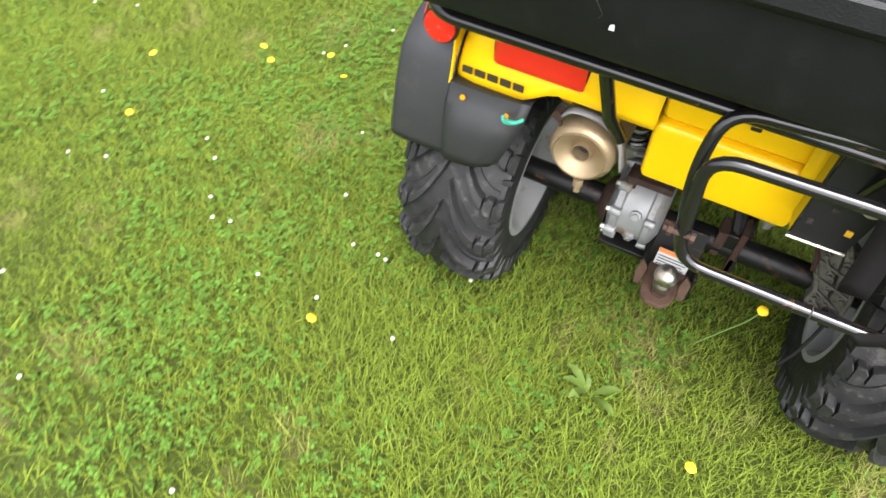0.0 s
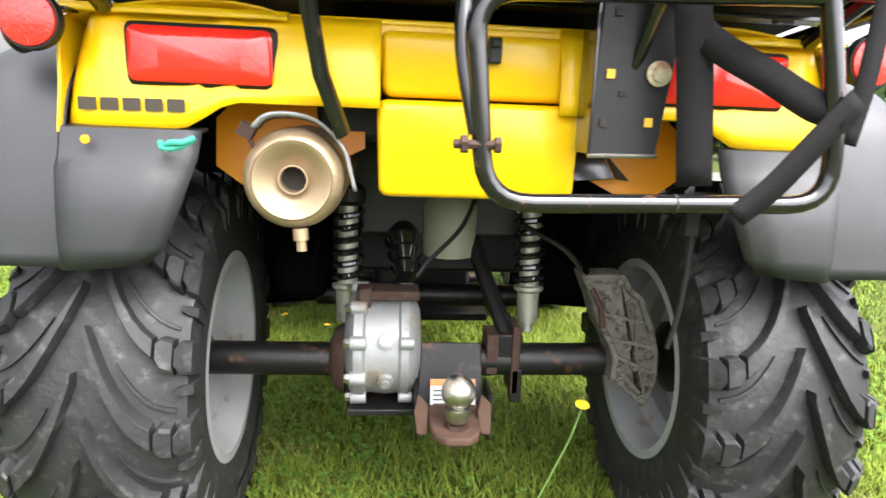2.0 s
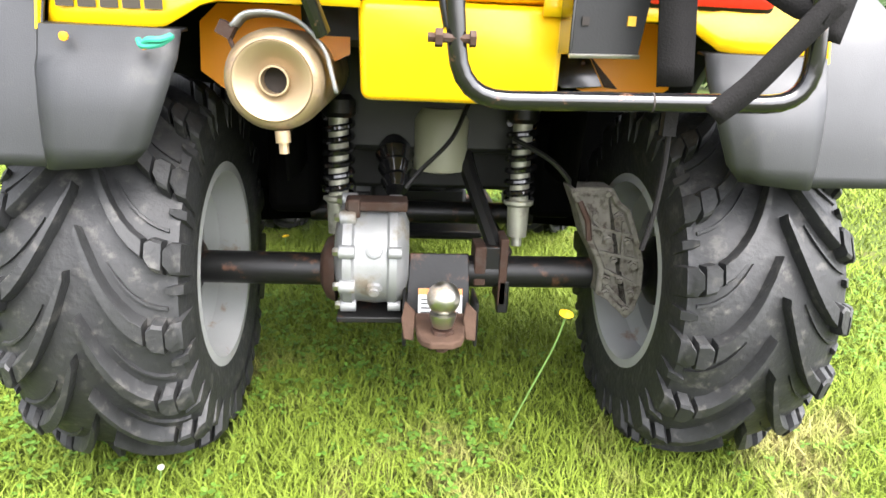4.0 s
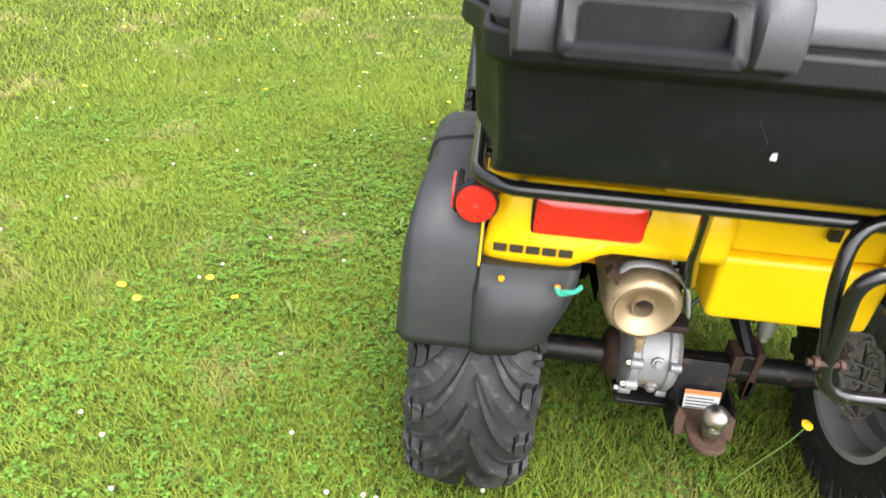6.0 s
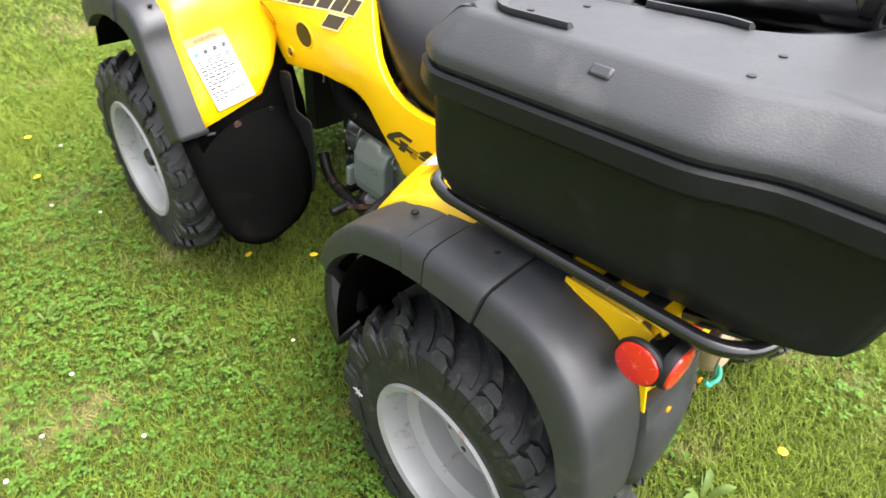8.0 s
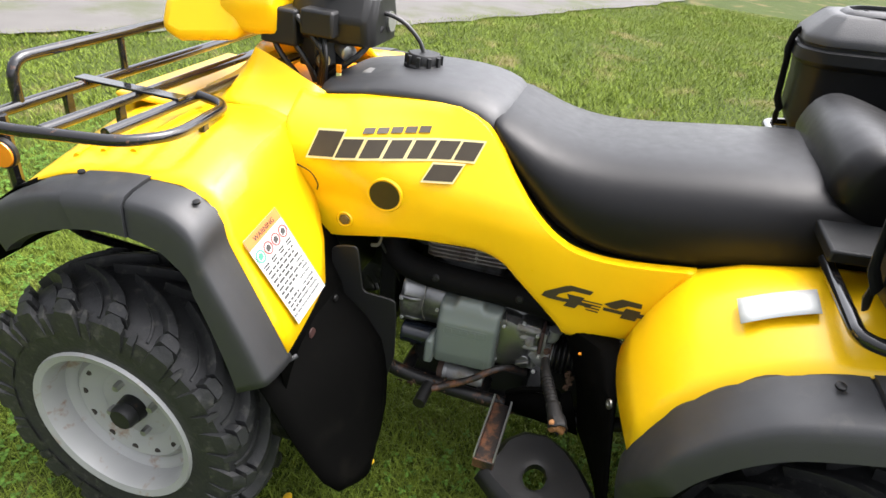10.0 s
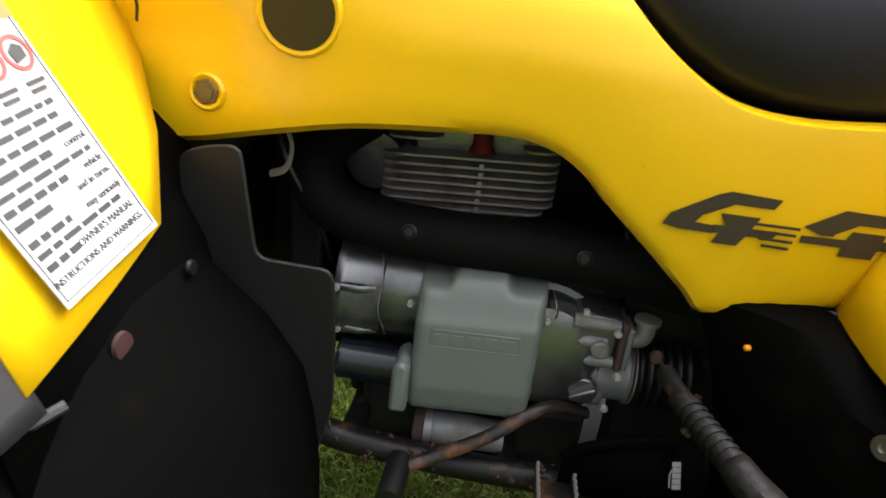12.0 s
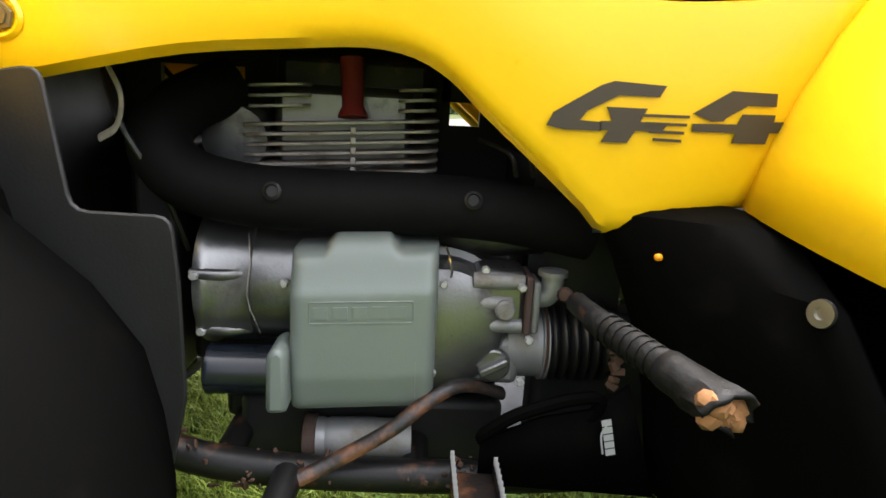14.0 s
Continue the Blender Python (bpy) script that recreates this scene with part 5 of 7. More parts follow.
for y, hw, zb, zt in TANK:
    h = zt - zb
    half = [(-hw, zb - 0.012), (-hw + 0.004, zb + 0.25 * h), (-hw + 0.022, zb + 0.72 * h), (-hw + 0.055, zb + 0.95 * h), (-0.04, zt)]
    rings.append([(x, y, z) for x, z in half] + [(-x, y, z) for x, z in reversed(half)])
part("tank_cover", Geo().rings(rings), FENDER, bike, "dark grey plastic fuel tank cover", subsurf=1, angle=80)
cap = Geo().lathe([(0.040, -0.012), (0.040, 0.004), (0.034, 0.006), (0.034, 0.020), (0.030, 0.026), (0.0, 0.027)], (0.0, 0.915, 0.895), (0, 0, 1), 28, caps=False)
ribs = []
for k in range(10):
    a = 2 * math.pi * k / 10
    ribs.append(Geo().box((0.034 * math.cos(a), 0.915 + 0.034 * math.sin(a), 0.908), (0.010, 0.008, 0.020), Euler((0, 0, a)).to_matrix()))
fuel_cap = part("fuel_cap", cap, BLACK, bike, "black ribbed fuel cap", bevel=0.001)
for rib in ribs:
    part("cap_rib", rib, BLACK, fuel_cap, bevel=0.001)
part("vent_hose", Geo().tube(smooth_path([(0.0, 0.915, 0.918), (0.0, 0.93, 0.945), (-0.005, 0.965, 0.975), (-0.01, 1.01, 0.985), (-0.015, 1.05, 0.97)]), 0.0045, 8), HOSE, bike)
part("fuel_valve", Geo().box((-0.06, 1.0, 0.878), (0.04, 0.03, 0.012)), SCREW, bike, bevel=0.003)

# ---- front fender, cowl, flares ----
FB = [(1.50, 0.665), (1.454, 0.700), (1.40, 0.730), (1.348, 0.752), (1.28, 0.768), (1.206, 0.780), (1.124, 0.783), (1.083, 0.768), (1.060, 0.742), (1.050, 0.702), (1.018, 0.640), (0.979, 0.566), (0.952, 0.512)]
FI = [(1.50, 0.735), (1.46, 0.755), (1.40, 0.775), (1.35, 0.787), (1.29, 0.800), (1.22, 0.812), (1.15, 0.822), (1.10, 0.812), (1.075, 0.770), (1.062, 0.730), (1.036, 0.668), (0.998, 0.606), (0.966, 0.552)]
FX = [-0.19, -0.19, -0.19, -0.19, -0.195, -0.205, -0.21, -0.215, -0.222, -0.226, -0.232, -0.276, -0.334]
rows = []
for (by, bz), (iy, iz), xi in zip(FB, FI, FX):
    row = []
    for k in range(11):
        u = k / 10
        y, z = lerp(iy, by, u), lerp(iz, bz, u)
        d = Vector((y - 1.26, z - 0.45)).normalized()
        bul = (0.003 + 0.011 * min(1.0, max(0.0, (bz - 0.71) / 0.05))) * math.sin(math.pi * u)
        row.append((lerp(xi, -0.500, u), y + d.x * bul, z + d.y * bul))
    rows.append(row)
ff_rows = rows
both("front_fender", Geo().grid(rows), YELLOW, bike, "glossy yellow plastic front fender", solid=0.004)
FFL = [((1.475, 0.680), (1.425, 0.625)), ((1.454, 0.697), (1.405, 0.645)), ((1.40, 0.727), (1.36, 0.675)), ((1.348, 0.749), (1.30, 0.699)), ((1.28, 0.765), (1.25, 0.712)), ((1.206, 0.777), (1.19, 0.720)),
       ((1.124, 0.780), (1.125, 0.712)), ((1.083, 0.765), (1.095, 0.694)), ((1.060, 0.739), (1.072, 0.672)), ((1.050, 0.699), (1.062, 0.642)), ((1.018, 0.637), (1.042, 0.594)), ((0.979, 0.563), (1.018, 0.530)), ((0.947, 0.498), (1.000, 0.470))]
fl_rows = flare_rows(FFL, -0.494, -0.575, (1.26, 0.42), 0.022, ((1.30, 1.18, 0.005),))
both("front_flare", Geo().grid(fl_rows), FENDER, bike, "weathered grey-black plastic front flare", solid=0.004)
for y, z, x in ((1.43, 0.715, -0.508), (1.30, 0.770, -0.513), (1.085, 0.772, -0.52)):
    both("flare_screw", Geo().lathe([(0.006, 0), (0.006, 0.003), (0.0, 0.0045)], (x, y, z), (-0.2, 0, 1), 10), FRAME, bike)
# cowl round the steering head
ci = [(-0.150, 1.060, 0.852), (-0.156, 1.10, 0.872), (-0.158, 1.140, 0.892), (-0.150, 1.180, 0.903), (-0.120, 1.225, 0.902), (-0.06, 1.25, 0.898), (0.0, 1.255, 0.896)]
co = [(-0.220, 1.062, 0.752), (-0.232, 1.100, 0.800), (-0.226, 1.15, 0.818), (-0.207, 1.22, 0.814), (-0.195, 1.29, 0.802), (-0.1, 1.36, 0.796), (0.0, 1.37, 0.796)]
rows = []
for a, b in zip(ci, co):
    a, b = Vector(a), Vector(b)
    row = [tuple(a + Vector((0.012 if a.x < -0.05 else 0, -0.012, -0.02)))]
    for k in range(7):
        u = k / 6
        p = a.lerp(b, u)
        row.append((p.x + 0.012 * math.sin(math.pi * u), p.y - 0.008 * math.sin(math.pi * u), p.z - 0.010 * math.sin(math.pi * u)))
    rows.append(row)
both("cowl", Geo().grid(rows), YELLOW, bike, "yellow cowl round the steering head", solid=0.004)
for y in (1.262, 1.325, 1.385):
    q = []
    for m in range(1, 9):
        cs = sorted(((abs(r[m][1] - y), r[m]) for r in ff_rows[:8]))[:2]
        (d0, c0), (d1, c1) = cs
        q.append(Vector(c0).lerp(Vector(c1), d0 / (d0 + d1)) + Vector((0, 0, 0.001)))
    both("fender_rib", Geo().tube(q, 0.006, 8, flat=1.6), YELLOW, bike)
part("front_deck", Geo().box((0.0, 1.40, 0.778), (0.40, 0.22, 0.012)).box((0, 1.50, 0.70), (0.36, 0.03, 0.16)), YELLOW, bike, bevel=0.006)
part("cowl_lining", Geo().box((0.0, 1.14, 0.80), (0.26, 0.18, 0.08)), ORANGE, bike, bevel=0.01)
both("cowl_screw", Geo().lathe([(0.006, 0), (0.005, 0.004), (0, 0.004)], (-0.213, 1.072, 0.775), (-1, -0.4, 0.3), 8), mat("brass_screw", (0.35, 0.25, 0.08), 0.4, 0.6), bike)
# warning label on the fender's back face
TL, BR, BL = Vector((-0.466, 1.044, 0.700)), Vector((-0.351, 0.961, 0.558)), Vector((-0.457, 0.959, 0.541))
lo = BL
lu, lw = (BR - BL).normalized(), ((TL - BL) - (TL - BL).project(BR - BL)).normalized()
LW, LH = 0.104, 0.176
nrm = lu.cross(lw)
lo = lo + nrm * 0.006
plate = part("warning_label", Geo().prism([(0, 0), (LW, 0), (LW, LH), (0, LH)], lo, lu, lw, 0.001), LABEL, bike, "white warning label with pictograms and small print")
part("label_band", Geo().prism([(0, LH - 0.020), (LW, LH - 0.020), (LW, LH), (0, LH)], lo + nrm * 0.0012, lu, lw, 0.0005), LABELORANGE, plate)
for k in range(4):
    c = lo + lu * (0.015 + 0.0245 * k) + lw * (LH - 0.040) + nrm * 0.0012
    part("pictogram", Geo().lathe([(0.0115, 0), (0.0115, 0.0006), (0.0088, 0.0006), (0.0088, 0)], c, nrm, 20, caps=False), LABELGREEN if k == 0 else LABELRED, plate)
    part("pictogram_figure", Geo().prism([(-0.005, -0.006), (0.005, -0.004), (0.006, 0.003), (0.0, 0.006), (-0.006, 0.002)], c + nrm * 0.0002, lu, lw, 0.0004), LABELGREEN if k == 0 else PRINT, plate, smooth=False)
letters("WARNING", 0.013, PRINT, "label_words", plate, lo + lu * 0.022 + lw * (LH - 0.0155) + nrm * 0.0022, lu, lw, 0.0003)
def label_line(words, h, size, start):
    """One line of the label: bars from start, then the words that can be read, set to the right."""
    if words:
        letters(words, size, PRINT, "label_text", plate, lo + lu * (LW - 0.007) + lw * h + nrm * 0.0013, lu, lw, 0.0003, align="RIGHT")
    end = LW - 0.011 - size * 0.56 * len(words)
    a = start
    while a < end - 0.004:
        ln = min(r.uniform(0.006, 0.016), end - a)
        part("label_bar", Geo().prism([(a, h), (a + ln, h), (a + ln, h + size * 0.62), (a, h + size * 0.62)], lo + nrm * 0.0012, lu, lw, 0.0004), PRINT, plate, smooth=False)
        a += ln + 0.003


r = random.Random(4)
label_line("INSTRUCTIONS AND WARNINGS.", 0.0125, 0.0062, 0.006)
label_line("OWNER'S MANUAL.", 0.0225, 0.0068, 0.006)
label_line("may seriously", 0.0385, 0.0068, 0.006)
label_line("and in turns.", 0.0500, 0.0068, 0.006)
label_line("vehicle", 0.0590, 0.0068, 0.006)
label_line("control.", 0.0760, 0.0068, 0.006)
label_line("", 0.0850, 0.0062, 0.006)
label_line("", 0.0940, 0.0062, 0.006)
label_line("", 0.0310, 0.0056, 0.006)
label_line("", 0.0675, 0.0056, 0.006)
label_line("", 0.1025, 0.0056, 0.006)
part("label_border", Geo().tube([lo + lu * a + lw * b + nrm * 0.0012 for a, b in ((0.003, 0.004), (LW - 0.003, 0.004), (LW - 0.003, LH - 0.004), (0.003, LH - 0.004))], 0.0005, 4, closed=True), PRINT, plate)
for k in range(4):
    c = lo + lu * (0.006 + 0.0245 * k) + lw * (LH - 0.060) + nrm * 0.0012
    part("label_caption", Geo().prism([(0, 0), (0.016, 0), (0.016, 0.003), (0, 0.003)], c, lu, lw, 0.0004).prism([(0, -0.005), (0.013, -0.005), (0.013, -0.002), (0, -0.002)], c, lu, lw, 0.0004), PRINT, plate, smooth=False)
# white patch that paints the sky's reflection on the rear fender
c0, c1, c2, c3 = [Vector(p) for p in ((-0.339, 0.2816, 0.7248), (-0.3164, 0.1774, 0.7592), (-0.374, 0.1787, 0.754), (-0.392, 0.2778, 0.7162))]
rows = [[c0.lerp(c1, u / 6).lerp(c3.lerp(c2, u / 6), v / 3) + Vector((-0.10, 0.35, 0.93)) * (0.0022 + 0.0032 * math.sin(math.pi * u / 6) + 0.001 * math.sin(math.pi * v / 3)) for u in range(7)] for v in range(4)]
both("fender_sheen", Geo().grid(rows), LABEL, bike, "white patch painting a sky reflection on the rear fender", solid=0.001)

# front mud guard behind the front wheel
zs = [0.545, 0.50, 0.45, 0.40, 0.35, 0.30, 0.26, 0.225, 0.205]
xo = [-0.556, -0.557, -0.556, -0.553, -0.549, -0.542, -0.532, -0.512, -0.475]
yo = [1.005, 0.990, 0.960, 0.935, 0.910, 0.885, 0.866, 0.848, 0.838]
xi = [-0.285, -0.280, -0.272, -0.268, -0.268, -0.276, -0.298, -0.335, -0.395]
yi = [0.990, 0.955, 0.905, 0.872, 0.860, 0.850, 0.842, 0.836, 0.832]
rows = [[(lerp(a, c, u / 8), lerp(b, d, u / 8) - 0.016 * math.sin(math.pi * u / 8), z) for u in range(9)] for z, a, b, c, d in zip(zs, xo, yo, xi, yi)]
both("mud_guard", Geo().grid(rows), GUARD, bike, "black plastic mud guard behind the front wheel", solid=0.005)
g = Geo().tube([(-0.560, 1.000, 0.474), (-0.520, 0.970, 0.484), (-0.480, 0.945, 0.494)], 0.004, 8)
both("guard_edge", g, FENDER, bike)
both("guard_clip", Geo().lathe([(0.0105, 0), (0.0098, 0.003), (0, 0.004)], (-0.417, 0.950, 0.496), (0, -1, 0.1), 14), mat("brown_clip", (0.030, 0.009, 0.007), 0.7), bike)
both("guard_screw", Geo().lathe([(0.007, 0), (0.006, 0.003), (0, 0.004)], (-0.320, 0.950, 0.512), (0, -1, 0.1), 10), FRAME, bike)
tab = [(0.985, 0.590, 0), (0.958, 0.600, 0), (0.930, 0.604, 0), (0.916, 0.504, 0), (0.846, 0.503, 0), (0.842, 0.452, 0), (0.840, 0.36, 0), (0.86, 0.27, 0), (0.97, 0.27, 0)]
tab = fillet(tab, 0.012, 3, closed=True)
both("guard_tab", Geo().prism([(p.x, p.y) for p in tab], (-0.268, 0, 0), (0.0, 1, 0), (0, 0, 1), 0.005), BLACK, bike, "black inner splash guard", bevel=0.0015)
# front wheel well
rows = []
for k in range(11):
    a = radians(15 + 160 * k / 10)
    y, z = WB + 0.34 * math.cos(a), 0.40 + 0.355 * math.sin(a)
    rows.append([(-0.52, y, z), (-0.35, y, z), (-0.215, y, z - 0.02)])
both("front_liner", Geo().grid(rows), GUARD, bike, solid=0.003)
# front suspension seen past the wheel
both("front_arm", Geo().tube([(-0.34, 1.28, 0.24), (-0.12, 1.20, 0.27)], 0.014, 8).tube([(-0.34, 1.28, 0.24), (-0.12, 1.38, 0.27)], 0.014, 8).tube([(-0.34, 1.28, 0.37), (-0.14, 1.28, 0.40)], 0.012, 8).tube([(-0.28, 1.29, 0.27), (-0.20, 1.27, 0.62)], 0.028, 10), FRAME, bike)
both("flare_stay", Geo().tube([(-0.50, 1.46, 0.69), (-0.42, 1.42, 0.58), (-0.30, 1.36, 0.48)], 0.010, 8), TUBE, bike)

# ---- front rack ----
def rack_tube(name, pts, r=0.0095, rad=0.035, label="", parent=bike):
    return part(name, Geo().tube(fillet(pts, rad, 5), r, 10), TUBE, parent, label)


Z = 0.832
rack = part("front_rack", Geo().tube(fillet([(-0.262, 1.258, Z + 0.006), (-0.272, 1.192, Z), (-0.44, 1.178, Z), (-0.50, 1.225, Z), (-0.545, 1.400, Z), (-0.545, 1.46, Z), (-0.40, 1.465, Z), (0.40, 1.465, Z), (0.545, 1.46, Z), (0.545, 1.40, Z), (0.50, 1.225, Z), (0.44, 1.178, Z), (0.272, 1.192, Z), (0.262, 1.258, Z + 0.006)], 0.035, 5), 0.0098, 10), TUBE, bike, "black tubular steel front rack")
for y, x0 in ((1.268, 0.485), (1.352, 0.525)):
    rack_tube("rack_rail", [(-x0, y, Z), (x0, y, Z)], 0.0095, parent=rack)
rack_tube("rack_hoop", [(-0.455, 1.465, Z), (-0.455, 1.465, Z + 0.075), (0.455, 1.465, Z + 0.075), (0.455, 1.465, Z)], 0.0095, 0.05, parent=rack)
for x in (-0.21, 0.21):
    rack_tube("rack_post", [(x, 1.465, Z), (x, 1.465, Z + 0.072)], 0.007, parent=rack)
for s in (-1, 1):
    part("rack_strap", Geo().box((s * 0.305, 1.372, Z + 0.010), (0.026, 0.225, 0.005)), TUBE, rack, bevel=0.001)
    for x, y in ((0.355, 1.185), (0.36, 1.35), (0.36, 1.462)):
        part("rack_foot", Geo().box((s * x, y, 0.806), (0.016, 0.012, 0.05)), TUBE, rack, bevel=0.002)
    part("rack_leg", Geo().tube([(s * 0.505, 1.452, Z), (s * 0.500, 1.455, 0.68)], 0.011, 8), TUBE, rack)
    h = part("amber_reflector", Geo().lathe([(0.026, 0), (0.026, 0.008), (0.024, 0.010)], (s * 0.513, 1.450, 0.772), (s, -0.15, 0), 20), BLACK, bike)
    part("lens", Geo().lathe([(0.023, 0.0), (0.022, 0.003), (0.0, 0.005)], (s * 0.523, 1.4485, 0.772), (s, -0.15, 0), 20, caps=False), AMBER, h, "round amber reflector")

# ---- handlebar and steering head ----
bar = part("handlebar", Geo().tube(smooth_path([(-0.36, 0.985, 1.115), (-0.24, 1.03, 1.10), (-0.13, 1.07, 1.06), (-0.07, 1.09, 1.02), (0.0, 1.095, 1.01), (0.07, 1.09, 1.02), (0.13, 1.07, 1.06), (0.24, 1.03, 1.10), (0.36, 0.985, 1.115)], 5), 0.0115, 10), TUBE, bike, "black steel handlebar")
for s in (-1, 1):
    part("grip", Geo().tube([(s * 0.24, 1.03, 1.10), (s * 0.375, 0.98, 1.117)], 0.017, 12), HOSE, bar)
pod = Geo().rings([[(x * k, y, z) for x, z in ((-0.075, 0.925), (0.075, 0.925), (0.085, 0.975), (0.06, 1.02), (-0.06, 1.02), (-0.085, 0.975))] for y, k in ((1.00, 0.7), (1.015, 0.95), (1.08, 1.05), (1.15, 1.0), (1.18, 0.7))])
hl = [(-0.12, 1.27, 0.905), (-0.13, 1.40, 0.885), (-0.125, 1.45, 0.90), (-0.11, 1.44, 0.975), (-0.09, 1.36, 1.005), (-0.085, 1.25, 0.99)]
part("headlamp_cowl", Geo().rings([[(x * k, y, z) for x, y, z in hl] for k in (1.0, 0.6, 0.0, -0.6, -1.0)]), YELLOW, bike, "yellow handlebar headlamp cowl", bevel=0.025, segs=4)
part("instrument_pod", pod, BLACK, bike, "black handlebar instrument pod", bevel=0.008)
part("ignition_lock", Geo().lathe([(0.017, 0), (0.017, 0.03), (0.012, 0.034), (0.0, 0.034)], (-0.045, 1.075, 0.915), (-0.5, -0.7, -0.2), 14), SCREW, bike)
part("ignition_lock", Geo().lathe([(0.02, 0), (0.02, 0.01)], (0.02, 1.005, 0.965), (0, -1, 0.1), 14), SCREW, bike)
for k, pts in enumerate(([(-0.07, 1.21, 0.98), (-0.085, 1.17, 0.93), (-0.075, 1.13, 0.87), (-0.05, 1.12, 0.80)], [(-0.05, 1.24, 0.97), (-0.08, 1.20, 0.90), (-0.06, 1.15, 0.83)], [(-0.02, 1.0, 0.96), (-0.06, 1.03, 0.91), (-0.07, 1.09, 0.86), (-0.05, 1.14, 0.80)], [(-0.09, 1.15, 0.97), (-0.10, 1.09, 0.91), (-0.08, 1.10, 0.84)])):
    part("control_cable", Geo().tube(smooth_path(pts), 0.006, 8), HOSE, bike)
part("brass_knob", Geo().lathe([(0.013, 0), (0.015, 0.004), (0.013, 0.014), (0, 0.016)], (-0.07, 1.105, 0.885), (-0.6, -0.5, 0.4), 14), mat("dull_brass", (0.22, 0.17, 0.08), 0.45, 0.7), bike)
part("steering_stem", Geo().tube([(0.0, 1.15, 0.78), (0.0, 1.10, 1.0)], 0.03, 12).box((-0.04, 1.13, 0.90), (0.05, 0.06, 0.06)), BLACK, bike, bevel=0.004)
part("switch_gear", Geo().box((-0.085, 1.10, 0.965), (0.05, 0.07, 0.05)), BLACK, bike, bevel=0.006)
part("switch_gear", Geo().box((-0.06, 1.19, 0.945), (0.07, 0.08, 0.07)), BLACK, bike, bevel=0.006)
part("switch_gear", Geo().box((0.09, 1.05, 0.96), (0.05, 0.05, 0.05)), BLACK, bike, bevel=0.006)
part("steering_stem", Geo().tube([(0, 1.13, 0.80), (0, 1.09, 1.0)], 0.025, 14).box((0, 1.10, 0.94), (0.12, 0.05, 0.03)), FRAME, bike)
g = Geo()
for k, (x, y) in enumerate(((-0.07, 1.12), (-0.05, 1.14), (-0.09, 1.10), (0.05, 1.12))):
    g.tube(smooth_path([(x, y, 0.80), (x - 0.01, y - 0.015, 0.86), (x - 0.015, y - 0.02, 0.91), (x + 0.01, y, 0.96)]), 0.0045, 7)
part("control_cable", g, HOSE, bike, "black control cables")
part("wiring_tag", Geo().box((-0.085, 1.062, 0.882), (0.006, 0.010, 0.016)), AMBER, bike, bevel=0.001)
part("wiring_tag", Geo().box((-0.085, 1.062, 0.866), (0.006, 0.010, 0.014)), mat("pale_tag", (0.55, 0.55, 0.2), 0.6), bike, bevel=0.001)
cover = Geo().rings([[(x * k, y, z0 + (z - 0.95) * k) for x, z in ((-0.10, 0.90), (0.10, 0.90), (0.115, 0.96), (0.085, 1.03), (-0.085, 1.03), (-0.115, 0.96))] for y, k, z0 in ((1.19, 1.0, 0.975), (1.25, 1.02, 0.97), (1.31, 0.9, 0.965), (1.345, 0.6, 0.965))])
part("headlamp_cover", cover, YELLOW, bike, "yellow plastic headlamp cover", bevel=0.015, segs=3)

# ---- rear rack ----
Z = 0.785
rr = part("rear_rack", Geo().tube(fillet([(-0.26, 0.165, Z), (-0.47, 0.165, Z), (-0.488, 0.12, Z + 0.003), (-0.480, -0.31, Z + 0.040), (-0.44, -0.345, Z + 0.042), (0.44, -0.345, Z + 0.042), (0.480, -0.31, Z + 0.040), (0.488, 0.12, Z + 0.003), (0.47, 0.165, Z), (0.26, 0.165, Z)], 0.045, 6), 0.0105, 12), TUBE, bike, "black tubular steel rear rack")
for y in (-0.22, -0.09, 0.04):
    part("rack_strap", Geo().box((0, y, Z + 0.012 - 0.083 * y), (0.95, 0.026, 0.006), Euler((radians(-4.7), 0, 0)).to_matrix()), TUBE, rr, bevel=0.001)
for s in (-1, 1):
    part("rack_stay", Geo().tube([(s * 0.188, -0.342, Z + 0.04), (s * 0.172, -0.30, 0.72), (s * 0.150, -0.262, 0.655)], 0.0115, 8, flat=0.6), TUBE, rr)
    part("rack_foot", Geo().tube([(s * 0.420, -0.336, Z + 0.04), (s * 0.415, -0.245, 0.785)], 0.010, 8), TUBE, rr)
    for y in (0.10, -0.02, -0.15):
        part("rack_foot", Geo().box((s * 0.44, y, 0.782), (0.02, 0.02, 0.02)), TUBE, rr)

# ---- engine ----
eng = part("engine", Geo().box((0.0, 0.70, 0.38), (0.15, 0.30, 0.19)).box((0.0, 0.62, 0.36), (0.14, 0.16, 0.14)), DARKALU, bike, "grey cast aluminium engine", bevel=0.02)


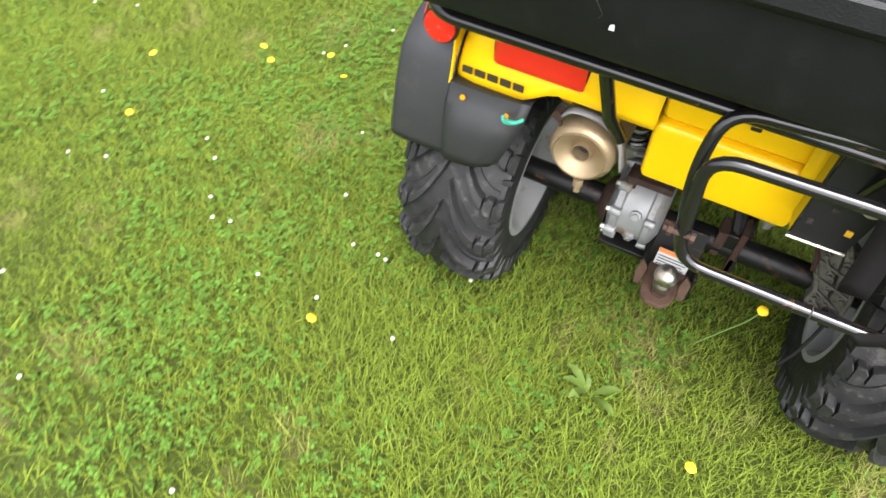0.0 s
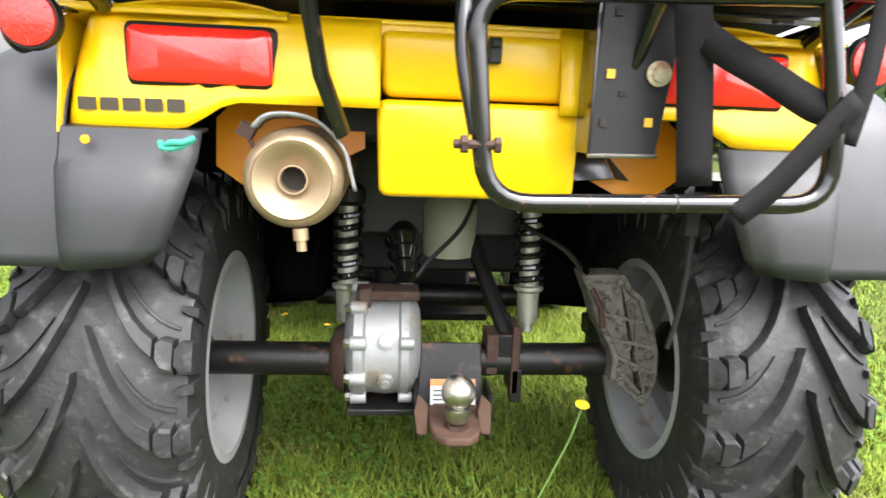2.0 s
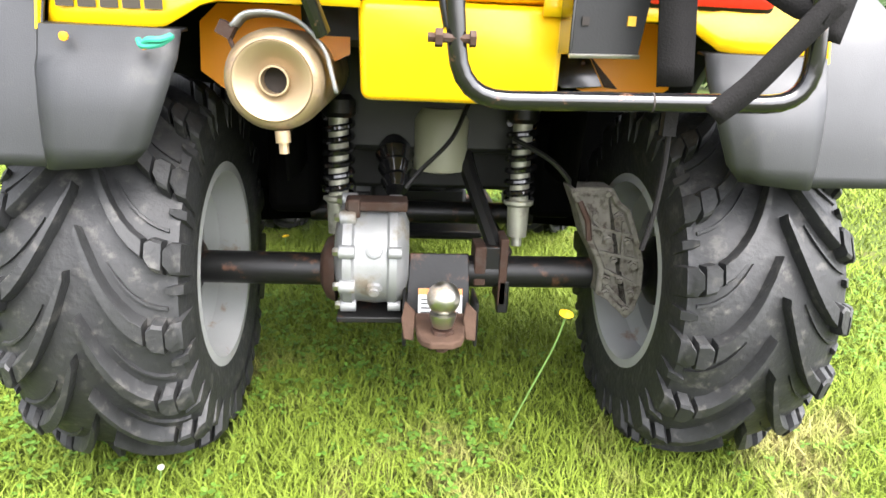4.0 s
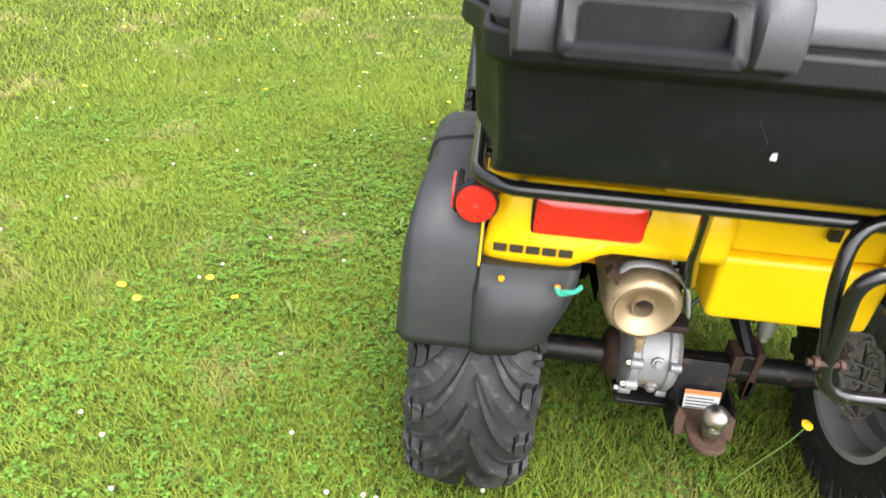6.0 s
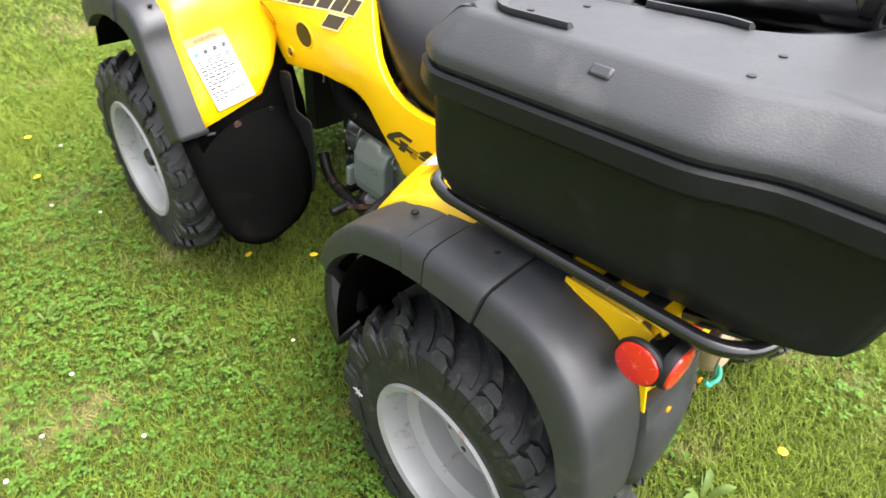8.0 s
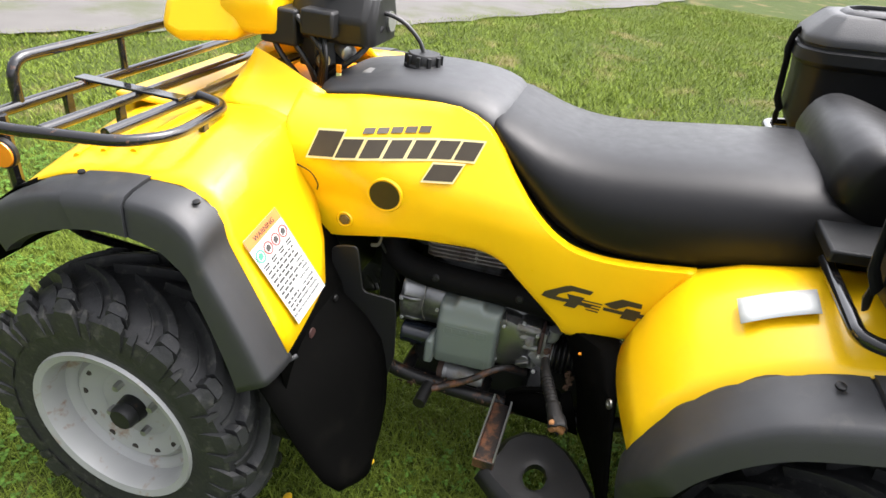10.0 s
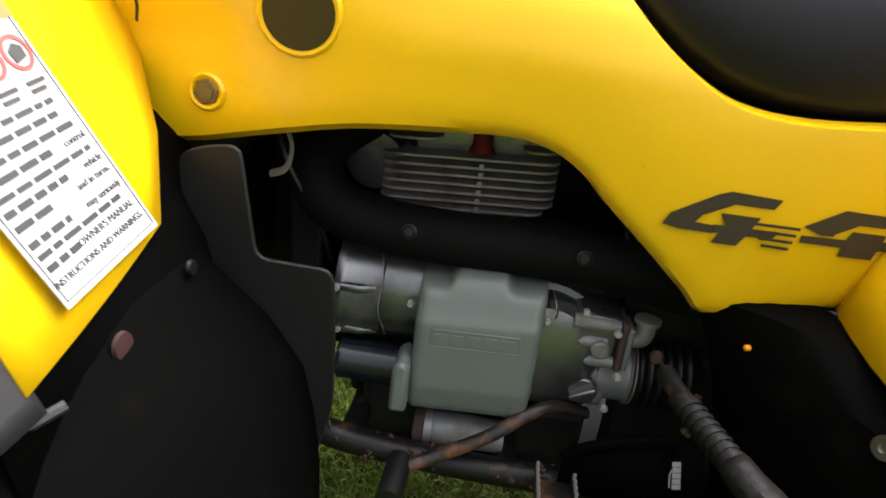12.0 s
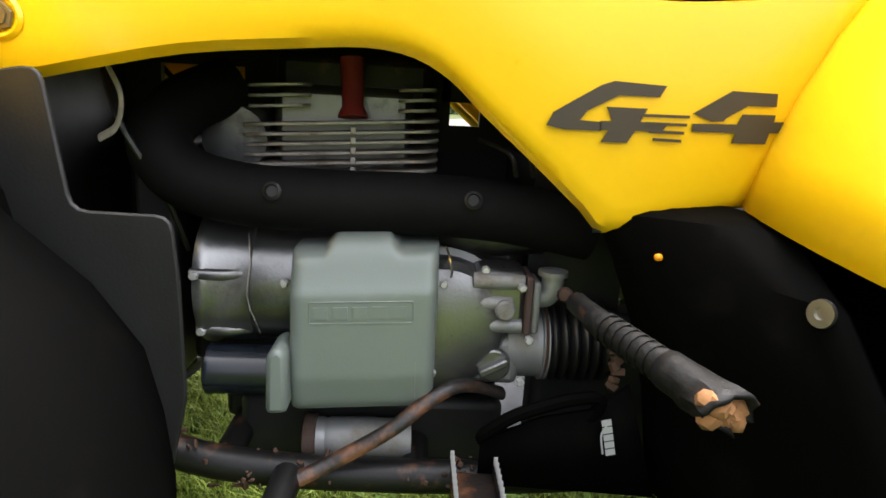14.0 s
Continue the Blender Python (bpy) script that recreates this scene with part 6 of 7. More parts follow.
def cover_face(steps=30):
    depth = [(0.300, 0.176), (0.318, 0.181), (0.345, 0.187), (0.424, 0.187), (0.431, 0.1835), (0.440, 0.1800), (0.455, 0.1745), (0.480, 0.162)]
    rows = []
    us = [0, 0, 0.008, 0.02, 0.04, 0.07] + [0.10 + 0.80 * k / steps for k in range(steps + 1)] + [0.93, 0.96, 0.98, 0.992, 1, 1]
    vs = [0, 0, 0.008, 0.02, 0.04, 0.07] + [0.10 + 0.80 * k / steps for k in range(steps + 1)] + [0.93, 0.96, 0.98, 0.992, 1, 1]
    for i, v in enumerate(vs):
        row = []
        for j, u in enumerate(us):
            y = 0.779 - 0.133 * u
            hump = max(0.0, min(1.0, (0.036 - abs(y - 0.716)) / 0.013))
            top = 0.461 + 0.013 * hump * hump * (3 - 2 * hump)
            z = 0.308 + v * (top - 0.308)
            k = next(n for n in range(1, len(depth)) if z <= depth[n][0])
            f = (z - depth[k - 1][0]) / (depth[k][0] - depth[k - 1][0])
            x = depth[k - 1][1] + f * (depth[k][1] - depth[k - 1][1])
            for e in (min(u, 1 - u) * 0.133, min(v, 1 - v) * 0.155):
                q = 1 - min(1.0, e / 0.011)
                x -= 0.011 * (1 - math.sqrt(max(0.0, 1 - q * q)))
            if i in (0, len(vs) - 1) or j in (0, len(us) - 1):
                x = 0.10
            row.append((-x, y, z + 0.065 * (0.71 - y)))
        rows.append(row)
    return Geo().grid(rows)


part("engine_cover", cover_face(), COVER, eng, "smooth grey-green engine side cover", angle=60)
nm = new("maker_plate")
nm.parent = eng
part("plate_frame", Geo().tube(fillet([(-0.1872, 0.760, 0.4150), (-0.1872, 0.668, 0.4200), (-0.1872, 0.668, 0.4000), (-0.1872, 0.760, 0.3950)], 0.002, 2, closed=True), 0.0007, 5, closed=True), COVER, nm)
mark_blocks("mark_block", 5, (-0.1866, 0.756, 0.3992), (0, -1, 0.06), (0, 0.06, 1), 0.011, 0.0130, 0.0045, 0.0, COVER, nm, 0.0016)
part("cover_line", Geo().tube([(-0.1868, 0.664, 0.362), (-0.1860, 0.663, 0.326)], 0.0005, 5), ALU, eng)
part("wire_clip", Geo().tube(smooth_path([(-0.15, 0.640, 0.463), (-0.165, 0.636, 0.455), (-0.168, 0.634, 0.445), (-0.16, 0.634, 0.436)]), 0.0012, 5), STEEL, eng)
for y, z, x in ((0.789, 0.421, -0.148), (0.640, 0.427, -0.150), (0.647, 0.338, -0.152), (0.786, 0.342, -0.150), (0.768, 0.262, -0.125), (0.566, 0.428, -0.155), (0.556, 0.376, -0.155), (0.560, 0.330, -0.15), (0.600, 0.440, -0.14)):
    part("engine_bolt", Geo().lathe([(0.0043, 0), (0.0043, 0.005), (0.003, 0.0065), (0, 0.0065)], (x, y, z), (-1, 0, 0), 6), ZINC, eng)
# generator cover: ribbed drum lying along the bike
DRUM = (-0.070, 0.407)


def drum_x(z, r=0.0685):
    return DRUM[0] - math.sqrt(max(0.0, r * r - (z - DRUM[1]) ** 2))


part("generator_cover", Geo().lathe([(0.056, 0.0), (0.072, 0.004), (0.073, 0.010), (0.072, 0.014), (0.0695, 0.017), (0.0695, 0.040), (0.0685, 0.043), (0.0685, 0.056), (0.0665, 0.058), (0.0665, 0.11), (0.060, 0.16)], (DRUM[0], 0.882, DRUM[1]), (0, -1, 0), 40), DARKALU, eng, "dark ribbed generator cover")
for z in (0.423, 0.362):
    x = drum_x(z)
    part("cover_boss", Geo().tube([(x - 0.001, 0.880, z), (x - 0.001, 0.850, z), (x + 0.007, 0.830, z)], 0.0058, 10), DARKALU, eng)
    part("boss_bolt", Geo().lathe([(0.0042, 0), (0.0042, 0.005), (0, 0.006)], (x - 0.0055, 0.874, z), (-1, 0.2, 0), 6), ZINC, eng)
part("cover_seam", Geo().tube([(drum_x(z, 0.0695), 0.826 - 0.0025 * math.sin(z * 90) + 0.08 * (z - 0.42), z) for z in (0.460, 0.45, 0.435, 0.42, 0.405, 0.39, 0.375, 0.36)], 0.0006, 5), FIN, eng)
# black filler added behind the can, where the gap lies in shade
part("crankcase_filler", Geo().box((-0.025, 0.822, 0.315), (0.13, 0.085, 0.13)).box((-0.02, 0.870, 0.345), (0.12, 0.06, 0.07)), BLACK, eng, bevel=0.008)
part("cooling_can", Geo().lathe([(0.024, 0), (0.0265, 0.002), (0.0265, 0.006), (0.0255, 0.008), (0.0255, 0.10)], (-0.118, 0.872, 0.319), (0, -1, 0), 20), mat("blue_black_paint", (0.012, 0.016, 0.024), 0.25, var=0.2), eng, "glossy blue-black oil can")
part("can_bracket", Geo().prism([(0, 0), (0.020, 0), (0.022, 0.056), (0.014, 0.064), (0.004, 0.056)], (-0.150, 0.797, 0.312), (0, -1, 0.05), (0, 0.05, 1), 0.05), COVER, eng, bevel=0.005)
part("clutch_cover", Geo().lathe([(0.066, 0.0), (0.066, 0.05), (0.060, 0.062), (0.045, 0.068), (0.0, 0.069)], (-0.085, 0.640, 0.380), (-1, 0, 0), 36, caps=False), DARKALU, eng, "dark rounded clutch housing")
part("clutch_rim", Geo().lathe([(0.073, 0.0), (0.073, 0.024), (0.066, 0.026)], (-0.085, 0.640, 0.380), (-1, 0, 0), 36, caps=False), ALU, eng)
pump = part("oil_pump", Geo().box((-0.122, 0.585, 0.410), (0.05, 0.050, 0.062)), DARKALU, eng, "aluminium oil pump with cast pipes", bevel=0.006)
for z, y1 in ((0.430, 0.562), (0.408, 0.572), (0.386, 0.562)):
    part("pump_pipe", Geo().tube([(-0.144, 0.612, z), (-0.145, y1, z)], [0.0085, 0.0075], 12), ALU, pump, bevel=0.001)
part("pump_plug", Geo().lathe([(0.010, 0), (0.010, 0.016), (0.008, 0.018), (0.0, 0.018)], (-0.14, 0.580, 0.404), (-1, 0, 0), 16), ALU, pump)
part("pump_flange", Geo().box((-0.13, 0.550, 0.405), (0.04, 0.008, 0.052)), ALU, pump, bevel=0.003)
part("pump_elbow", Geo().tube(smooth_path([(-0.13, 0.550, 0.412), (-0.133, 0.538, 0.414), (-0.134, 0.533, 0.424), (-0.134, 0.533, 0.440)]), 0.011, 12), ALU, pump)
part("elbow_collar", Geo().lathe([(0.010, 0), (0.0145, 0.001), (0.0145, 0.006), (0.010, 0.007)], (-0.134, 0.533, 0.434), (0, 0, 1), 18), ALU, pump)
part("pump_gasket", Geo().box((-0.13, 0.5575, 0.408), (0.046, 0.007, 0.058)), mat("gasket", (0.07, 0.04, 0.035), 0.7), eng, bevel=0.002)
part("pump_case", Geo().box((-0.105, 0.595, 0.345), (0.07, 0.07, 0.05)), ALU, eng, bevel=0.008)
part("filler_cap", Geo().lathe([(0.0165, 0), (0.0175, 0.003), (0.0165, 0.010), (0.0, 0.0105)], (-0.140, 0.587, 0.345), (-1, 0, 0), 24, caps=False).box((-0.153, 0.587, 0.345), (0.010, 0.031, 0.008), Euler((radians(-28), 0, 0)).to_matrix()), DARKALU, eng, "ribbed black oil filler cap", bevel=0.002)
part("shaft_housing", Geo().lathe([(0.036, 0), (0.036, 0.035), (0.039, 0.036), (0.039, 0.042)], (-0.105, 0.572, 0.355), (0, -1, 0), 28), ALU, eng)
prof, h = [], 0.0
for k in range(6):
    prof += [(0.034, h), (0.042, h + 0.004), (0.042, h + 0.006), (0.034, h + 0.0105)]
    h += 0.0105
part("bellows", Geo().lathe(prof + [(0.03, h + 0.01)], (-0.105, 0.530, 0.358), (0, -1, 0.03), 28), HOSE, eng, "black rubber drive shaft bellows", angle=70)
part("bellows_clip", Geo().lathe([(0.040, 0), (0.0415, 0.0015), (0.040, 0.003)], (-0.105, 0.535, 0.358), (0, -1, 0), 28, caps=False), RUSTBROWN, eng)
part("starter_motor", Geo().lathe([(0.016, -0.006), (0.020, 0.0), (0.0205, 0.012), (0.019, 0.016), (0.0205, 0.020), (0.0205, 0.062), (0.0195, 0.066), (0.0195, 0.10)], (-0.148, 0.764, 0.262), (0, -1, 0.02), 24), ALU, eng, "cast aluminium starter motor")
part("starter_band", Geo().lathe([(0.021, 0), (0.0235, 0.001), (0.0235, 0.012), (0.021, 0.013)], (-0.148, 0.770, 0.262), (0, -1, 0.02), 24), RUST, eng)

# cylinder with cooling fins
cyl = part("cylinder", Geo().box((0.02, 0.75, 0.535), (0.10, 0.15, 0.14)), DARKALU, eng, bevel=0.01)
def fin_plate(y0, y1, z, x0, x1, tilt=0.065):
    o = fillet([(x0, y0, 0), (x1, y0, 0), (x1, y1, 0), (x0, y1, 0)], 0.022, 4, closed=True)
    yc = (y0 + y1) / 2
    return Geo().rings([[(p.x, p.y, z + dz + tilt * (yc - p.y)) for p in o] for dz in (0, 0.0034)])


for k in range(7):
    part("cooling_fin", fin_plate(0.648 + (0.01 if k > 5 else 0), 0.852, 0.566 - 0.0102 * k, -0.065, 0.08), FIN, cyl, bevel=0.0008)
for k in range(3):
    part("cooling_fin", fin_plate(0.785, 0.848, 0.580 + 0.0105 * k, -0.060, 0.08), FIN, cyl, bevel=0.0008)
    part("cooling_fin", fin_plate(0.652, 0.692, 0.582 + 0.0105 * k, -0.060, 0.08), FIN, cyl, bevel=0.0008)
for k in range(6):
    part("fin_rib", Geo().box((-0.0645, 0.736, 0.561 - 0.0102 * k), (0.006, 0.006, 0.0075)), FIN, cyl, bevel=0.001)
part("cylinder_head", Geo().box((0.03, 0.74, 0.61), (0.10, 0.17, 0.06)), FRAME, eng, bevel=0.012)
part("plug_cap", Geo().lathe([(0.016, 0), (0.014, 0.006), (0.011, 0.010), (0.012, 0.06)], (-0.055, 0.738, 0.574), (0.15, 0.05, 1), 16), REDCAP, eng, "dull red spark plug cap")
part("cylinder_side", Geo().lathe([(0.034, 0), (0.036, 0.01), (0.036, 0.09)], (-0.045, 0.862, 0.545), (1, 0, 0), 24), DARKALU, eng)

# exhaust pipe shield
hp = smooth_path([(-0.03, 0.87, 0.60), (-0.075, 0.905, 0.575), (-0.115, 0.912, 0.545), (-0.130, 0.885, 0.515), (-0.134, 0.83, 0.501), (-0.134, 0.75, 0.498), (-0.134, 0.66, 0.499), (-0.132, 0.58, 0.494), (-0.128, 0.50, 0.480)], 6)
pipe = part("pipe_shield", Geo().tube(hp, 0.0295, 18), mat("matt_black_shield", (0.0040, 0.0040, 0.0042), 0.72, spec=0.12, var=0.2, scale=20, bump=0.1), bike, "matt black exhaust pipe heat shield")
for y in (0.797, 0.618):
    part("shield_clip", Geo().lathe([(0.0082, 0.0), (0.0085, 0.002), (0.006, 0.0035), (0.005, 0.001), (0.0, 0.001)], (-0.1625, y, 0.509), (-1, 0, 0.25), 18, caps=False), BLACK, pipe)
part("manifold", Geo().tube(smooth_path([(-0.06, 0.892, 0.50), (-0.08, 0.888, 0.485), (-0.09, 0.876, 0.476)]), 0.004, 8), STEEL, bike)
part("lower_case", Geo().box((0.0, 0.705, 0.245), (0.25, 0.27, 0.10)).box((0.0, 0.62, 0.215), (0.30, 0.44, 0.02)), BLACK, bike, bevel=0.012)
# black blocks and sheets added to stand in for shade deep in the bay
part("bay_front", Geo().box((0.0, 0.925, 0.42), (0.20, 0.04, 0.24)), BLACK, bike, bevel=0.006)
part("bay_shade_sheet", Geo().box((0.13, 0.85, 0.44), (0.012, 0.72, 0.25)).box((0.13, 0.85, 0.68), (0.012, 0.72, 0.11)).box((0.13, 0.54, 0.595), (0.012, 0.10, 0.06)).box((0.13, 0.61, 0.61), (0.012, 0.06, 0.03)).box((0.13, 0.762, 0.595), (0.012, 0.265, 0.06)).box((0.13, 1.10, 0.595), (0.012, 0.20, 0.06)), BLACK, bike)
part("upper_bay_block", Geo().box((0.0, 0.50, 0.64), (0.25, 0.12, 0.10)), BLACK, bike)
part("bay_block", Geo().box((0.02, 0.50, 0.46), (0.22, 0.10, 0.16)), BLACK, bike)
part("bay_end_filler", Geo().box((0.02, 1.07, 0.50), (0.30, 0.05, 0.32)), BLACK, bike)
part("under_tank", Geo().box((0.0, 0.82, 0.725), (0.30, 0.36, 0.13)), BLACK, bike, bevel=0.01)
part("strap_loop", Geo().tube(smooth_path([(-0.17, 0.930, 0.610), (-0.175, 0.918, 0.585), (-0.17, 0.925, 0.560), (-0.16, 0.945, 0.548)]), 0.004, 6, flat=0.4), FIN, bike)
part("loom", Geo().tube(smooth_path([(-0.12, 0.96, 0.62), (-0.15, 0.93, 0.56), (-0.14, 0.90, 0.50), (-0.11, 0.89, 0.44)]), 0.003, 6), HOSE, bike)
part("loom", Geo().tube(smooth_path([(-0.1, 0.61, 0.56), (-0.14, 0.585, 0.55), (-0.145, 0.578, 0.53)]), 0.0025, 6), HOSE, bike)
part("loom", Geo().tube(smooth_path([(-0.1, 0.59, 0.57), (-0.14, 0.568, 0.55), (-0.145, 0.562, 0.53)]), 0.0025, 6), HOSE, bike)
part("intake_pipe", Geo().tube([(-0.09, 0.64, 0.462), (-0.11, 0.59, 0.462), (-0.10, 0.54, 0.465)], 0.016, 12), HOSE, bike)

# lower frame and gear lever
part("lower_frame", Geo().tube(smooth_path([(-0.17, 0.95, 0.32), (-0.185, 0.895, 0.272), (-0.185, 0.80, 0.250), (-0.185, 0.62, 0.246), (-0.185, 0.44, 0.26), (-0.18, 0.30, 0.30)]), 0.016, 12).tube([(0.185, 0.95, 0.32), (0.185, 0.88, 0.25), (0.185, 0.40, 0.25), (0.18, 0.30, 0.30)], 0.016, 12).tube([(-0.185, 0.66, 0.246), (0.185, 0.66, 0.246)], 0.014, 10).tube([(-0.185, 0.84, 0.252), (0.185, 0.84, 0.252)], 0.014, 10), FRAME, bike, "black frame tubes flaking to rust")
g = Geo()
r = random.Random(9)
for k in range(46):
    y = r.choice((0.83, 0.86, 0.63, 0.60, 0.81, 0.75)) + r.gauss(0, 0.013)
    a = r.uniform(-0.4, 2.6)
    g.box((-0.185 - 0.0155 * math.sin(a), y, 0.249 + 0.0155 * math.cos(a) + (0.02 if y > 0.85 else 0)), (r.uniform(0.002, 0.005), r.uniform(0.004, 0.011), r.uniform(0.002, 0.005)), Euler((r.uniform(0, 3), r.uniform(0, 3), r.uniform(0, 3))).to_matrix())
tagged(part("flaking_rust", g, RUSTBROWN, bike, "brown flaking rust on the frame", bevel=0.001), kind="stuff")
lever = part("gear_lever", Geo().tube(smooth_path([(-0.215, 0.765, 0.258), (-0.205, 0.735, 0.270), (-0.195, 0.683, 0.299), (-0.180, 0.645, 0.325), (-0.165, 0.615, 0.331), (-0.140, 0.575, 0.312)]), [0.0075] * 31, 10, flat=0.7), LEVER, bike, "rusty gear lever")
part("lever_rubber", Geo().tube([(-0.205, 0.775, 0.256), (-0.262, 0.778, 0.250)], 0.014, 12), HOSE, lever)
# toothed foot peg
peg = part("foot_peg", Geo().box((-0.292, 0.606, 0.258), (0.176, 0.036, 0.008)).box((-0.292, 0.626, 0.265), (0.18, 0.003, 0.022)).box((-0.292, 0.587, 0.265), (0.18, 0.003, 0.022)).box((-0.382, 0.606, 0.265), (0.003, 0.04, 0.022)), LEVER, bike, "rusty toothed steel foot peg", bevel=0.001)
tooth = mesh_of("peg_tooth", Geo().prism([(0, 0), (0.0055, 0), (0.0028, 0.008)], (0, 0, 0), (1, 0, 0), (0, 0, 1), 0.0035), SCREW, smooth=False)
for k in range(20):
    for y in (0.626, 0.587):
        ob = new("peg_tooth", tooth)
        ob.parent = peg
        ob.location = (-0.380 + 0.0092 * k, y + 0.002, 0.2755)
# rubber-covered bar with a broken end
p0 = Vector((-0.276, 0.534, 0.441))
d = Vector((-0.412, 0.484, 0.430)) - p0
d = d * 0.93
bar = part("step_bar", Geo().tube([p0 + Vector((0.03, 0.004, 0.002)), p0 + Vector((0.012, 0.002, 0.002)), p0 + d * 0.5, p0 + d * 0.9], 0.009, 10), FRAME, bike, "ribbed black rubber bar with a torn end")
g = Geo().tube([p0 + d * 0.0, p0 + d * 0.02, p0 + d * 0.08, p0 + d * 0.7], [0.008, 0.0100, 0.0106, 0.0110], 10)
for k in range(9):
    c = p0 + d * (0.14 + 0.062 * k)
    part("sleeve_rib", Geo().tube([c, c + d * 0.030], [0.0122, 0.0118], 12), PERISHED, bar)
part("rubber_sleeve", g, PERISHED, bar)
un = d.normalized()
side, up = un.cross(Vector((0, 0, 1))).normalized(), Vector((0, 0, 1))
r = random.Random(3)
rows = []
for k in range(8):
    t = 0.62 + 0.40 * k / 7
    row = []
    for m in range(12):
        a = 2 * math.pi * m / 12
        e = t if k < 7 else t + r.uniform(-0.13, 0.05)
        wob = 1 + (0.17 * r.uniform(-1, 1) if k > 2 else 0)
        row.append(p0 + d * e + side * (0.0122 + 0.0030 * k / 7) * wob * math.cos(a) + up * (0.0118 - 0.001 * k / 7) * wob * math.sin(a))
    rows.append(row)
for k in range(8):
    c = (-0.205 + r.uniform(-0.006, 0.006), 0.485 + r.uniform(-0.006, 0.006), 0.396 - 0.006 * k)
    part("rust_flake", Geo().box(c, (0.006, r.uniform(0.005, 0.011), r.uniform(0.006, 0.012)), Euler((r.uniform(0, 3), r.uniform(0, 0.6), r.uniform(0, 0.8))).to_matrix()), RUSTBROWN, bike, bevel=0.001)
part("panel_plug", Geo().lathe([(0.0030, -0.002), (0.0029, 0.0015), (0.002, 0.0025), (0, 0.003)], (-0.2525, 0.4795, 0.4845), (-0.5, 0.86, 0.1), 14), ORANGE, bike, "small orange plug")
part("bracket_knob", Geo().lathe([(0.0, -0.008), (0.006, -0.006), (0.007, 0.0), (0.005, 0.006), (0.0, 0.007)], (-0.215, 0.540, 0.440), (-1, 0.3, 0.2), 9, caps=False), RUST, bike)
# black filler added below the bellows in place of that gap's shade
part("arm_gap_filler", Geo().box((-0.09, 0.455, 0.290), (0.05, 0.17, 0.20)), BLACK, bike, bevel=0.01)
part("torn_rubber", Geo().grid(rows, close_u=True), PERISHED, bar, solid=0.003)
for k in range(14):
    c = p0 + d * r.uniform(0.90, 0.99) + side * r.uniform(-0.010, 0.010) + up * r.uniform(-0.008, 0.004)
    part("torn_filling", Geo().lathe([(0.0, -0.008), (0.005, -0.005), (0.008, 0.0), (0.005, 0.006), (0.0, 0.008)], c, (r.uniform(-1, 1), r.uniform(-1, 1), r.uniform(-1, 1)), 7, caps=False), FOAM, bar, "tan crumbling filling")
# foot guard and inner splash panel
edge = [(-0.386, 0.606, 0.258), (-0.412, 0.573, 0.256), (-0.436, 0.536, 0.254), (-0.460, 0.499, 0.252), (-0.484, 0.448, 0.250), (-0.505, 0.398, 0.252), (-0.480, 0.382, 0.272), (-0.440, 0.382, 0.284),
        (-0.390, 0.394, 0.286), (-0.334, 0.424, 0.280), (-0.280, 0.456, 0.266), (-0.245, 0.500, 0.257), (-0.250, 0.545, 0.255), (-0.285, 0.578, 0.254), (-0.322, 0.588, 0.255), (-0.358, 0.598, 0.257)]
mid = Vector((-0.362, 0.505, 0.252))
hole, rim2, lip = [], [], []
for p in edge:
    e = (Vector(p) - mid)
    e = Vector((e.x, e.y, 0)).normalized()
    hole.append(mid + Vector((e.x * 0.034, e.y * 0.024, 0.0)) + Vector((e.y * 0.006, -e.x * 0.006, 0)))
    rim2.append(mid + Vector((e.x * 0.043, e.y * 0.033, 0.003)))
    lip.append(Vector(p) + e * 0.010 - Vector((0, 0, 0.030)))
rows = [lip, [Vector(p) - Vector((0, 0, 0.004)) + (Vector(p) - q) * -0.2 for p, q in zip(edge, lip)], [Vector(p).lerp(mid, 0.10) for p in edge], [Vector(p).lerp(q, 0.6) - Vector((0, 0, 0.004)) for p, q in zip(edge, rim2)], rim2, hole, [h - Vector((0, 0, 0.012)) for h in hole]]
part("foot_guard", Geo().grid(rows, close_u=True), BLACK, bike, "black plastic foot guard with a hole", solid=0.004)
part("guard_rim", Geo().tube(fillet([(-0.205, 0.602, 0.300), (-0.215, 0.575, 0.327), (-0.215, 0.530, 0.343), (-0.215, 0.497, 0.348), (-0.21, 0.500, 0.325), (-0.205, 0.54, 0.315), (-0.20, 0.598, 0.292)], 0.012, 4, closed=True), 0.004, 8, closed=True)
     .grid([[(-0.206, 0.602, 0.296), (-0.20, 0.602, 0.25)], [(-0.213, 0.55, 0.325), (-0.205, 0.55, 0.25)], [(-0.213, 0.50, 0.335), (-0.21, 0.49, 0.25)], [(-0.215, 0.475, 0.36), (-0.215, 0.44, 0.25)]]), GUARD, bike, "black plastic side of the foot well", solid=0.004)
sg = new("step_mark")
sg.parent = bike
mark_blocks("mark_block", 5, (-0.2235, 0.4830, 0.297), (0, 0.22, 0.975), (0, 0.975, -0.22), 0.0085, 0.0058, 0.0014, 0.0, LABEL, sg, 0.0008)
part("mark_arc", Geo().tube(smooth_path([(-0.224, 0.4945, 0.297), (-0.224, 0.4975, 0.315), (-0.224, 0.4925, 0.327)]), 0.0009, 5), LABEL, sg)
rows = []
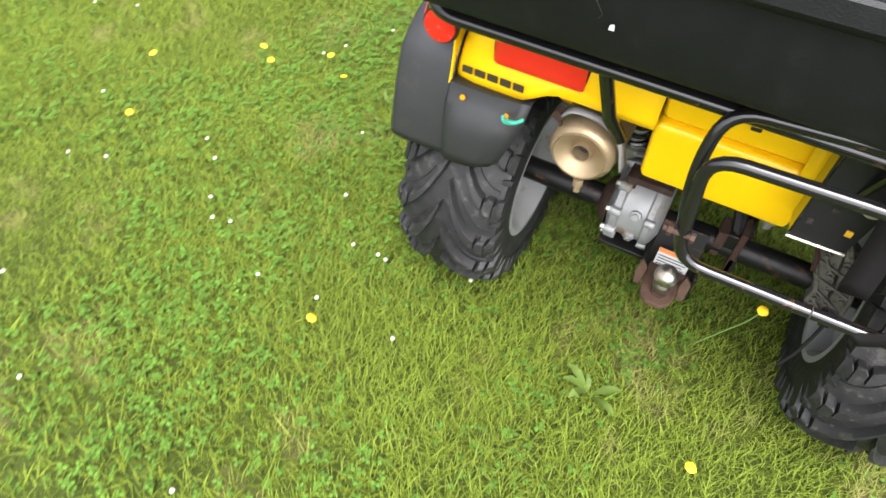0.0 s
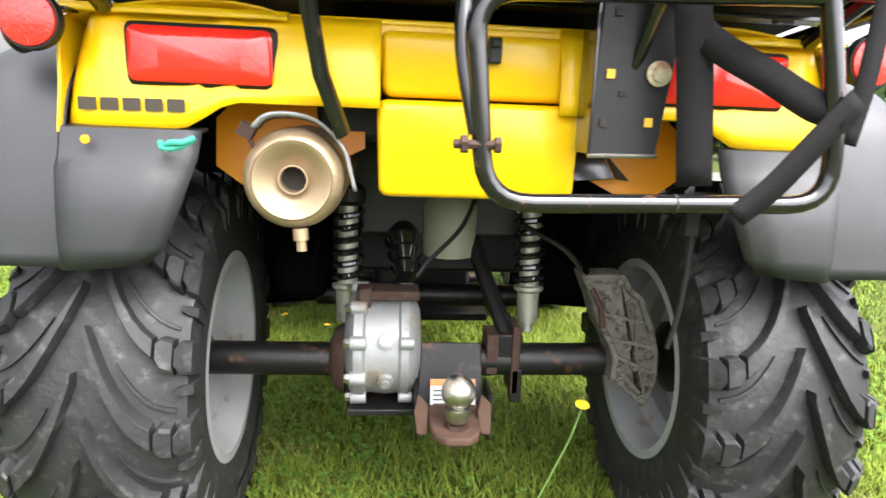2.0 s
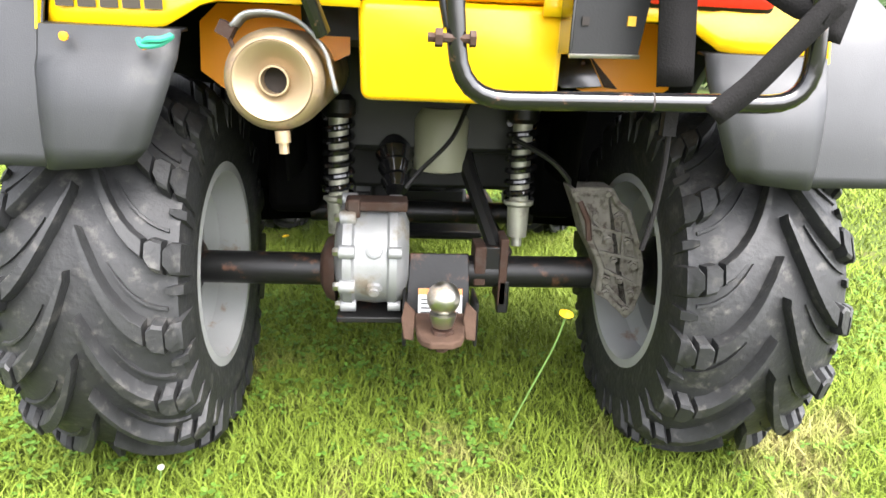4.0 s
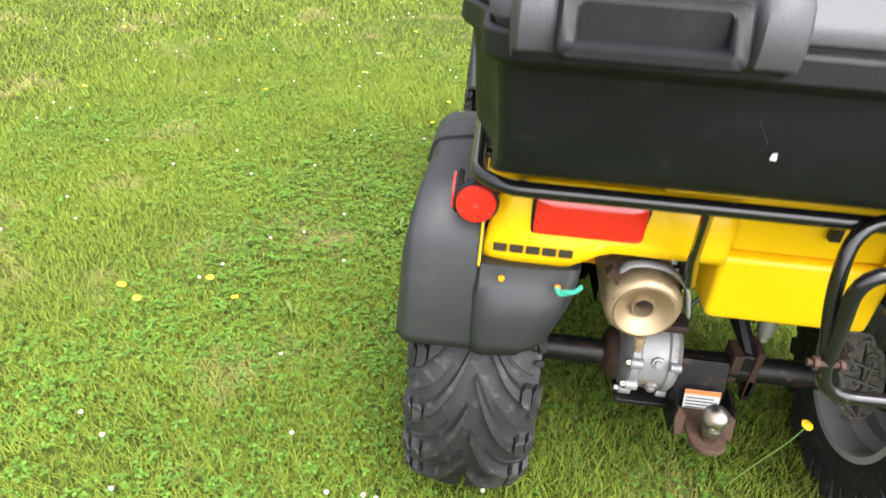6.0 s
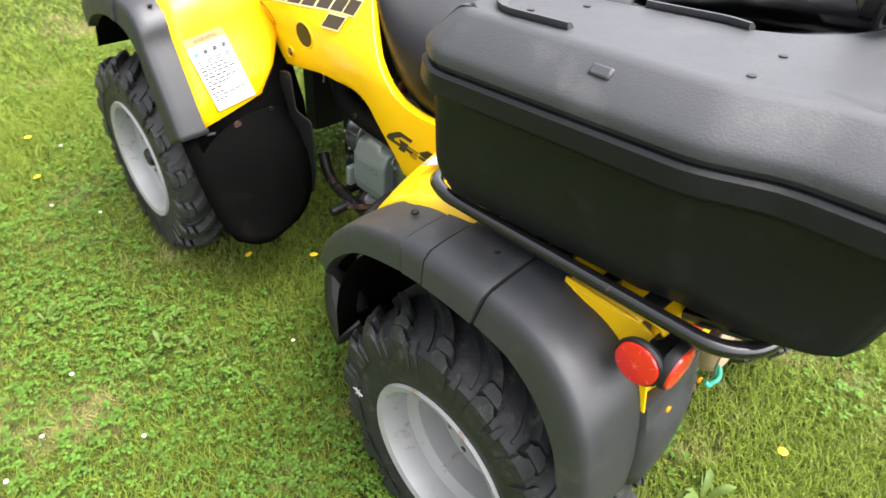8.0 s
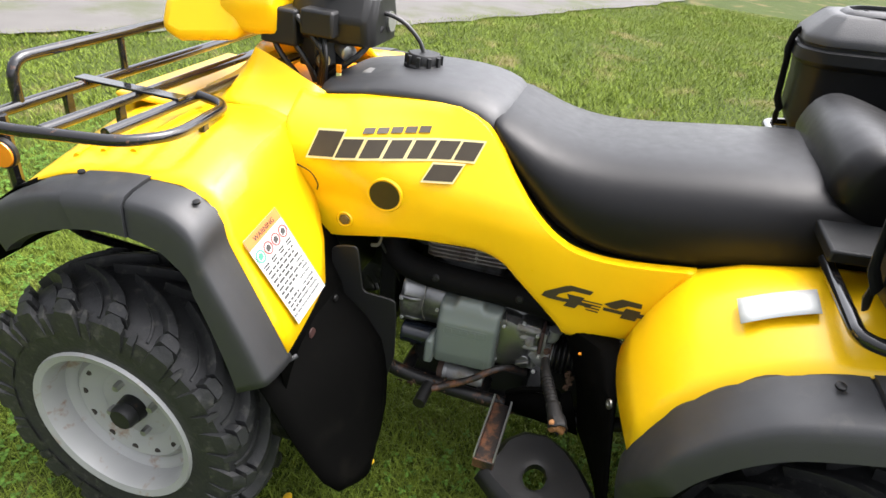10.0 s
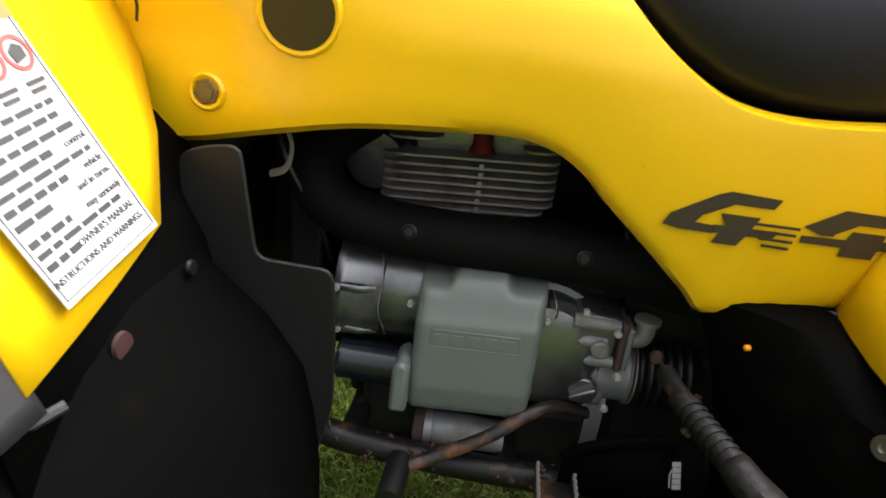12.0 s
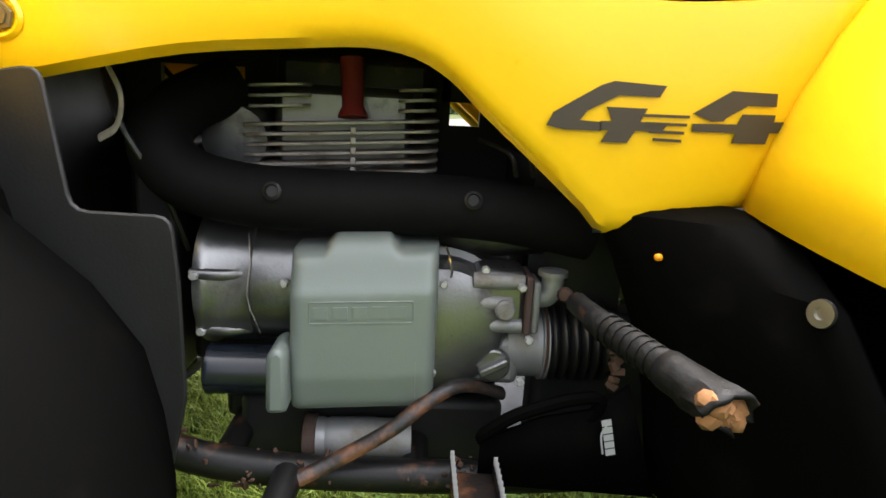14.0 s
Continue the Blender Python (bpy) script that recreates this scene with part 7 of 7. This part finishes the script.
for z, xa, ya, xb, yb in ((0.522, -0.205, 0.520, -0.235, 0.402), (0.512, -0.212, 0.522, -0.30, 0.405), (0.48, -0.216, 0.505, -0.37, 0.405), (0.42, -0.216, 0.480, -0.42, 0.395), (0.36, -0.212, 0.462, -0.45, 0.385), (0.30, -0.205, 0.450, -0.465, 0.375), (0.25, -0.20, 0.44, -0.46, 0.37)):
    rows.append([(lerp(xa, xb, k / 6), lerp(ya, yb, k / 6) - 0.012 * math.sin(math.pi * k / 6), z) for k in range(7)])
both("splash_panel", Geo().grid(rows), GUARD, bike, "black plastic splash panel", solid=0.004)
part("panel_lip", Geo().tube(smooth_path([(-0.212, 0.522, 0.498), (-0.226, 0.470, 0.505), (-0.236, 0.412, 0.520), (-0.262, 0.402, 0.515), (-0.30, 0.40, 0.49)]), 0.004, 8), FENDER, bike)
part("panel_grommet", Geo().lathe([(0.0055, 0), (0.005, 0.002), (0, 0.003)], (-0.217, 0.464, 0.476), (-1, 0.2, 0), 12), mat("yellow_clip", (0.6, 0.35, 0.02), 0.5), bike)
part("panel_screw", Geo().lathe([(0.0095, 0), (0.009, 0.003), (0.004, 0.003), (0.0035, 0.001), (0, 0.001)], (-0.3585, 0.4135, 0.477), (-0.4, 0.9, 0.1), 16), STEEL, bike)

# ---- cargo box on the rear rack ----
box = thing("cargo_box", "black moulded plastic cargo box with passenger seat", "cargo box", (0, 0, 0.80))


def box_part(name, g, material, parent=None, label="", **kw):
    g.v = [(p[0], p[1], p[2] - 0.80 + 0.083 * (0.17 - p[1])) for p in g.v]  # the box tilts forwards with the rack
    return part(name, g, material, parent or box, label, **kw)


def ring3(outline, d, z, rear=0.0, wide=0.0):
    out = []
    for p in offset2(outline, d):
        t = min(1.0, max(0.0, (-p.y - 0.20) / 0.25))
        w = wide * min(1.0, max(0.0, (-p.y - 0.22) / 0.08)) * (abs(p.x) > 0.3)
        out.append((p.x + math.copysign(w, p.x), p.y + rear * t - 0.4 * w, z))
    return out


LEFT = fillet([(x, y, 0) for x, y in ((-0.541, 0.115), (-0.505, 0.172), (-0.345, 0.178), (-0.290, 0.140), (-0.258, -0.02), (-0.243, -0.140), (-0.185, -0.186), (0.015, -0.186), (0.042, -0.225), (0.038, -0.36), (-0.025, -0.452), (-0.455, -0.452), (-0.484, -0.422), (-0.488, -0.30), (-0.520, -0.225))], 0.020, 3, closed=True)
LEFT = list(reversed(LEFT))
RIGHT = fillet([(x, y, 0) for x, y in ((0.541, 0.115), (0.520, -0.225), (0.488, -0.30), (0.484, -0.422), (0.455, -0.452), (0.110, -0.452), (0.078, -0.415), (0.075, -0.225), (0.100, -0.186), (0.185, -0.186), (0.243, -0.140), (0.258, -0.02), (0.290, 0.140), (0.345, 0.178), (0.505, 0.172))], 0.020, 3, closed=True)
RIGHT = list(reversed(RIGHT))
BODY = fillet([(x, y, 0) for x, y in ((-0.541, 0.115), (-0.505, 0.172), (-0.345, 0.178), (-0.290, 0.140), (-0.258, -0.02), (-0.243, -0.140), (-0.185, -0.186), (0.185, -0.186), (0.243, -0.140), (0.258, -0.02), (0.290, 0.140), (0.345, 0.178), (0.505, 0.172), (0.541, 0.115), (0.520, -0.225), (0.488, -0.30), (0.484, -0.422), (0.455, -0.452), (-0.455, -0.452), (-0.484, -0.422), (-0.488, -0.30), (-0.520, -0.225))], 0.022, 3, closed=True)
BODY = list(reversed(BODY))
o = BODY
box_part("box_body", Geo().rings([ring3(o, 0.060, 0.795, 0.125, 0.022), ring3(o, 0.050, 0.798, 0.112, 0.020), ring3(o, 0.036, 0.824, 0.034, 0.012), ring3(o, 0.031, 0.832, 0.018, 0.006), ring3(o, 0.028, 0.846, 0.008), ring3(o, 0.022, 0.92), ring3(o, 0.016, 0.955), ring3(o, 0.004, 0.962), ring3(o, 0.0, 0.968), ring3(o, 0.001, 0.990), ring3(o, 0.006, 0.994), ring3(o, 0.012, 0.994)]), BOXPL, None, "black moulded box body", angle=30)
for o in (LEFT, RIGHT):
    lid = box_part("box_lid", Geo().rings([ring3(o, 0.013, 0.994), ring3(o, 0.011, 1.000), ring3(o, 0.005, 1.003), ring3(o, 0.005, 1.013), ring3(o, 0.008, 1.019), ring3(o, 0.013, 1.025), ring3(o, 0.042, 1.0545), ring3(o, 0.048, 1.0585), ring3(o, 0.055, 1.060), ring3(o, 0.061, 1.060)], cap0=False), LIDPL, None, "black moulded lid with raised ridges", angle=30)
    s = -1 if o is LEFT else 1
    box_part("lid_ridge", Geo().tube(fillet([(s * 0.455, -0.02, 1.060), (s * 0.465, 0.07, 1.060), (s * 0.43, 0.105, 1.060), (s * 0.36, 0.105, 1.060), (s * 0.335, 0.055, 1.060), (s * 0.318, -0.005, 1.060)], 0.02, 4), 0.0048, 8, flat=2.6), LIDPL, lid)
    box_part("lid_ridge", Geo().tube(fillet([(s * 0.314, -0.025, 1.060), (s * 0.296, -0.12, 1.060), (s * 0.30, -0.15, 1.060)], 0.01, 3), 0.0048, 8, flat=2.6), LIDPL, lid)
    # low raised panel at the back of the lid, fading out forwards
    rows = []
    for x, h in ((0.432, 0.0), (0.426, 0.0058), (0.420, 0.0062), (0.30, 0.0062), (0.10, 0.0062), (0.055, 0.006)):
        rows.append([(s * x, -0.386, 1.0585), (s * (x - 0.002), -0.380, 1.0590 + h * 0.85), (s * (x - 0.004), -0.374, 1.0592 + h), (s * (x - 0.006), -0.33, 1.0592 + h * 0.72), (s * (x - 0.008), -0.25, 1.0585)])
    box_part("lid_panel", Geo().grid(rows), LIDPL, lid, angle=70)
    for x, y in ((0.373, 0.021), (0.437, 0.054), (0.434, -0.215), (0.359, -0.211)):
        box_part("lid_screw", Geo().lathe([(0.0045, 0), (0.0045, 0.0015), (0, 0.0015)], (s * x, y, 1.060), (0, 0, 1), 10), BLACK, lid)
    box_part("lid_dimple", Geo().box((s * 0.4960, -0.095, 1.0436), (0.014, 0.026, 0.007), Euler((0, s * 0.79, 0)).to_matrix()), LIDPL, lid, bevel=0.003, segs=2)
    # hinge humps and the framed carrying handle at the back
    for x in (0.432, 0.226):
        rows = []
        for y, z, hw in ((-0.385, 1.0575, 0.017), (-0.400, 1.0602, 0.019), (-0.430, 1.0602, 0.020), (-0.450, 1.0570, 0.020), (-0.466, 1.0490, 0.020), (-0.478, 1.0360, 0.021), (-0.485, 1.0180, 0.0215), (-0.487, 1.0000, 0.0215), (-0.484, 0.984, 0.021), (-0.468, 0.978, 0.019)):
            dy, dz = (0.0, -0.03) if y > -0.44 else (0.03, -0.012) if y > -0.475 else (0.04, 0.0)
            rows.append([(s * (x - hw - 0.004), y + dy, z + dz), (s * (x - hw - 0.001), y + dy * 0.15, z + dz * 0.15), (s * (x - hw + 0.004), y, z), (s * x, y - 0.001, z + 0.001), (s * (x + hw - 0.004), y, z), (s * (x + hw + 0.001), y + dy * 0.15, z + dz * 0.15), (s * (x + hw + 0.004), y + dy, z + dz)])
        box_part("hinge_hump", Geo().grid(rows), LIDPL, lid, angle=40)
    x0, x1 = 0.418, 0.256
    oring = fillet([(x0, 0.984, 0), (x1, 0.984, 0), (x1, 1.042, 0), (x0, 1.042, 0)], 0.010, 4, closed=True)
    iring = fillet([(x0 - 0.018, 0.998, 0), (x1 + 0.018, 0.998, 0), (x1 + 0.018, 1.030, 0), (x0 - 0.018, 1.030, 0)], 0.006, 4, closed=True)
    def yy(z):
        return -0.512 + 0.42 * (z - 0.984)
    box_part("carry_handle", Geo().rings([[(s * p.x, -0.445, p.y) for p in oring], [(s * p.x, yy(p.y) + 0.005, p.y) for p in oring], [(s * lerp(p.x, q.x, 0.2), yy(p.y), lerp(p.y, q.y, 0.2)) for p, q in zip(oring, iring)], [(s * lerp(p.x, q.x, 0.8), yy(p.y), lerp(p.y, q.y, 0.8)) for p, q in zip(oring, iring)], [(s * q.x, yy(q.y) + 0.004, q.y) for q in iring], [(s * q.x, -0.488, q.y) for q in iring]]), BOXPL, None, "moulded rectangular carrying handle", angle=50)
    # strap latches in front
    box_part("latch", Geo().tube(fillet([(s * 0.42, 0.152, 0.83), (s * 0.42, 0.168, 0.86), (s * 0.42, 0.178, 0.955), (s * 0.42, 0.184, 0.975), (s * 0.42, 0.180, 1.010), (s * 0.42, 0.170, 1.016)], 0.008, 3), 0.004, 8, flat=3.2), BLACK, None, "black rubber strap latch")
    box_part("latch_pull", Geo().tube([(s * 0.42, 0.158, 0.842), (s * 0.42, 0.158, 0.820), (s * 0.42, 0.154, 0.800)], [0.003, 0.0045, 0.003], 8, flat=2.4), BLACK, None)
box_part("paint_chip", Geo().prism([(0, 0), (0.007, 0), (0.006, 0.007), (0.001, 0.006)], (-0.180, -0.432, 0.884), (1, 0, 0), (0, 0, 1), -0.001), LABEL, None)
box_part("body_scratch", Geo().tube(smooth_path([(-0.205, -0.438, 0.925), (-0.195, -0.438, 0.91), (-0.19, -0.437, 0.902), (-0.194, -0.436, 0.895)]), 0.0008, 5), BLACK, None)
# floor, cushion and backrest between the wings
box_part("box_floor", Geo().box((0, -0.02, 0.815), (0.62, 0.40, 0.02)), BOXPL, None, bevel=0.004)
prof = smooth_path([(0.10, 0.80, 0), (0.158, 0.835, 0), (0.178, 0.875, 0), (0.160, 0.928, 0), (0.120, 0.945, 0), (0.05, 0.925, 0), (-0.04, 0.89, 0), (-0.13, 0.87, 0)], 3)
prof += [Vector((-0.13, 0.81, 0)), Vector((0.05, 0.79, 0))]
rings = []
for x, k in ((-0.20, 0.75), (-0.19, 0.90), (-0.16, 0.98), (0.0, 1.0), (0.16, 0.96), (0.19, 0.85), (0.20, 0.7)):
    rings.append([(x, 0.03 + (p.x - 0.03) * k, 0.85 + (p.y - 0.85) * k) for p in prof])
box_part("cushion", Geo().rings(rings), VINYL, None, "black vinyl passenger cushion", angle=60)
pad = fillet([(-0.232, 1.072, 0), (0.232, 1.072, 0), (0.225, 1.12, 0), (0.16, 1.31, 0), (-0.16, 1.31, 0), (-0.225, 1.12, 0)], 0.06, 5, closed=True)
backrest = box_part("backrest", Geo().rings([[(p.x, -0.268, p.y) for p in offset2(pad, 0.012)], [(p.x, -0.262, p.y) for p in pad], [(p.x, -0.225, p.y) for p in pad], [(p[0], -0.212, p[1]) for p in offset2(pad, 0.02)]]), VINYL, None, "black vinyl passenger backrest")
box_part("backrest_piping", Geo().tube([(p.x, -0.245, p.y) for p in offset2(pad, -0.002)], 0.005, 8, closed=True), VINYL, backrest)
box_part("backrest_rivet", Geo().lathe([(0.007, 0), (0.006, 0.003), (0, 0.004)], (-0.200, -0.268, 1.112), (0, -1, 0), 12), STEEL, backrest)

# ---- bracket, hoops and straps on the right of the tail ----
carrier = thing("rear_carrier", "black steel tail bracket with tube hoops and straps", "carrier", (0.16, -0.33, 0.60))


def car_part(name, g, material, label="", parent=None, **kw):
    g.v = [(p[0] - 0.16, p[1] + 0.33, p[2] - 0.60) for p in g.v]
    return part(name, g, material, parent or carrier, label, **kw)


car_part("bracket_plate", Geo().prism([(0.125, 0.643), (0.2045, 0.645), (0.216, 0.745), (0.222, 0.825), (0.132, 0.825)], (0, -0.317, 0), (1, 0, 0), (0, 0, 1), -0.005), BLACK, "black steel bracket plate", bevel=0.001)
car_part("bracket_foot", Geo().prism([(0.125, 0.643), (0.2045, 0.645), (0.226, 0.602), (0.168, 0.597)], (0, -0.319, 0), (1, 0, 0), (0, 0.3, 1), -0.004), TUBE, bevel=0.001)
car_part("bracket_gusset", Geo().prism([(0.2055, 0.645), (0.247, 0.600), (0.228, 0.602)], (0, -0.321, 0), (1, 0, 0), (0, 0.3, 1), -0.004), RUST, "rust-brown folded gusset", bevel=0.001)
car_part("bracket_flange", Geo().box((0.127, -0.293, 0.73), (0.004, 0.05, 0.17)), TUBE, bevel=0.001)
car_part("bracket_flange", Geo().box((0.17, -0.293, 0.822), (0.09, 0.06, 0.006)), TUBE, bevel=0.001)
car_part("plate_edge", Geo().tube([(0.125, -0.3205, 0.643), (0.2045, -0.3205, 0.645)], 0.0025, 6), STEEL)
seen = mat("yellow_seen_through", (0.6, 0.33, 0.02), 0.6)
for x, z in ((0.144, 0.733), (0.192, 0.682)):
    car_part("plate_hole", Geo().box((x, -0.3182, z), (0.009, 0.003, 0.010)), seen)
# dark chips paint the shade in the plate's other holes
for x, z in ((0.1405, 0.680), (0.1476, 0.798), (0.158, 0.712), (0.163, 0.712)):
    car_part("plate_hole", Geo().box((x, -0.3182, z), (0.008 if x < 0.15 else 0.004, 0.003, 0.009 if x < 0.15 else 0.005)), SOOT_SHADE)
car_part("plate_bolt", Geo().lathe([(0.014, 0), (0.014, 0.003), (0.009, 0.0035), (0.009, 0.007), (0, 0.007)], (0.198, -0.319, 0.735), (0, -1, 0), 16), mat("zinc_washer", (0.5, 0.45, 0.3), 0.5, 0.6, dirt=(0.25, 0.14, 0.07), dirt_amount=0.35, dirt_scale=60))
car_part("hoop", Geo().tube(fillet([(0.26, -0.345, 0.850), (-0.022, -0.358, 0.838), (-0.030, -0.385, 0.75), (-0.012, -0.402, 0.665)], 0.05, 6), 0.0095, 12), TUBE, "black steel tube hoop")
car_part("hoop", Geo().tube(fillet([(0.335, -0.405, 0.808), (-0.022, -0.405, 0.796), (-0.012, -0.405, 0.70), (-0.003, -0.405, 0.598), (0.356, -0.408, 0.606), (0.346, -0.410, 0.70), (0.320, -0.405, 0.83)], 0.05, 6), 0.0098, 12), TUBE, "black steel tube hoop")
car_part("hoop_bolt", Geo().tube([(-0.036, -0.410, 0.655), (0.010, -0.410, 0.655)], 0.0045, 8).lathe([(0.009, 0), (0.009, 0.007)], (-0.022, -0.410, 0.655), (-1, 0, 0), 6).lathe([(0.008, 0), (0.008, 0.006)], (0.004, -0.410, 0.655), (1, 0, 0), 6), RUST)
car_part("hoop_seam", Geo().lathe([(0.0103, 0), (0.0103, 0.002)], (0.190, -0.4066, 0.6023), (1, 0, 0.022), 14), SOOT_SHADE)


def strap(pts, wid, axis):
    rows = [[Vector(p) - Vector(axis) * wid / 2, Vector(p) + Vector(axis) * wid / 2] for p in smooth_path(pts, 5)]
    return car_part("strap", Geo().grid(rows), STRAP, "black webbing strap", solid=0.0025)


strap([(0.203, -0.358, 0.86), (0.209, -0.360, 0.806), (0.221, -0.360, 0.723), (0.2333, -0.360, 0.6165)], 0.040, (1, 0, 0.05))
strap([(0.215, -0.352, 0.790), (0.237, -0.365, 0.763), (0.285, -0.385, 0.733), (0.328, -0.405, 0.704), (0.350, -0.424, 0.698)], 0.032, (0.4, 0, 0.92))
strap([(0.358, -0.424, 0.712), (0.322, -0.421, 0.668), (0.285, -0.418, 0.622), (0.252, -0.415, 0.592)], 0.026, (0.75, 0, -0.65))
strap([(0.392, -0.395, 0.82), (0.385, -0.40, 0.786), (0.376, -0.405, 0.725), (0.366, -0.405, 0.668)], 0.022, (0.95, 0, -0.2))
car_part("strap_end", Geo().tube(smooth_path([(0.222, -0.385, 0.600), (0.224, -0.385, 0.54), (0.220, -0.385, 0.48), (0.212, -0.385, 0.44)]), 0.003, 6).box((0.222, -0.385, 0.582), (0.014, 0.01, 0.03)), STRAP)
